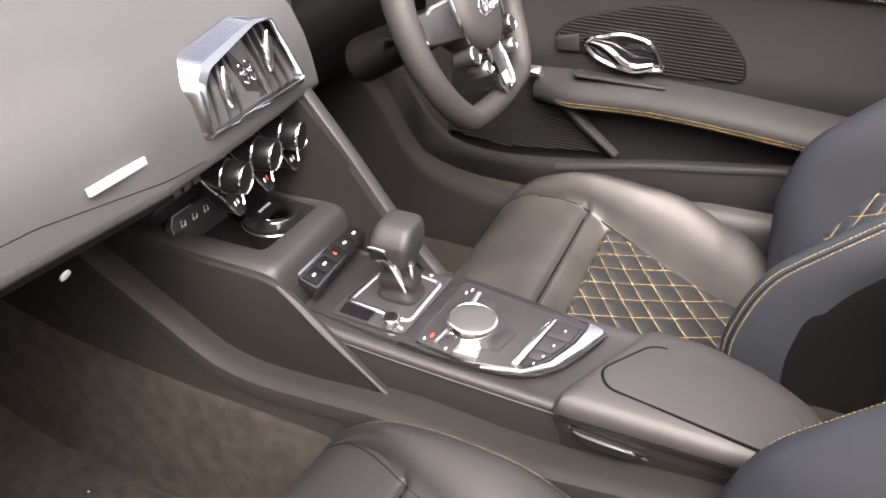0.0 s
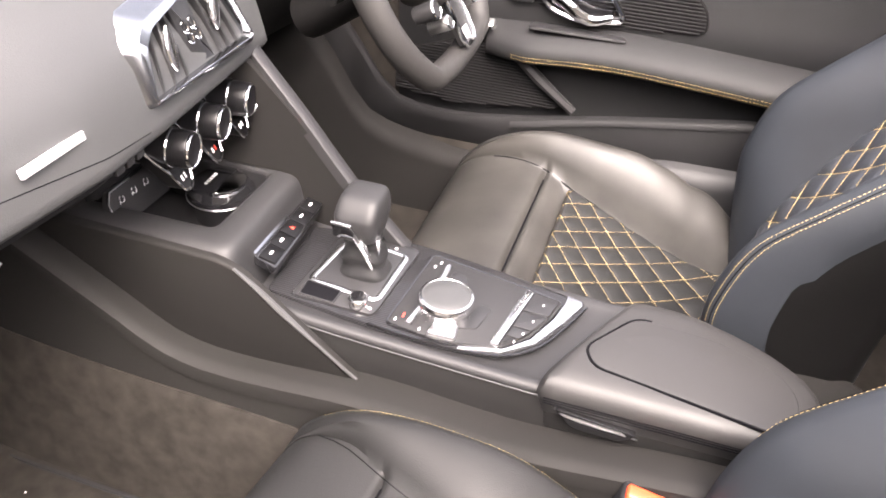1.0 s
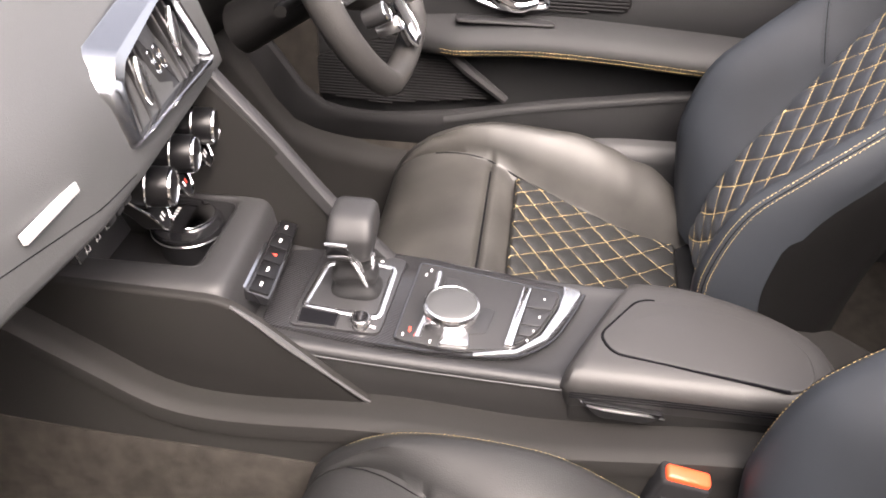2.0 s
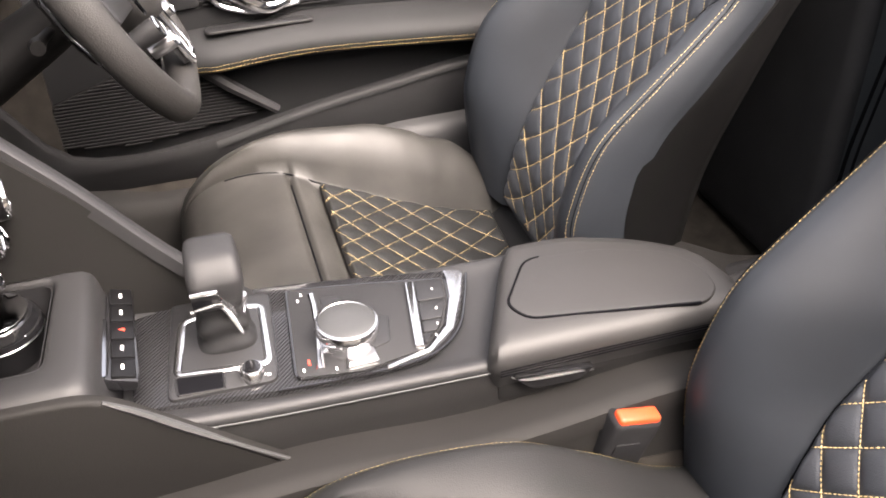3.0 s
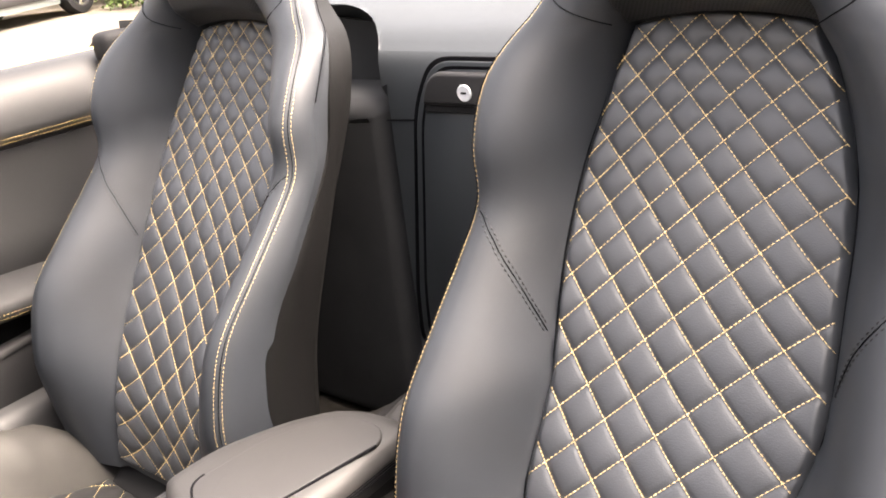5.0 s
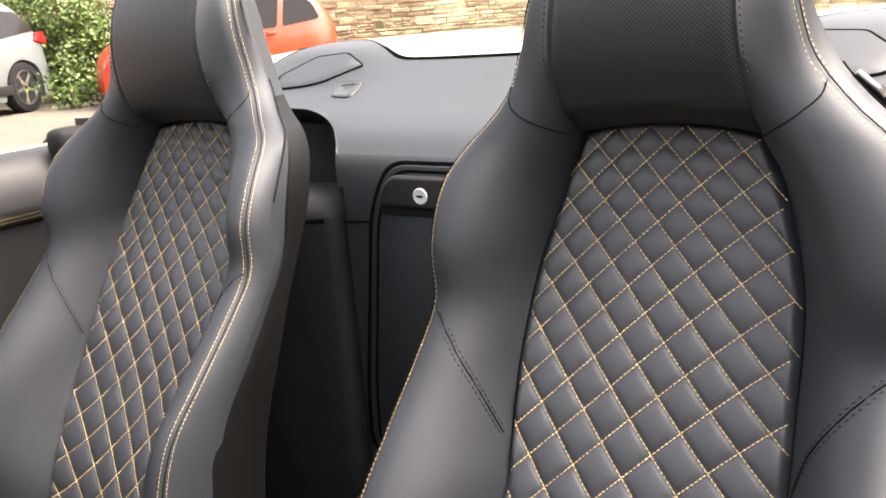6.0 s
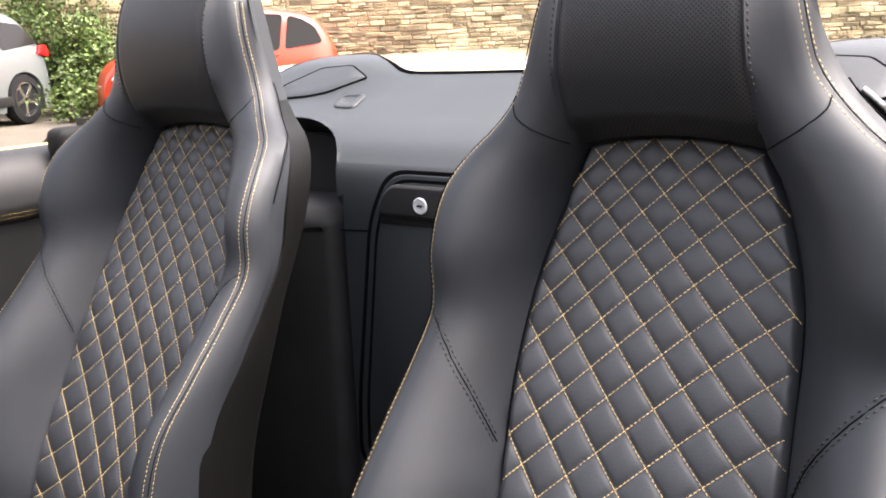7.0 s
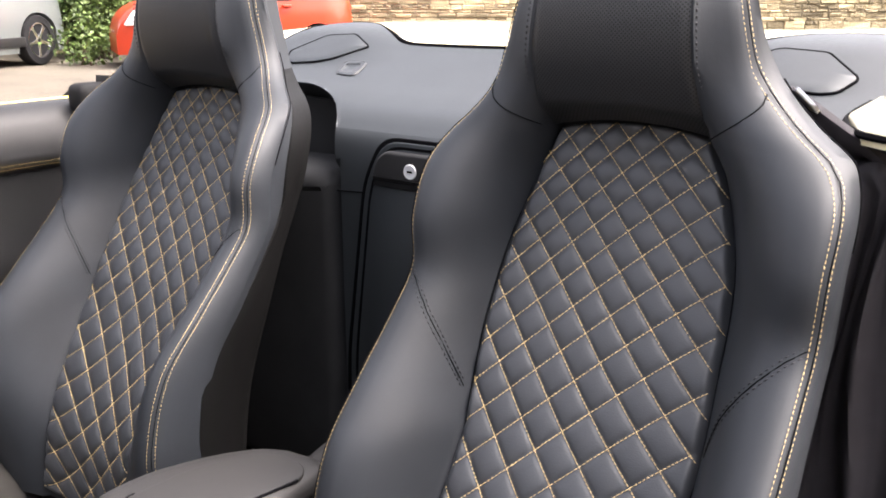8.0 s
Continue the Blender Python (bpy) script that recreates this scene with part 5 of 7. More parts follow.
slab(bm, [(-0.048, 0.012), (0.056, 0.012), (0.056, 0.070), (-0.048, 0.070)], 0.020, 0.002, 1, SO @ Matrix.Translation((0, 0, -0.032)))
part("panel_back", bm, RUBBER, sockets)
bm = bmesh.new()
tube(bm, [SO @ Vector((x, y, 0.0004)) for x, y in ((-0.0495, -0.006), (-0.0495, 0.004), (-0.040, 0.0155), (-0.02, 0.0160), (0.0, 0.0160))], 0.0009, 5)
part("panel_edge", bm, SATIN, front, "thin bright edge")
for k in range(3):
    x = -0.026 + 0.025 * k
    bm = bmesh.new()
    tube(bm, [SO @ Vector((x + 0.0042 * math.cos(a), 0.0042 * math.sin(a), 0.0004)) for a in [1.9 + 5.0 * q / 12 for q in range(13)]], 0.0005, 4)
    for dx, h in ((-0.0052, 0.004), (0.0030, 0.003)):
        box(bm, SO @ Vector((x + dx, -0.003, 0.0004)), (0.0012, 0.001, h))
    part("marking", bm, WHITE, front, "", 60)

# slanting brace between dashboard and console, on the driver's side
brace = thing("console_brace", "slanting grey brace from dashboard down to the console", "brace")
bm = bmesh.new()
path = curve_points([(0.112, 0.500, 0.735), (0.104, 0.468, 0.700), (0.096, 0.408, 0.636), (0.091, 0.330, 0.540), (0.088, 0.270, 0.478), (0.087, 0.245, 0.455)], 26)
rings = []
for i, p in enumerate(path):
    t = (path[min(i + 1, 25)] - path[max(i - 1, 0)]).normalized()
    a = Vector((1, 0, 0))
    b = t.cross(a).normalized()
    if b.z < 0:
        b = -b
    wd = 0.0105
    rings.append([p + a * x + b * z for x, z in ((-wd, -0.010), (-wd, 0.003), (-wd + 0.003, 0.0055), (wd - 0.003, 0.0055), (wd, 0.003), (wd, -0.010))])
loft(bm, rings, True, True)
part("brace_rail", bm, TRIM, brace, "", 40)
bm = bmesh.new()
slab(bm, [(0.50, 0.72), (0.465, 0.692), (0.405, 0.628), (0.327, 0.532), (0.27, 0.472), (0.25, 0.44), (0.40, 0.42), (0.72, 0.42), (0.72, 0.70)], 0.012, 0.002, 1, plane_at((0.084, 0, 0), (0, 1, 0), (0, 0, 1)))
part("brace_panel", bm, LEDGE, brace, "dark panel beneath the rail")

# driver's side of the dashboard
cowl = thing("instrument_cowl", "dark cowl and knee panel behind the steering wheel", "instrument cowl")
bm = bmesh.new()
rings = []
for i in range(25):
    a = math.pi * i / 24
    x, z = 0.375 - 0.21 * math.cos(a), 0.775 + 0.115 * math.sin(a) ** 0.7
    rings.append([Vector((x, 0.52, z)), Vector((x, 0.53, z + 0.012)), Vector((x, 0.75, z + 0.02)), Vector((x, 1.05, z + 0.005)), Vector((x, 1.05, z - 0.02)), Vector((x, 0.54, z - 0.006))])
loft(bm, rings, True, True)
part("hood", bm, PERF, cowl, "dotted black hood", 50)
bm = bmesh.new()
box(bm, (0.375, 0.70, 0.79), (0.38, 0.02, 0.19), 0.01)
part("instrument_display", bm, GLOSS, cowl)
# knee panel and shelf: shade behind the wheel is put into their black
bm = bmesh.new()
rings = []
for x in (0.11, 0.14, 0.25, 0.45, 0.62, 0.70):
    rings.append([Vector((x, y + (0.03 if 0.2 < x < 0.6 else 0), z)) for y, z in ((0.62, 0.78), (0.55, 0.77), (0.525, 0.74), (0.53, 0.69), (0.56, 0.62), (0.62, 0.55), (0.72, 0.49), (0.95, 0.47), (1.1, 0.60), (1.1, 0.80))])
loft(bm, rings, True, True)
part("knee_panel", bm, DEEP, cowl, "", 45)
bm = bmesh.new()
rings = []
for x in (0.136, 0.15, 0.18, 0.60):
    rings.append([Vector((x, y, z)) for y, z in ((0.62, 0.72), (0.60, 0.77), (0.63, 0.80), (0.75, 0.815), (1.24, 0.84), (1.24, 0.72))])
loft(bm, rings, True, True)
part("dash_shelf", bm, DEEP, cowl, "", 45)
bm = bmesh.new()
rings = []
for x in (0.59, 0.62, 0.70, 0.74):
    rings.append([Vector((x, y, z)) for y, z in ((0.50, 0.70), (0.49, 0.76), (0.52, 0.83), (0.62, 0.87), (1.05, 0.885), (1.05, 0.7))])
loft(bm, rings, True, True)
part("dash_end", bm, SOFT, cowl, "", 45)
for x, z, r in ((0.20, 0.70, 0.016), (0.235, 0.665, 0.012)):
    bm = bmesh.new()
    disc_ring(bm, plane_at((x, 0.565, z), (1, 0, 0), (0, 0.3, 0.95)), [(r, 0), (r, 0.018), (r * 0.85, 0.022), (r * 0.5, 0.022), (r * 0.45, 0.018), (0, 0.018)], 20)
    part("round_control", bm, GLOSS, cowl)
bm = bmesh.new()
box(bm, (0.215, 0.575, 0.612), (0.022, 0.004, 0.016), 0.001)
part("marking", bm, WHITE, cowl)

# steering wheel
wheel = thing("steering_wheel", "black leather sports steering wheel with flat bottom and bright spoke", "steering wheel")
WH = plane_at((0.375, 0.352, 0.742), (1, 0, 0), (0, 0.46, 0.89))
rim_pts = []
for k in range(72):
    a = 2 * math.pi * k / 72
    x, y = 0.172 * math.cos(a), 0.172 * math.sin(a)
    if y < -0.135:
        y = -0.135 - (abs(y) - 0.135) * 0.22
    rim_pts.append(Vector((x, y, 0)))
bm = bmesh.new()
rings = []
for k, p in enumerate(rim_pts):
    t = (rim_pts[(k + 1) % 72] - rim_pts[k - 1]).normalized()
    n = Vector((t.y, -t.x, 0))
    fat = 0.0195 + 0.003 * math.exp(-((math.degrees(2 * math.pi * k / 72) - 30) / 18) ** 2) + 0.003 * math.exp(-((math.degrees(2 * math.pi * k / 72) - 150) / 18) ** 2)
    rings.append([WH @ (p + n * (math.cos(b) * fat * 0.9) + Vector((0, 0, math.sin(b) * fat * 1.08))) for b in [j * math.pi / 7 for j in range(14)]])
rings.append(rings[0])
loft(bm, rings, True)
bmesh.ops.remove_doubles(bm, verts=bm.verts, dist=1e-6)
part("rim", bm, WHEEL_LEATHER, wheel, "grained dark leather rim", 60)
bm = bmesh.new()
disc_ring(bm, WH @ Matrix.Translation((0, 0, 0.0)), [(0.052, -0.03), (0.062, -0.005), (0.066, 0.020), (0.062, 0.034), (0.048, 0.042), (0.025, 0.045), (0, 0.046)], 36)
hub = part("hub", bm, WHEEL_LEATHER, wheel, "round padded hub", 60)
for j in range(4):
    bm = bmesh.new()
    loop = [WH @ Vector((-0.0225 + 0.015 * j + 0.0115 * math.cos(a), 0.0115 * math.sin(a), 0.0475 - 0.0006 * abs(j - 1.5))) for a in [k * math.pi / 10 for k in range(21)]]
    tube(bm, loop, 0.0013, 5)
    part("emblem_ring", bm, CHROME, hub)
bm = bmesh.new()
slab(bm, rounded([(-0.024, -0.055), (0.024, -0.055), (0.019, -0.128), (-0.019, -0.128)], 0.006), 0.010, 0.003, 2, WH @ Matrix.Translation((0, 0, 0.016)))
spoke = part("lower_spoke", bm, SHELL, wheel, "dark lower spoke with a bright edge")
bm = bmesh.new()
tube(bm, [WH @ Vector(p) for p in ((0.025, -0.058, 0.027), (0.021, -0.118, 0.027), (0.016, -0.129, 0.027), (-0.016, -0.129, 0.027), (-0.021, -0.118, 0.027), (-0.025, -0.058, 0.027))], 0.0042, 8)
part("spoke_edge", bm, CHROME, spoke)
bm = bmesh.new()
slab(bm, rounded([(-0.010, -0.105), (0.010, -0.105), (0.008, -0.122), (-0.008, -0.122)], 0.003), 0.001, 0.0003, 1, WH @ Matrix.Translation((0, 0, 0.0262)))
part("spoke_badge", bm, LAMP_CLEAR, spoke)
for s in (-1, 1):
    bm = bmesh.new()
    slab(bm, rounded([(s * 0.045, 0.030), (s * 0.158, 0.040), (s * 0.160, -0.005), (s * 0.050, -0.028)], 0.008), 0.020, 0.005, 2, WH @ Matrix.Translation((0, 0, 0.002)))
    sp = part("side_spoke", bm, SHELL, wheel)
    bm = bmesh.new()
    tube(bm, [WH @ Vector(p) for p in ((s * 0.07, 0.034, 0.020), (s * 0.12, 0.038, 0.021), (s * 0.152, 0.030, 0.018), (s * 0.158, 0.0, 0.016))], 0.0028, 6)
    part("spoke_trim", bm, SATIN, sp)
    for u, v, r in ((0.078, -0.052, 0.0135), (0.054, -0.080, 0.0105)):
        bm = bmesh.new()
        disc_ring(bm, WH @ Matrix.Translation((s * u, v, 0.002)), [(r * 0.9, 0), (r, 0.02), (r, 0.030), (r * 0.8, 0.033), (0, 0.033)], 20)
        bt = part("wheel_button", bm, SATIN if r < 0.012 else SHELL, wheel, "round steering-wheel button")
        bm = bmesh.new()
        disc_ring(bm, WH @ Matrix.Translation((s * u, v, 0.033)), [(r, 0.0), (r * 1.04, 0.001), (r * 0.9, 0.0025), (r * 0.82, 0.001)], 20)
        part("button_ring", bm, CHROME, bt)
# shroud colour lowered to stand for the shade under the cowl
bm = bmesh.new()
tube(bm, [WH @ Vector((0, 0, -0.02)), WH @ Vector((0, -0.005, -0.10)), WH @ Vector((0, -0.01, -0.20))], [0.038, 0.044, 0.050], 18, (tuple(WH.to_3x3() @ Vector((0, 1, 0))), 0.75))
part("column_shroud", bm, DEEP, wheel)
for s in (-1, 1):
    bm = bmesh.new()
    tube(bm, [WH @ Vector((s * 0.04, 0.0, -0.075)), WH @ Vector((s * 0.10, 0.012, -0.072)), WH @ Vector((s * 0.140, 0.02, -0.066)), WH @ Vector((s * 0.150, 0.02, -0.064))], [0.006, 0.0065, 0.0095, 0.008], 10)
    part("stalk", bm, DEEP, wheel, "slim black stalk")
    bm = bmesh.new()
    slab(bm, rounded([(s * 0.062, 0.052), (s * 0.128, 0.060), (s * 0.136, 0.008), (s * 0.118, -0.040), (s * 0.070, -0.022)], 0.010), 0.006, 0.002, 2, WH @ Matrix.Translation((0, 0, -0.040)))
    paddle = part("shift_paddle", bm, DEEP, wheel, "black shift paddle")
    bm = bmesh.new()
    tube(bm, [WH @ Vector(p) for p in ((s * 0.130, 0.056, -0.035), (s * 0.137, 0.008, -0.035), (s * 0.119, -0.040, -0.035))], 0.0016, 6)
    part("paddle_edge", bm, SATIN, paddle, "bright edge")
    bm = bmesh.new()
    tube(bm, [WH @ Vector(p) for p in ((s * 0.074, 0.060, 0.030), (s * 0.082, 0.020, 0.032), (s * 0.074, -0.034, 0.030))], [0.002, 0.0034, 0.002], 6)
    part("hub_strip", bm, CHROME, wheel, "bright strip beside the hub")

# ---------------------------------------------------------------- driver's door
door = thing("door_1", "driver's door lined in dark leather with yellow stitching, closed", "car door", kind="structure")
bm = bmesh.new()
rings = []
for i in range(40):
    y = 0.62 - 1.16 * i / 39
    sec = [(0.705, 0.27), (0.700, 0.40), (0.700, 0.545), (0.694, 0.562), (0.700, 0.60), (0.712, 0.68), (0.709, 0.733), (0.83, 0.733), (0.83, 0.27)]
    rings.append([Vector((x, y, z)) for x, z in sec])
loft(bm, rings, True, True)
part("door_lining", bm, DOOR_LEATHER, door, "dark leather door lining", 45)
bm = bmesh.new()
rings = []
for i in range(40):
    y = 0.62 - 1.16 * i / 39
    up = 0.846 - 0.02 * max(0, y)
    sec = [(0.712, 0.731), (0.707, 0.736), (0.694, 0.752), (0.692, 0.765), (0.706, 0.815), (0.726, 0.838), (0.752, up), (0.791, up - 0.001), (0.83, 0.74), (0.83, 0.731)]
    rings.append([Vector((x, y, z)) for x, z in sec])
loft(bm, rings, True, True)
part("door_top", bm, TRIM, door, "padded leather top of the door", 45)
bm = bmesh.new()
rings = []
for i in range(30):
    y = 0.66 - 1.22 * i / 29
    rings.append([Vector((x, y, z)) for x, z in ((0.792, 0.8420), (0.797, 0.8475), (0.806, 0.846), (0.85, 0.80), (0.90, 0.66), (0.93, 0.50), (0.90, 0.25), (0.835, 0.25), (0.835, 0.78), (0.80, 0.838))])
loft(bm, rings, True, True)
part("door_skin", bm, YELLOW, door, "yellow painted outer skin", 45)
bm = bmesh.new()
for z, x in ((0.7515, 0.6935), (0.7440, 0.6990)):
    pts = [Vector((x - 0.001, 0.30 - 0.83 * i / 80, z)) for i in range(81)]
    stitches(bm, pts, [Vector((-1, 0, 0.1))] * 81, 0.0042, 0.0020, 0.00020)
tagged(part("upper_stitching", bm, THREAD, door, "double row of yellow stitches", 180), kind="stuff")
# armrest on the door
door_arm_z = smooth_rows((-0.56, -0.40, -0.20, 0.08, 0.25, 0.30), (0.523, 0.531, 0.546, 0.562, 0.553, 0.549))
bm = bmesh.new()
rings = []
n = 40
for i in range(n):
    f = i / (n - 1)
    y = 0.320 - 0.860 * f
    zt = door_arm_z(y)
    dep = 0.072 * min(1.0, 0.55 + f * 5)
    rings.append([Vector((0.703 - dep * a, y, zt - b)) for a, b in ((0, 0.060), (0.55, 0.060), (0.88, 0.057), (0.98, 0.050), (1.0, 0.043), (0.98, 0.034), (0.90, 0.025), (0.65, 0.013), (0.25, 0.002), (0, 0.0))])
loft(bm, rings, True, True)
door_arm = part("door_armrest", bm, DOOR_LEATHER, door, "padded leather door armrest", 50)
bm = bmesh.new()
for b in (0.0420, 0.0490):
    pts = []
    for i in range(90):
        f = 0.06 + 0.94 * i / 89
        y = 0.320 - 0.860 * f
        dep = 0.072 * min(1.0, 0.55 + f * 5)
        pts.append(Vector((0.703 - dep * (1.0 if b < 0.045 else 0.98) - 0.0008, y, door_arm_z(y) - b)))
    stitches(bm, pts, [Vector((-1, 0, -0.2))] * 90, 0.0042, 0.0020, 0.00020)
tagged(part("armrest_stitching", bm, THREAD, door_arm, "double row of yellow stitches", 180), kind="stuff")
bm = bmesh.new()
slab(bm, rounded([(0.245, -0.028), (0.085, -0.028), (0.070, 0.0), (0.245, 0.004)], 0.012), 0.004, 0.002, 2, plane_at((0.660, 0, 0.5545), (0, 1, 0), (-1, 0, 0.03)))
part("grip_recess", bm, SHELL, door_arm, "sunken grip")
# lower pocket: black trim, with the dashboard's shade added to its colour
bm = bmesh.new()
rings = []
lip = smooth_rows((-0.56, -0.165, -0.07, 0.029, 0.134, 0.244, 0.36, 0.421, 0.47, 0.50, 0.534, 0.58, 0.70), (0.480, 0.447, 0.432, 0.416, 0.400, 0.380, 0.365, 0.365, 0.372, 0.386, 0.425, 0.50, 0.62))
for i in range(36):
    y = 0.70 - 1.25 * i / 35
    z = lip(y)
    rings.append([Vector((x, y, q)) for x, q in ((0.700, 0.29), (0.672, 0.285), (0.662, 0.30), (0.652, 0.345), (0.650, z - 0.01), (0.656, z), (0.666, z + 0.001), (0.671, z - 0.006), (0.672, 0.33), (0.700, 0.32))])
loft(bm, rings, True, True)
part("door_pocket", bm, FLANK, door, "black door pocket, darkened for shade", 45)
bm = bmesh.new()
rings = []
for i in range(36):
    y = 0.26 - 0.81 * i / 35
    z = lip(y) - 0.009 * max(0.0, 1 - i / 9)
    rings.append([Vector((x, y, q)) for x, q in ((0.6475, z - 0.008), (0.6480, z - 0.001), (0.652, z + 0.003), (0.668, z + 0.004), (0.673, z - 0.002), (0.673, z - 0.008))])
loft(bm, rings, True, True)
part("pocket_lip", bm, DOOR_LEATHER, door, "rounded dark lip of the pocket", 45)


def slat_panel(name, outline, y0, y1, z0, z1, x, step, slope, label):
    """A dark panel with fine ribs clipped to its outline, in the plane of the door."""
    bm = bmesh.new()
    slab(bm, outline, 0.006, 0.002, 2, plane_at((x, 0, 0), (0, 1, 0), (0, 0, 1)) @ Matrix.Diagonal((1, 1, -1, 1)))
    base = part(name, bm, DEEP, door, label)
    poly = outline
    z = z0
    while z < z1:
        cuts = []
        for (ya, za), (yb, zb) in zip(poly, poly[1:] + poly[:1]):
            ga, gb = za - slope * ya - z, zb - slope * yb - z
            if (ga < 0) != (gb < 0):
                t = ga / (ga - gb)
                cuts.append(ya + (yb - ya) * t)
        if len(cuts) >= 2 and max(cuts) - min(cuts) > 0.02:
            a, b = min(cuts) + 0.004, max(cuts) - 0.004
            bm = bmesh.new()
            tube(bm, [(x - 0.0065, a, z + slope * a), (x - 0.0065, (a + b) / 2, z + slope * (a + b) / 2), (x - 0.0065, b, z + slope * b)], 0.0018, 5)
            part("rib", bm, FLANK, base)
        z += step


slat_panel("speaker_grille", rounded([(0.302, 0.612), (0.262, 0.648), (0.145, 0.688), (0.050, 0.700), (-0.010, 0.668), (-0.052, 0.612), (-0.055, 0.582), (-0.035, 0.574), (0.087, 0.570), (0.215, 0.580)], 0.022), 0, 0, 0.56, 0.72, 0.698, 0.0062, 0.0, "ribbed black speaker grille")
slat_panel("lower_grille", rounded([(0.330, 0.520), (0.300, 0.515), (0.150, 0.402), (0.380, 0.372), (0.52, 0.385), (0.50, 0.46)], 0.008), 0, 0, 0.34, 0.54, 0.690, 0.0058, 0.0, "ribbed black lower speaker grille")
bm = bmesh.new()
tube(bm, [(0.684, 0.325, 0.543), (0.680, 0.30, 0.524), (0.674, 0.22, 0.457), (0.672, 0.149, 0.404)], [0.008, 0.010, 0.011, 0.008], 8)
part("grille_rail", bm, TRIM, door)
bm = bmesh.new()
cup_out = rounded([(0.238, 0.616), (0.165, 0.638), (0.115, 0.630), (0.082, 0.582), (0.165, 0.572), (0.215, 0.588)], 0.016, 5)
slab(bm, cup_out, 0.006, 0.002, 2, plane_at((0.6935, 0, 0), (0, 1, 0), (0, 0, 1)) @ Matrix.Diagonal((1, 1, -1, 1)))
bowl = part("handle_bowl", bm, GLOSS, door, "dark recess behind the handle")
bm = bmesh.new()
hl = [Vector((0.6855, y, z)) for y, z in cup_out]
tube(bm, hl + hl[:1], 0.0050, 8, ((1, 0, 0.01), 1.3))
part("bowl_rim", bm, CHROME, bowl, "chrome rim of the recess")
bm = bmesh.new()
lever_line = curve_points([(0.682, 0.222, 0.611), (0.672, 0.190, 0.606), (0.668, 0.160, 0.588), (0.670, 0.135, 0.581), (0.678, 0.105, 0.588)], 24)
tube(bm, lever_line, [0.006 + 0.0045 * math.sin(math.pi * i / 23) for i in range(24)], 10, ((1, 0, 0.01), 0.6))
part("door_handle", bm, CHROME, bowl, "chrome release handle")
bm = bmesh.new()
slab(bm, rounded([(0.292, 0.612), (0.248, 0.624), (0.245, 0.590), (0.285, 0.588)], 0.006), 0.010, 0.003, 2, plane_at((0.696, 0, 0), (0, 1, 0), (0, 0, 1)) @ Matrix.Diagonal((1, 1, -1, 1)))
part("lock_switch", bm, SHELL, door)
for k in range(2):
    bm = bmesh.new()
    box(bm, (0.668, 0.345 - 0.026 * k, 0.552 - 0.004 * k), (0.020, 0.022, 0.012), 0.003, 2, Euler((0, radians(-25), 0)).to_matrix())
    part("window_switch", bm, SATIN, door, "satin window switch")

# ---------------------------------------------------------------- wall behind the seats and rear deck
bulk = thing("rear_bulkhead", "dark leather-skinned wall behind the seats", "bulkhead", kind="structure")
rear_base = smooth_rows((-2.2, -2.1, -1.7, -1.4, -1.15, -1.03, -0.97, -0.91, -0.87, -0.82, -0.76, -0.70, -0.655, -0.626), (0.80, 0.86, 0.94, 0.964, 0.962, 0.957, 0.953, 0.940, 0.926, 0.907, 0.886, 0.866, 0.846, 0.822))
hump_lift = smooth_rows((-2.2, -1.6, -1.2, -1.05, -0.97, -0.92, -0.87, -0.80, -0.6), (0.0, 0.006, 0.014, 0.018, 0.018, 0.018, 0.010, 0.0, 0.0))
hump_across = smooth_rows((-0.1, 0.0, 0.27, 0.34, 0.40, 0.48, 0.56, 0.62, 0.68, 0.75, 1.0), (0, 0, 0, 0.55, 0.95, 1.0, 0.9, 0.5, 0.15, 0, 0))
gap_y = smooth_rows((-0.1, 0.0, 0.25, 0.285, 0.305, 0.33, 0.385, 0.44, 0.50, 0.55, 0.60, 0.64, 0.72, 0.9), (-0.91, -0.91, -0.91, -0.912, -0.916, -0.930, -0.965, -1.005, -1.03, -1.00, -0.87, -0.77, -0.69, -0.68))


wall_y = smooth_rows((0.2, 0.74, 0.79, 0.822, 0.846, 0.866, 0.90), (-0.610, -0.610, -0.614, -0.626, -0.655, -0.70, -0.78))

recess_top = smooth_rows((0.0, 0.205, 0.210, 0.219, 0.24, 0.268, 0.30, 0.336, 0.375, 0.60, 0.9), (0.76, 0.76, 0.790, 0.821, 0.840, 0.852, 0.861, 0.868, 0.872, 0.874, 0.874))


def rear_z(x, y):
    """The height of the leather and paint behind the seats."""
    e = max(0.0, abs(x) - 0.66)
    return rear_base(y) + hump_lift(y) * hump_across(abs(x)) - 0.9 * e * e


def on_rear(pts, lift=0.0):
    return [Vector((x, y, rear_z(x, y) + lift)) for x, y in pts]


bm = bmesh.new()
rings = []
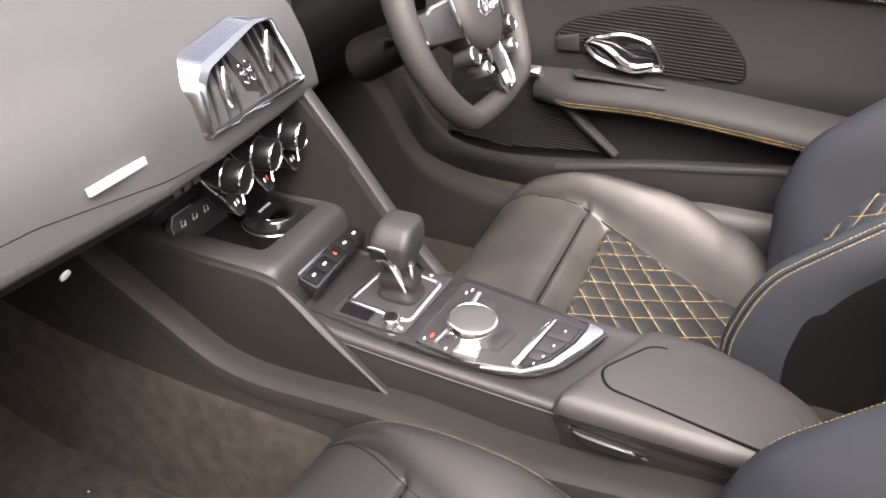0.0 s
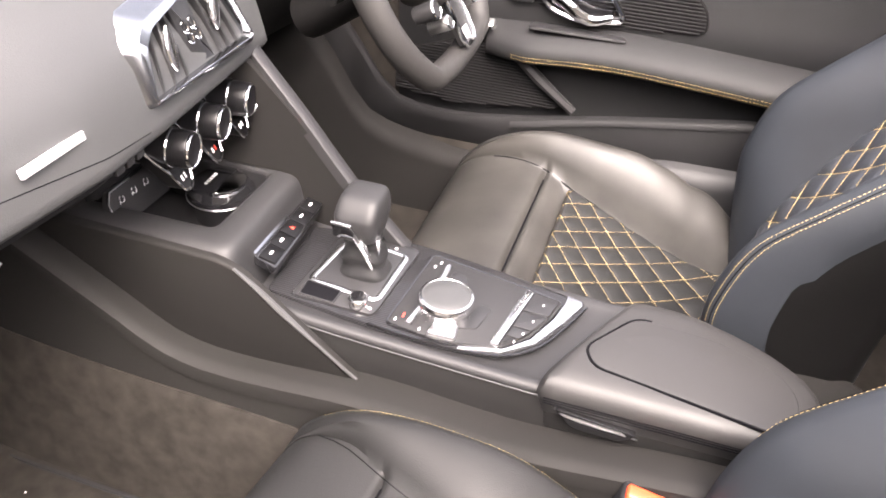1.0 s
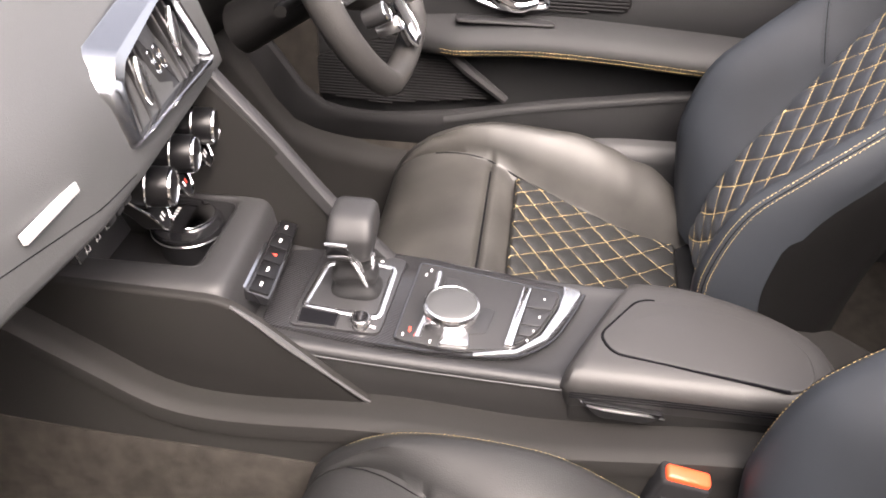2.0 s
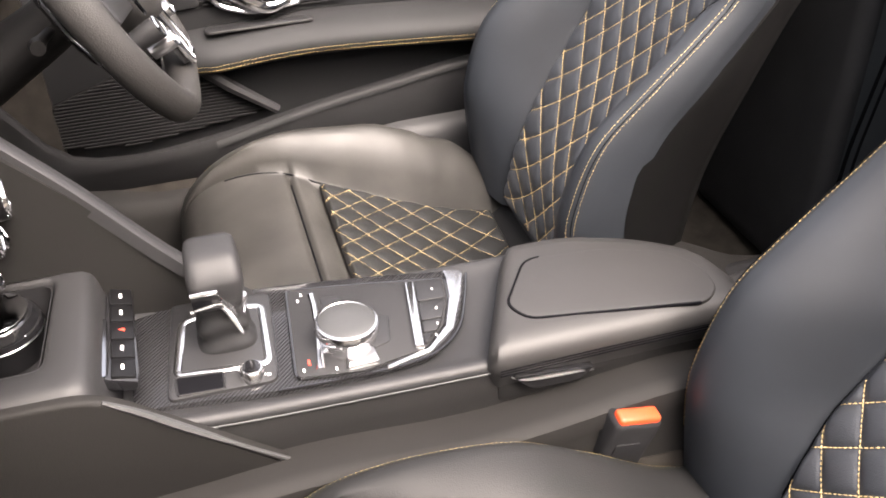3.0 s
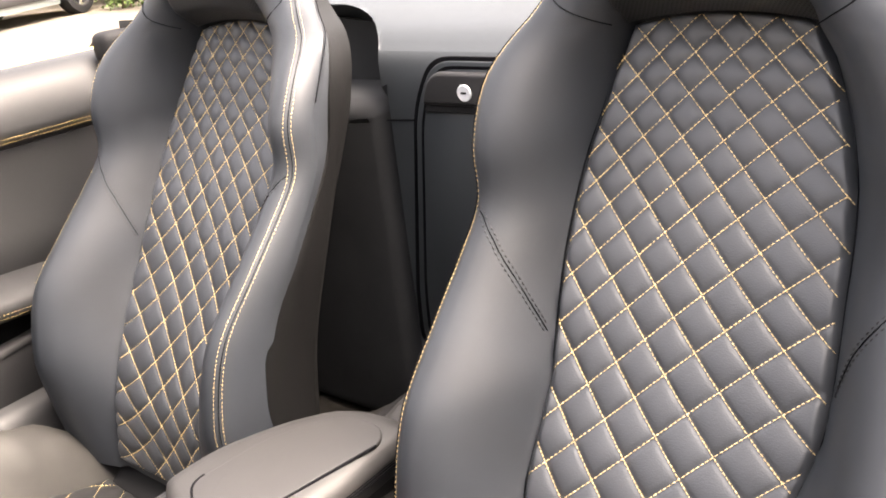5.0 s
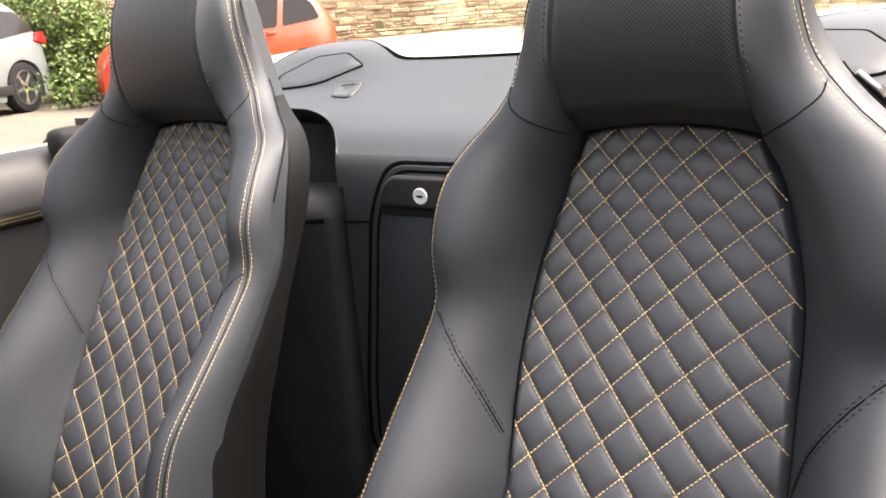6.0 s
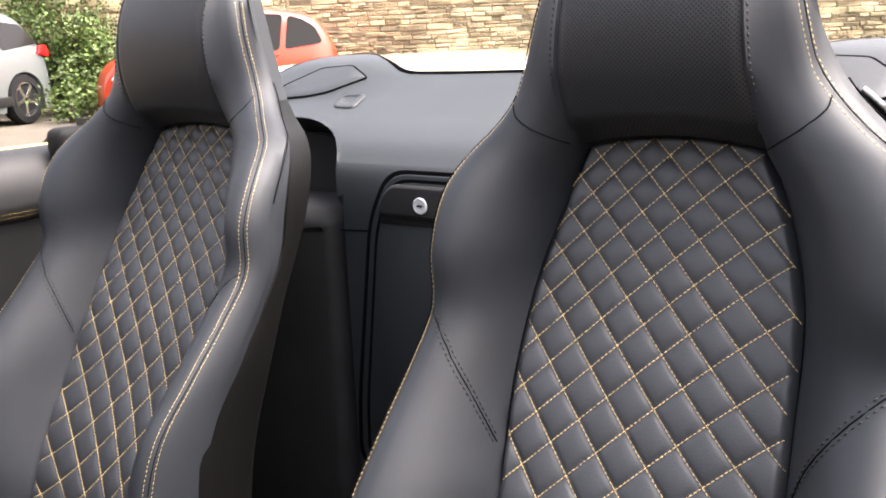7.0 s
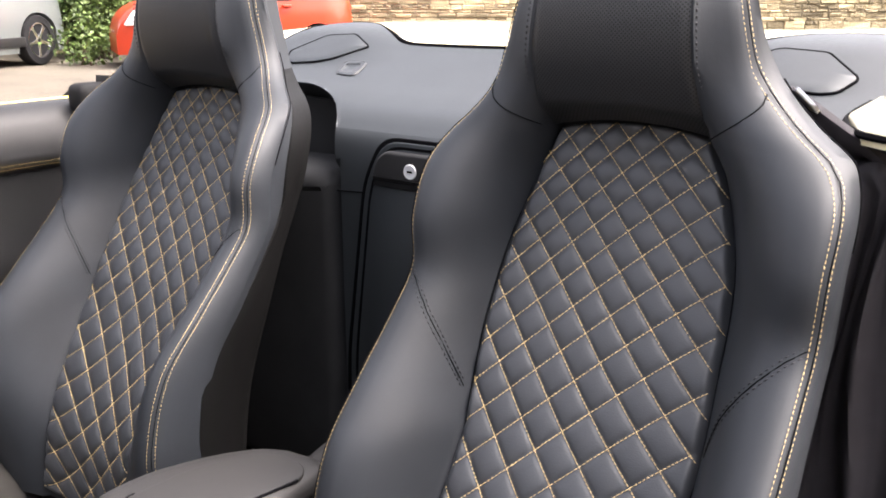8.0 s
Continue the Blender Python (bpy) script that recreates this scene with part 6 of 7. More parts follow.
for x in sorted([-0.72 + 1.44 * i / 96 for i in range(97)] + [s * (0.2065 + 0.004 * i) for s in (-1, 1) for i in range(18)]):
    ceil = recess_top(abs(x))
    if abs(x) < 0.205:
        col = [Vector((x, -0.610, z)) for z in (0.20, 0.50, 0.68, 0.72, 0.755)]
        ceil = 0.77
    else:
        col = [Vector((x, y, z)) for y, z in ((-0.74, 0.20), (-0.76, 0.50), (-0.785, ceil - 0.10), (-0.780, ceil - 0.025), (wall_y(ceil) - 0.03, ceil - 0.002))]
    z1 = max(ceil + 0.006, 0.822)
    col += [Vector((x, wall_y(z), z)) for z in [ceil + 0.006 + (z1 - ceil - 0.006) * i / 4 for i in range(5)]]
    y1 = wall_y(z1) - 0.001
    yb = min(gap_y(abs(x)), -0.66)
    for j in range(25):
        y = y1 + (min(yb, y1 - 0.01) - y1) * j / 24
        col.append(Vector((x, y, rear_z(x, y))))
    col += [Vector((x, yb - 0.003, rear_z(x, yb) - 0.012)), Vector((x, yb - 0.003, 0.20))]
    rings.append(col)
loft(bm, rings, True, True)
part("bulkhead_skin", bm, BULK, bulk, "", 50)
for s in (-1, 1):
    # leather pad let into the hump
    pad_out = rounded([(s * x, y) for x, y in ((0.350, -0.874), (0.405, -0.827), (0.44, -0.814), (0.49, -0.806), (0.512, -0.812), (0.532, -0.844), (0.478, -0.898), (0.41, -0.906))], 0.008, 4)
    cx, cy = s * 0.445, -0.855
    bm = bmesh.new()
    loft(bm, [on_rear([(cx + (x - cx) * k, cy + (y - cy) * k) for x, y in pad_out], h) for k, h in ((1.0, -0.002), (0.992, 0.0015), (0.97, 0.003), (0.6, 0.004), (0.02, 0.004))], True, True)
    hump_pad = part("hump_pad", bm, BULK, bulk, "smooth pad behind the headrest", 50)
    bm = bmesh.new()
    tube(bm, on_rear(pad_out + pad_out[:1], 0.0018), 0.0021, 6)
    part("pad_seam", bm, SEAM, hump_pad)
    # loop recess in front of it
    lo = rounded([(s * x, y) for x, y in ((0.351, -0.777), (0.302, -0.772), (0.314, -0.827), (0.368, -0.823))][::s], 0.014, 5)
    cx, cy = s * 0.334, -0.800
    bm = bmesh.new()
    loft(bm, [on_rear([(cx + (x - cx) * k, cy + (y - cy) * k) for x, y in lo], h) for k, h in ((1.05, -0.001), (1.0, 0.0018), (0.93, 0.0026), (0.72, 0.0022), (0.66, 0.0008), (0.02, 0.0008))], True, True)
    ring_ob = part("strap_loop", bm, BULK, bulk, "small moulded strap loop", 60)
    bm = bmesh.new()
    for k, r in ((1.04, 0.0011), (0.67, 0.0009)):
        ring = [(cx + (x - cx) * k, cy + (y - cy) * k) for x, y in lo]
        tube(bm, on_rear(ring + ring[:1], 0.0012), r, 5)
    part("loop_edge", bm, SHELL, ring_ob)
flap = thing("storage_flap", "black storage flap behind the seats with a bright lock", "storage flap")
XZ = plane_at((0, -0.609, 0), (-1, 0, 0), (0, 0, 1))


def flap_outline(top, w, foot):
    return rounded([(-w, top), (w, top), (w + 0.040, top - 0.075), (0.165, 0.60), (0.188, 0.44), (0.192, foot), (-0.192, foot), (-0.188, 0.44), (-0.165, 0.60), (-w - 0.040, top - 0.075)], 0.035, 5)


bm = bmesh.new()
slab(bm, flap_outline(0.820, 0.104, 0.335), 0.0030, 0.001, 2, XZ)
part("outer_gap", bm, SEAM, flap)
bm = bmesh.new()
slab(bm, [(x * 0.945, 0.578 + (z - 0.578) * 0.975) for x, z in flap_outline(0.820, 0.104, 0.335)], 0.0060, 0.002, 3, XZ)
part("flap_rim", bm, BULK, flap, "", 50)
bm = bmesh.new()
slab(bm, [(x * 0.885, 0.575 + (z - 0.575) * 0.950) for x, z in flap_outline(0.820, 0.104, 0.335)], 0.0064, 0.0002, 1, XZ)
part("inner_gap", bm, SEAM, flap)
bm = bmesh.new()
slab(bm, [(x * 0.850, 0.573 + (z - 0.573) * 0.93) for x, z in flap_outline(0.820, 0.104, 0.335)], 0.0072, 0.0003, 2, XZ)
part("flap_panel", bm, BULK, flap, "dark smooth flap", 50)
bm = bmesh.new()
slab(bm, rounded([(-0.088, 0.800), (0.088, 0.800), (0.106, 0.785), (0.118, 0.752), (-0.118, 0.752), (-0.106, 0.785)], 0.010, 4), 0.017, 0.006, 4, XZ)
grip = part("flap_handle", bm, TRIM, flap, "wide pull handle", 50)
bm = bmesh.new()
slab(bm, rounded([(-0.112, 0.753), (0.112, 0.753), (0.116, 0.742), (-0.116, 0.742)], 0.003), 0.0115, 0.001, 1, XZ)
part("handle_shadow_gap", bm, RUBBER, flap)
bm = bmesh.new()
disc_ring(bm, XZ @ Matrix.Translation((-0.036, 0.773, 0.0165)), [(0.0120, 0), (0.0120, 0.002), (0.0105, 0.003), (0.0085, 0.0022), (0, 0.0022)], 24)
lock = part("lock", bm, LAMP_CLEAR, grip, "round bright lock")
bm = bmesh.new()
box(bm, XZ @ Vector((-0.036, 0.773, 0.0192)), (0.009, 0.002, 0.0028))
part("key_slot", bm, RUBBER, lock)
for s in (-1, 1):
    bm = bmesh.new()
    tube(bm, [(s * 0.142, -0.6095, 0.724), (s * 0.17, -0.6095, 0.7225), (s * 0.203, -0.6095, 0.7205)], 0.0014, 5)
    part("cross_seam", bm, SEAM, bulk)

for s in (-1, 1):
    bm = bmesh.new()
    rings = []
    for x in [0.212 + 0.006 * i for i in range(12)] + [0.30, 0.45, 0.66]:
        ceil = recess_top(x)
        rings.append([Vector((s * x, y, z)) for y, z in ((-0.725, 0.20), (-0.747, 0.50), (-0.770, ceil - 0.10), (-0.765, ceil - 0.022), (-0.773, ceil - 0.021), (-0.778, ceil - 0.10), (-0.755, 0.50), (-0.735, 0.20))])
    loft(bm, rings, True, True)
    part("recess_lining", bm, LINING, bulk, "matt charcoal lining", 60)
    bm = bmesh.new()
    slab(bm, [(-s * x, z) for x, z in rounded([(0.214, 0.15), (0.210, 0.735), (0.235, 0.748), (0.60, 0.740), (0.60, 0.15)], 0.075, 6)], 0.150, 0.030, 5, plane_at((0, -0.757, 0), (-1, 0, 0), (0, 0, 1)))
    part("side_pad", bm, LINING, bulk, "matt charcoal padded panel", 60)

deck = thing("rear_deck", "yellow glossy rear deck behind the seats, paled for sky glare", "rear deck")
bm = bmesh.new()
rings = []
for x in [-0.95 + 1.9 * i / 96 for i in range(97)]:
    y0 = min(gap_y(abs(x)), -0.66) - 0.006
    col = [Vector((x, y0, 0.3)), Vector((x, y0, rear_z(x, y0) - 0.004))]
    for j in range(25):
        y = y0 - 0.004 + (-2.1 - y0) * (j / 24) ** 1.4
        col.append(Vector((x, y, rear_z(x, y) + 0.002 - 0.022 * hump_across(abs(x)) * min(1.0, max(0.0, (y + 1.5) / 0.4)))))
    col.append(Vector((x, -2.12, 0.3)))
    rings.append(col)
loft(bm, rings, True, True)
part("deck_panel", bm, GLARE_PAINT, deck, "yellow glossy panel, sky reflection in its colour", 40)
bm = bmesh.new()
for s in (-1, 1):
    tube(bm, on_rear([(s * x, gap_y(x) - 0.003) for x in [0.27 + 0.38 * i / 60 for i in range(61)]], -0.001), [0.0055 - 0.0035 * min(1, max(0, (i - 6) / 14)) for i in range(61)], 6)
tube(bm, on_rear([(-0.28 + 0.56 * i / 30, -0.913) for i in range(31)], 0.001), 0.0034, 6)
part("deck_gap", bm, SEAM, deck)

# door pillar trims and hood cloth
belt = thing("belt_guide", "black belt guide on the pillar beside the driver's seat", "belt guide")
bm = bmesh.new()
box(bm, (0.70, -0.50, 0.852), (0.05, 0.08, 0.055), 0.016, 3)
part("guide_body", bm, RUBBER, belt)
bm = bmesh.new()
tube(bm, curve_points([(0.70, -0.51, 0.87), (0.67, -0.55, 0.86), (0.66, -0.57, 0.7), (0.66, -0.56, 0.4)], 20), 0.022, 8, ((0, 1, 0.01), 0.12))
part("belt_web", bm, FABRIC, belt)
side = thing("side_trim", "black trim panels beside the seats", "side trim", kind="structure")
for s in (-1, 1):
    bm = bmesh.new()
    rings = []
    for y in (-0.53, -0.60, -0.75, -0.92):
        rings.append([Vector((s * x, y, z)) for x, z in ((0.70, 0.25), (0.70, 0.70), (0.71, 0.82), (0.74, 0.865), (0.80, 0.87), (0.92, 0.80), (0.95, 0.5), (0.95, 0.25))])
    loft(bm, rings, True, True)
    part("quarter_panel", bm, TRIM if s > 0 else BELT_CLOTH, side, "", 40)
# same paled paint, with sky glare as part of its colour
bm = bmesh.new()
slab(bm, rounded([(-0.565, -0.62), (-0.600, -0.505), (-0.640, -0.472), (-0.80, -0.472), (-0.80, -0.93), (-0.556, -0.93)], 0.02, 4), 0.018, 0.008, 4, pose(0, 0, 0.888))
top_panel = part("quarter_top", bm, GLARE_PAINT, side, "glossy painted panel, sky glare in its colour", 45)
bm = bmesh.new()
tube(bm, curve_points([(-0.556, -0.93, 0.898), (-0.566, -0.62, 0.898), (-0.601, -0.506, 0.898), (-0.641, -0.472, 0.898)], 24), 0.004, 6)
part("panel_seal", bm, SEAM, top_panel, "black rubber seal")
cloth = thing("hood_cloth", "black folded hood cloth hanging beside the passenger seat", "hood cloth")
hem_x = (-0.530, -0.545, -0.584, -0.604, -0.628, -0.665, -0.72)
hem_z = smooth_rows(hem_x[::-1], (0.80, 0.845, 0.872, 0.890, 0.903, 0.928, 0.936))
fold_z = smooth_rows((-0.72, -0.665, -0.640, -0.616, -0.598, -0.575, -0.53), (0.79, 0.835, 0.866, 0.868, 0.857, 0.852, 0.86))
bm = bmesh.new()
rings = []
for k in range(50):
    x = -0.53 - 0.19 * k / 49
    zh, zf = hem_z(x), min(fold_z(x), hem_z(x) - 0.004)
    row = [Vector((x, -0.535, zh - 0.002)), Vector((x, -0.512, zh + 0.006)), Vector((x, -0.503, zh + 0.001)), Vector((x, -0.506, zh - 0.010)), Vector((x, -0.530, zf + 0.3 * (zh - zf))), Vector((x, -0.520, zf + 0.002)), Vector((x, -0.500, zf + 0.004)), Vector((x, -0.488, zf - 0.006))]
    for j in range(1, 30):
        f = j / 29
        wave = 0.016 * math.sin(k * 0.45 + 1.2 * math.sin(3 * f)) * min(1, 3 * f) + 0.006 * math.sin(k * 1.1 + 5 * f)
        row.append(Vector((x + 0.01 * math.sin(7 * f + k * 0.2), -0.488 + wave, zf - 0.006 - 0.52 * f)))
    rings.append(row)
loft(bm, rings, False)
bmesh.ops.solidify(bm, geom=bm.faces[:], thickness=0.003)
part("cloth", bm, BELT_CLOTH, cloth, "", 70)
bm = bmesh.new()
slab(bm, rounded([(-0.010, -0.007), (0.016, -0.006), (0.026, 0.0), (0.016, 0.006), (-0.010, 0.007)], 0.004), 0.005, 0.0025, 3, plane_at((-0.546, -0.500, 0.934), (-0.72, 0.05, -0.62), (-0.3, 0.85, 0.42)))
part("hood_catch", bm, SATIN, cloth, "bright metal catch")

passenger_belt = thing("seat_belt", "black seat belt with a metal tongue hanging beside the passenger seat", "seat belt")
bm = bmesh.new()
tube(bm, curve_points([(-0.632, -0.585, 0.86), (-0.628, -0.600, 0.74), (-0.622, -0.612, 0.60), (-0.618, -0.620, 0.50), (-0.612, -0.600, 0.38), (-0.600, -0.560, 0.26)], 26), 0.022, 10, ((0.35, 1, 0.01), 0.10))
part("belt_web", bm, BELT_CLOTH, passenger_belt, "woven dark webbing")
bm = bmesh.new()
slab(bm, rounded([(-0.024, -0.010), (0.024, -0.010), (0.028, 0.016), (0.012, 0.024), (-0.028, 0.018)], 0.006), 0.010, 0.004, 3, plane_at((-0.620, -0.598, 0.505), (1, -0.35, 0), (0.1, 0.15, 1)))
part("tongue_grip", bm, RUBBER, passenger_belt, "black plastic grip")
bm = bmesh.new()
slab(bm, rounded([(-0.012, 0.018), (0.012, 0.018), (0.010, 0.046), (-0.010, 0.046)], 0.004), 0.003, 0.001, 2, plane_at((-0.622, -0.594, 0.500), (1, -0.35, 0), (-0.5, 0.25, 1)))
part("tongue", bm, SATIN, passenger_belt, "bright metal tongue")

# lower car body outside the cabin, and the scuttle in front of the dashboard
shell = thing("sports_car", "yellow painted body of an open two-seat sports car", "sports car")
bm = bmesh.new()
rings = []
for y, wd, zt in ((1.30, 0.92, 0.90), (1.7, 0.92, 0.86), (2.3, 0.90, 0.76), (2.75, 0.78, 0.62), (2.9, 0.6, 0.5)):
    rings.append([Vector((x * wd, y, z)) for x, z in ((-1, 0.3), (-1, zt - 0.12), (-0.8, zt - 0.02), (-0.4, zt), (0, zt + 0.005), (0.4, zt), (0.8, zt - 0.02), (1, zt - 0.12), (1, 0.3))])
loft(bm, rings, True, True)
part("bonnet", bm, YELLOW, shell, "yellow bonnet", 40)
for s in (-1, 1):
    bm = bmesh.new()
    box(bm, (s * 0.80, 0.05, 0.20), (0.22, 1.3, 0.16), 0.03)
    part("sill", bm, SHELL, shell)
    for y in (1.75, -1.0 - 0.15):
        bm = bmesh.new()
        disc_ring(bm, plane_at((s * 0.86, y, 0.34), (0, 1, 0), (0, 0, 1)) @ Matrix.Translation((0, 0, -0.12)), [(0.24, 0), (0.33, 0.02), (0.345, 0.06), (0.345, 0.20), (0.33, 0.24), (0.24, 0.25), (0.22, 0.2), (0, 0.2)], 32)
        part("wheel", bm, RUBBER, shell)
bm = bmesh.new()
rings = []
for i in range(21):
    x = -0.66 + 1.32 * i / 20
    b = 0.12 * (x / 0.66) ** 2
    rings.append([Vector((x, 1.12 - b, 0.886)), Vector((x * 0.92, 0.62 - b, 1.20)), Vector((x * 0.92, 0.615 - b, 1.196)), Vector((x, 1.114 - b, 0.882))])
loft(bm, rings, True, True)
GLASS = bpy.data.materials.new("windscreen glass")
GLASS.use_nodes = True
gb = GLASS.node_tree.nodes["Principled BSDF"]
gb.inputs["Transmission Weight"].default_value, gb.inputs["Roughness"].default_value, gb.inputs["IOR"].default_value = 1.0, 0.0, 1.45
pane = part("windscreen", bm, GLASS, shell, "clear windscreen")
pane.visible_shadow = False

# ---------------------------------------------------------------- ground and surroundings
bm = bmesh.new()
rings = []
for j in range(41):
    v = (j / 20 - 1)
    rings.append([Vector((math.copysign(abs(u) ** 3 * 900, u), math.copysign(abs(v) ** 3 * 900, v), 0)) for u in [i / 20 - 1 for i in range(41)]])
loft(bm, rings, False)
tagged(part("ground", bm, TARMAC), "pale dusty tarmac of a yard", "ground", kind="structure")

# rubble stone wall
WALL_O, WALL_D = Vector((15.0, -8.2, 0)), Vector((-0.80, -0.60, 0)).normalized()
WALL_N = Vector((WALL_D.y, -WALL_D.x, 0))
if WALL_N.dot(Vector((0, 0, 0)) - WALL_O) < 0:
    WALL_N = -WALL_N
wall = thing("stone_wall", "old coursed sandstone wall at the edge of the yard", "stone wall", kind="structure")


def wall_at(s, z, d):
    return WALL_O + WALL_D * s + WALL_N * d + Vector((0, 0, z))


bm = bmesh.new()
loft(bm, [[wall_at(s, z, d) for z, d in ((0, 0), (2.8, 0), (2.8, -0.45), (0, -0.45))] for s in (-8, 5, 28)], True, True)
part("wall_core", bm, MORTAR, wall, "recessed grey mortar")
random.seed(4)
stones = []
z = 0.0
while z < 2.7:
    hgt = random.choice((0.045, 0.06, 0.07, 0.085, 0.10, 0.13))
    s = -8 + random.random() * 0.3
    while s < 28:
        ln = min(0.5, hgt * random.uniform(1.2, 5.5))
        if hgt > 0.08 and random.random() < 0.35:
            cut = hgt * random.uniform(0.35, 0.6)
            stones.append((s, z, ln, cut - 0.005))
            stones.append((s, z + cut + 0.005, ln * random.uniform(0.4, 0.7), hgt - cut - 0.005))
            stones.append((s + ln * 0.72, z + cut + 0.005, ln * 0.28, hgt - cut - 0.005))
        else:
            stones.append((s, z, ln, hgt + random.uniform(-0.006, 0.006)))
        s += ln + 0.012
    z += hgt + 0.010


def stone_verts(s, z, ln, hgt):
    j = [random.uniform(-0.012, 0.012) for _ in range(12)]
    d = random.uniform(0.008, 0.045)
    base = [(s, z), (s + ln, z), (s + ln, z + hgt), (s, z + hgt)]
    back_ring = [wall_at(a, b, -0.02) for a, b in base]
    f1 = [(s + 0.002 + abs(j[0]) * 0.3, z + abs(j[1]) * 0.4), (s + ln - abs(j[2]) * 0.3, z + abs(j[3]) * 0.4), (s + ln - abs(j[4]) * 0.3, z + hgt - abs(j[5]) * 0.4), (s + abs(j[6]) * 0.3, z + hgt - abs(j[7]) * 0.4)]
    mid_ring = [wall_at(a, b, d * 0.7) for a, b in f1]
    front_ring = [wall_at(a + (0.014 if k in (0, 3) else -0.014), b + (0.012 if k < 2 else -0.012), d + j[8 + k]) for k, (a, b) in enumerate(f1)]
    return back_ring + mid_ring + front_ring


STONE_FACES = [(k, (k + 1) % 4, 4 + (k + 1) % 4, 4 + k) for k in range(4)] + [(4 + k, 4 + (k + 1) % 4, 8 + (k + 1) % 4, 8 + k) for k in range(4)] + [(8, 9, 10, 11)]
near = [st for st in stones if 0.6 < st[1] < 2.0 and 5.0 < st[0] < 12.5][:300]
near_set = set(near)
rest_v, rest_f = [], []
for st in stones:
    if st in near_set:
        continue
    o = len(rest_v)
    rest_v += stone_verts(*st)
    rest_f += [tuple(o + k for k in f) for f in STONE_FACES]
tagged(raw("stonework", rest_v, rest_f, STONE, wall), kind="stuff")
for st in near:
    raw("stone", stone_verts(*st), STONE_FACES, STONE, wall)


# unseen plain walls, added to close the yard and cut low sky light
yard = thing("yard_walls", "unseen plain rendered walls added round the yard to block low sky", "yard wall", kind="structure")
corner = wall_at(-8, 0, 0)
tail_end = wall_at(28, 0, 0)
for a, b, h in (((corner.x, corner.y), (19.0, 13.0), 5.5), ((19.0, 13.0), (-9.5, 13.0), 6.0), ((-9.5, 13.0), (-9.5, -16.0), 6.0), ((-9.5, -16.0), (tail_end.x, tail_end.y), 2.8)):
    along = (Vector(b) - Vector(a)).normalized()
    out = Vector((-along.y, along.x))
    if out.dot(Vector(a)) < 0:
        out = -out
    bm = bmesh.new()
    loft(bm, [[Vector((p[0] + out.x * d, p[1] + out.y * d, z)) for d, z in ((0, 0), (0, h), (0.4, h), (0.4, 0))] for p in (a, b)], True, True)
    part("yard_wall", bm, RENDER, yard)


def car_wheel(parent, m, r):
    bm = bmesh.new()
    disc_ring(bm, m, [(r * 0.68, -0.10), (r * 0.95, -0.10), (r, -0.07), (r, 0.06), (r * 0.95, 0.095), (r * 0.70, 0.10), (r * 0.67, 0.07)], 36)
    w = part("wheel", bm, RUBBER, parent, "black tyre on an alloy rim")
    bm = bmesh.new()
    disc_ring(bm, m, [(r * 0.69, 0.06), (r * 0.69, 0.085), (r * 0.64, 0.088), (r * 0.62, 0.03)], 36)
    part("rim", bm, KNOB_METAL, w, "silver alloy rim")
    for k in range(5):
        bm = bmesh.new()
        a = 2 * math.pi * k / 5 + 0.3
        d = Vector((math.cos(a), math.sin(a), 0))
        q = Vector((-math.sin(a), math.cos(a), 0))
        loft(bm, [[m @ (d * rr * r + q * e * r + Vector((0, 0, h))) for e, h in ((-wd, 0.045), (-wd * 0.6, 0.075), (wd * 0.6, 0.075), (wd, 0.045))] for rr, wd in ((0.08, 0.12), (0.4, 0.085), (0.66, 0.12))], True, True)
        part("spoke", bm, KNOB_METAL, w)
    return w


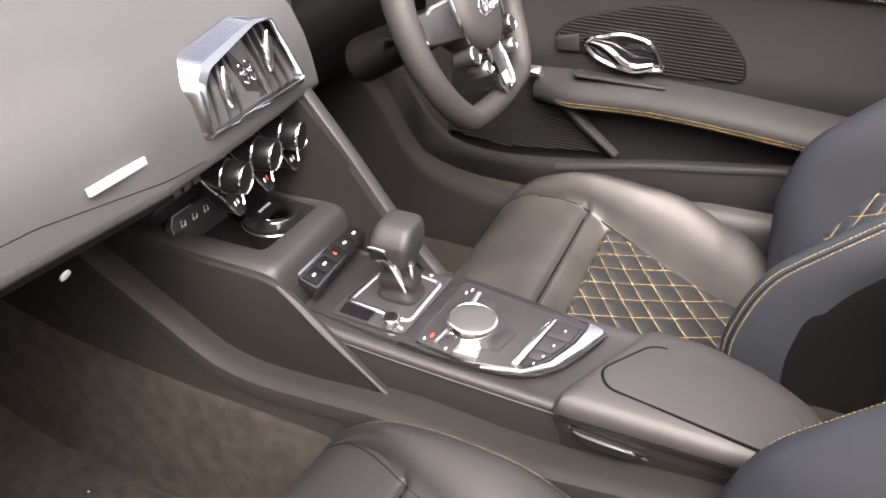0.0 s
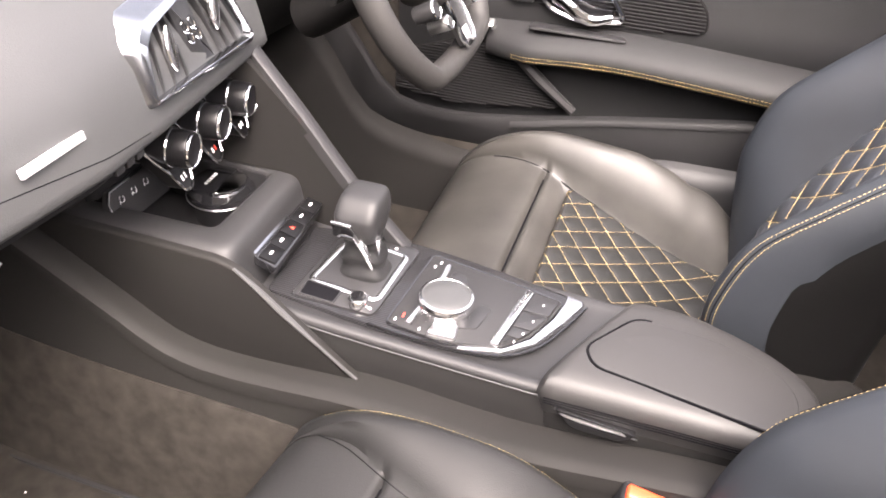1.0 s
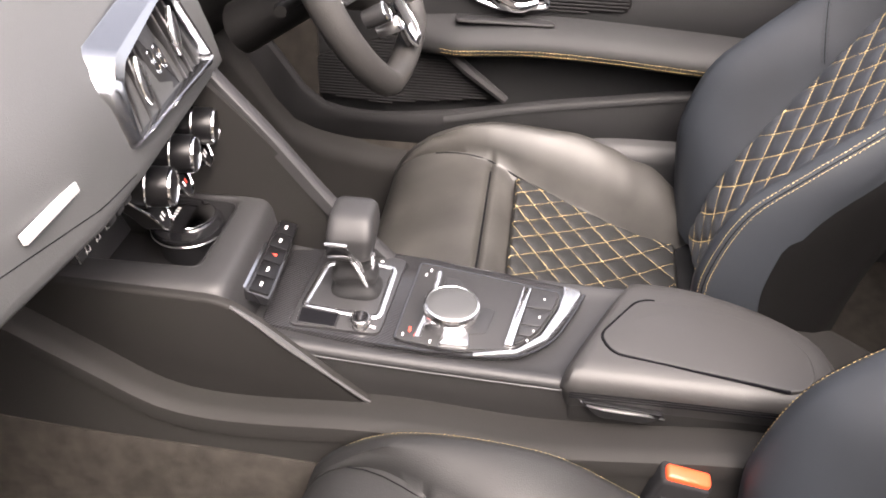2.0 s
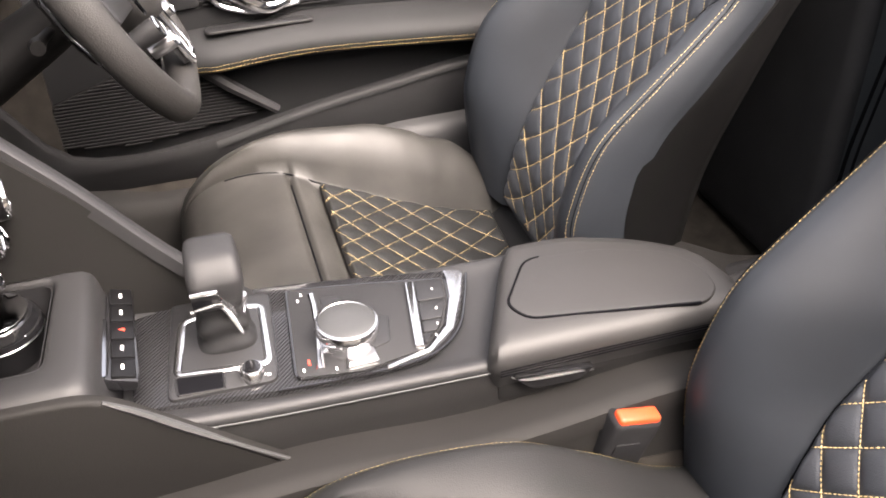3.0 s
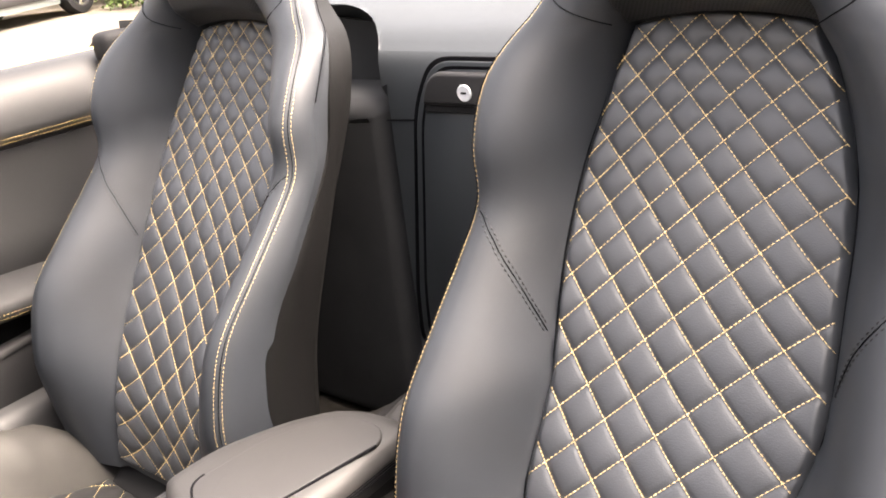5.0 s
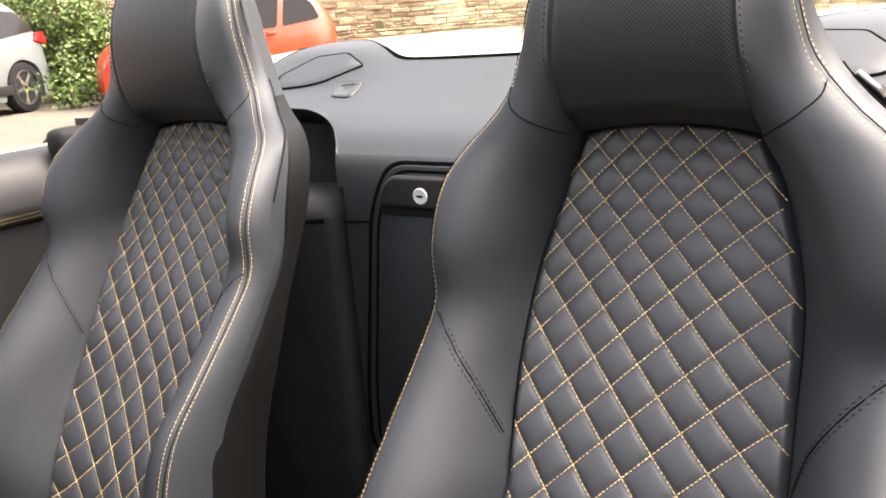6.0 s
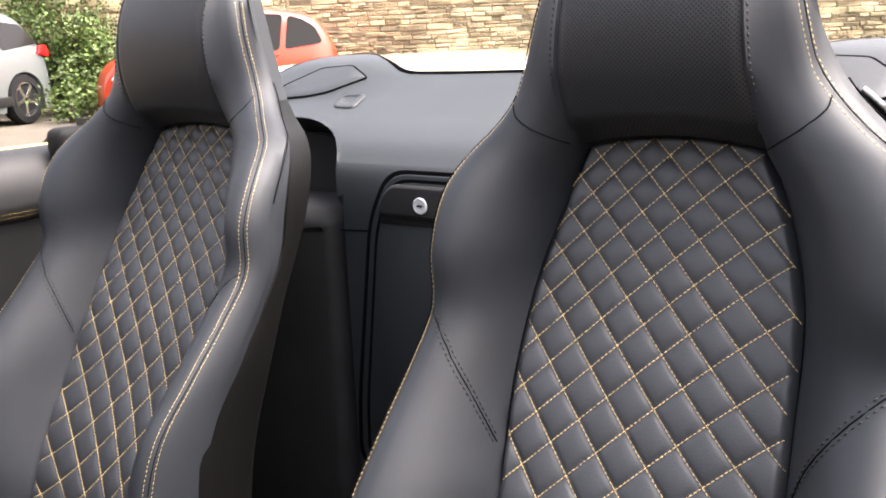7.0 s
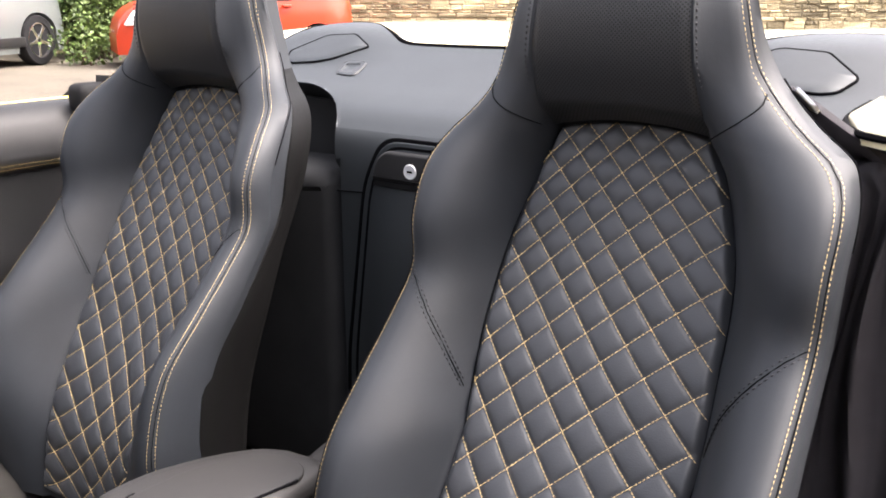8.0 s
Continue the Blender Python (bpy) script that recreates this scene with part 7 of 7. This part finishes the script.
def make_car(name, label, m, paint, length, width, side_line, roof_rows, wheels, wheel_r, windows, belt_z):
    """A parked car: side_line gives the upper outline as rows of (along, height); it points along +x of m."""
    car = thing(name, label, "parked car")
    car.matrix_world = Matrix.Identity(4)
    bm = bmesh.new()
    top = smooth_rows([p[0] for p in side_line], [p[1] for p in side_line])
    n = 64
    rings = []
    for i in range(n + 1):
        x = side_line[0][0] + (side_line[-1][0] - side_line[0][0]) * i / n
        zt = top(x)
        plan = 1 - 0.22 * max(0, (abs(x) - length * 0.36) / (length * 0.14)) ** 2
        hw = width / 2 * plan
        bot = 0.20
        for wx in wheels:
            dd = abs(x - wx)
            if dd < wheel_r * 1.18:
                bot = max(bot, wheel_r + math.sqrt(max(0, (wheel_r * 1.18) ** 2 - dd * dd)) * 0.92)
        bot = min(bot, zt - 0.08)
        sec = []
        for f in (0, 0.12, 0.3, 0.5, 0.7, 0.85, 0.95, 1.0):
            zz = bot + (zt - bot) * f
            if zz <= belt_z:
                b = hw * (0.96 + 0.04 * math.sin(math.pi * min(1, max(0, (zz - 0.15) / (belt_z - 0.15)))))
            else:
                t = (zz - belt_z) / (1.5 - belt_z)
                b = hw * (0.96 - 0.22 * t)
            if f > 0.9:
                b *= 0.93 if f < 1 else 0.80
            sec.append((b, zz))
        rings.append([m @ Vector((x, b, zz)) for b, zz in sec] + [m @ Vector((x, -b, zz)) for b, zz in sec[::-1]])
    loft(bm, rings, True, True)
    part("body", bm, paint, car, "", 30)
    for wx in wheels:
        for s in (-1, 1):
            mm = m @ Matrix.Translation((wx, s * (width / 2 - 0.10), wheel_r)) @ (Matrix.Rotation(radians(-90 * s), 4, "X"))
            car_wheel(car, mm, wheel_r)
    for pts in windows:
        for s in (-1, 1):
            bm = bmesh.new()
            ring = []
            for x, z in rounded(pts, 0.06, 3):
                t = (z - belt_z) / (1.5 - belt_z)
                ring.append(m @ Vector((x, s * (width / 2 * (0.96 - 0.22 * t) + 0.006), z)))
            ring2 = [p - (m.to_3x3() @ Vector((0, s * 0.03, 0))) for p in ring]
            loft(bm, [ring2, ring], True, True)
            part("side_window", bm, CAR_GLASS, car, "dark tinted glass")
    return car


# small orange hatchback
front, rear = Vector((11.02, -7.50, 0)), Vector((9.16, -10.72, 0))
ax = (front - rear).normalized()
ORG = Matrix(((ax.x, -ax.y, 0, (front.x + rear.x) / 2), (ax.y, ax.x, 0, (front.y + rear.y) / 2), (0, 0, 1, 0), (0, 0, 0, 1)))
hatch = make_car("hatchback", "small orange-red hatchback parked by the wall", ORG, ORANGE_PAINT, 3.44, 1.63,
                 [(-1.78, 0.55), (-1.77, 0.75), (-1.73, 0.95), (-1.64, 1.17), (-1.46, 1.38), (-1.15, 1.49), (-0.7, 1.55), (-0.2, 1.55), (0.2, 1.47), (0.6, 1.25), (0.95, 1.05), (1.2, 0.97), (1.5, 0.86), (1.68, 0.70), (1.75, 0.5)], None,
                 (-1.15, 1.15), 0.29, [[(-1.47, 1.02), (-1.38, 1.26), (-1.20, 1.38), (-0.98, 1.44), (-0.86, 0.94)], [(-0.78, 0.93), (-0.90, 1.45), (-0.50, 1.48), (-0.10, 1.46), (0.30, 1.28), (0.62, 1.02), (0.62, 0.91)]], 0.86)
for s in (-1, 1):
    bm = bmesh.new()
    slab(bm, rounded([(1.20, 0.62), (1.66, 0.60), (1.52, 0.80), (1.12, 0.94)], 0.05), 0.07, 0.02, 2, ORG @ plane_at((0, s * 0.725, 0), (1, 0, 0), (0, 0, 1)) @ Matrix.Diagonal((1, 1, -s, 1)))
    part("headlight", bm, LAMP_CLEAR, hatch, "clear headlight")
    for x in (-0.62, 0.42):
        bm = bmesh.new()
        box(bm, ORG @ Vector((x - 0.05, s * 0.815, 0.86)), (0.06, 0.17, 0.035), 0.012)
        part("door_handle", bm, ORANGE_PAINT, hatch)
bm = bmesh.new()
slab(bm, rounded([(-0.42, 0.34), (0.42, 0.34), (0.46, 0.60), (-0.46, 0.60)], 0.05), 0.03, 0.01, 2, ORG @ plane_at((1.69, 0, 0), (0, 1, 0), (0, 0, 1)))
part("grille", bm, RUBBER, hatch, "black lower grille")
bm = bmesh.new()
box(bm, ORG @ Vector((1.735, 0, 0.47)), (0.02, 0.52, 0.11), 0.004, 1, ORG.to_3x3())
plate_ob = part("blank_plate", bm, WHITE, hatch, "plain pale plate")
bm = bmesh.new()
box(bm, ORG @ Vector((1.747, 0.22, 0.47)), (0.004, 0.05, 0.10), 0, 1, ORG.to_3x3())
part("plate_bar", bm, material("blue strip", (0.02, 0.08, 0.5), 0.4), plate_ob)
bm = bmesh.new()
slab(bm, rounded([(-0.60, 0.96), (0.60, 0.96), (0.50, 1.34), (-0.50, 1.34)], 0.08), 0.02, 0.005, 2, ORG @ plane_at((0.62, 0, 0.0), (0, 1, 0), (-0.80, 0, 0.60)) @ Matrix.Translation((0, -0.02, -0.50)))
part("front_window", bm, CAR_GLASS, hatch)

# silver sports utility car, its tail towards the bush
rear_wheel = Vector((12.12, -7.05, 0))
sx = Vector((-0.38, 0.92, 0)).normalized()
suv_mid = rear_wheel + sx * 1.32 - Vector((-sx.y, sx.x, 0)) * 0.80
SUV = Matrix(((sx.x, -sx.y, 0, suv_mid.x), (sx.y, sx.x, 0, suv_mid.y), (0, 0, 1, 0), (0, 0, 0, 1)))
suv = make_car("estate_car", "silver high-bodied family car with alloy wheels parked by the bush", SUV, SILVER_PAINT, 4.4, 1.80,
               [(-2.05, 0.6), (-2.04, 0.9), (-1.98, 1.15), (-1.80, 1.42), (-1.62, 1.60), (-1.2, 1.66), (-0.3, 1.66), (0.3, 1.58), (0.8, 1.28), (1.1, 1.10), (1.6, 1.02), (2.05, 0.88), (2.2, 0.6)], None,
               (-1.32, 1.32), 0.37, [[(-1.85, 1.18), (-1.62, 1.46), (-1.0, 1.52), (-0.98, 1.08)], [(-0.90, 1.07), (-0.90, 1.53), (0.0, 1.53), (0.02, 1.05)], [(0.10, 1.05), (0.08, 1.52), (0.35, 1.45), (0.80, 1.08)]], 1.02)
for s in (-1, 1):
    bm = bmesh.new()
    slab(bm, rounded([(-2.04, 0.96), (-1.74, 1.02), (-1.84, 1.15), (-1.99, 1.15)], 0.03), 0.06, 0.02, 2, SUV @ plane_at((0, s * 0.80, 0), (1, 0, 0), (0, 0, 1)) @ Matrix.Diagonal((1, 1, -s, 1)))
    part("tail_lamp", bm, LAMP_RED, suv, "red tail lamp")
    bm = bmesh.new()
    box(bm, SUV @ Vector((0, s * 0.88, 0.36)), (2.0, 0.06, 0.14), 0.02, 2, SUV.to_3x3())
    part("side_cladding", bm, SHELL, suv, "black lower cladding")


def make_bush(name, label, centre, rx, ry, rz, clumps, leaves, seed):
    """A shrub: stems that fork from the ground, and leaves gathered in uneven clumps."""
    bush = thing(name, label, "bush")
    rng = random.Random(seed)
    c = Vector(centre)
    bm = bmesh.new()
    heads = []
    for k in range(clumps):
        a, b, r = rng.uniform(0, 2 * math.pi), rng.uniform(0.05, 1.0), rng.uniform(0.35, 1.05)
        h = c + Vector((math.cos(a) * rx * r, math.sin(a) * ry * r, rz * (0.15 + 0.95 * b * (1.15 - 0.45 * r))))
        heads.append(h)
        foot = c + Vector((math.cos(a) * 0.2 * rng.random(), math.sin(a) * 0.2 * rng.random(), 0))
        mid_p = foot.lerp(h, 0.55) + Vector((rng.uniform(-0.1, 0.1), rng.uniform(-0.1, 0.1), 0.12))
        if k % 2 == 0:
            tube(bm, curve_points([foot, mid_p, h], 7), [0.02, 0.017, 0.014, 0.011, 0.008, 0.006, 0.003], 5)
    tagged(part("stem", bm, BARK, bush, "thin brown stems"), kind="stuff")
    v, f = [], []
    for h in heads:
        spread = rng.uniform(0.14, 0.30)
        for _ in range(leaves * 2):
            p = h + Vector((rng.gauss(0, 1), rng.gauss(0, 1), rng.gauss(0, 0.8))) * spread * 0.62
            if p.z < 0.02:
                p.z = 0.02 + rng.random() * 0.1
            d = Vector((rng.gauss(0, 1), rng.gauss(0, 1), rng.gauss(-0.2, 0.7))).normalized()
            e = d.cross(Vector((rng.gauss(0, 1), rng.gauss(0, 1), rng.gauss(0, 1)))).normalized()
            n = d.cross(e)
            ln, wd = rng.uniform(0.045, 0.10), rng.uniform(0.018, 0.034)
            o = len(v)
            v += [p, p + d * ln * 0.5 + e * wd + n * 0.006, p + d * ln, p + d * ln * 0.5 - e * wd + n * 0.006]
            f += [(o, o + 1, o + 2), (o, o + 2, o + 3)]
    tagged(raw("foliage", v, f, LEAF, bush, "fresh green leaves"), kind="stuff")
    return bush


make_bush("bush", "tall loose green shrub growing against the stone wall", (13.45, -8.60, 0), 1.05, 0.75, 2.6, 60, 60, 3)
make_bush("bush", "low dense green shrub at the foot of the wall", (12.45, -8.45, 0), 0.55, 0.4, 1.3, 30, 70, 8)
make_bush("bush", "low straggling green shoots beside the silver car", (11.55, -7.47, 0), 0.34, 0.34, 0.68, 9, 30, 9)
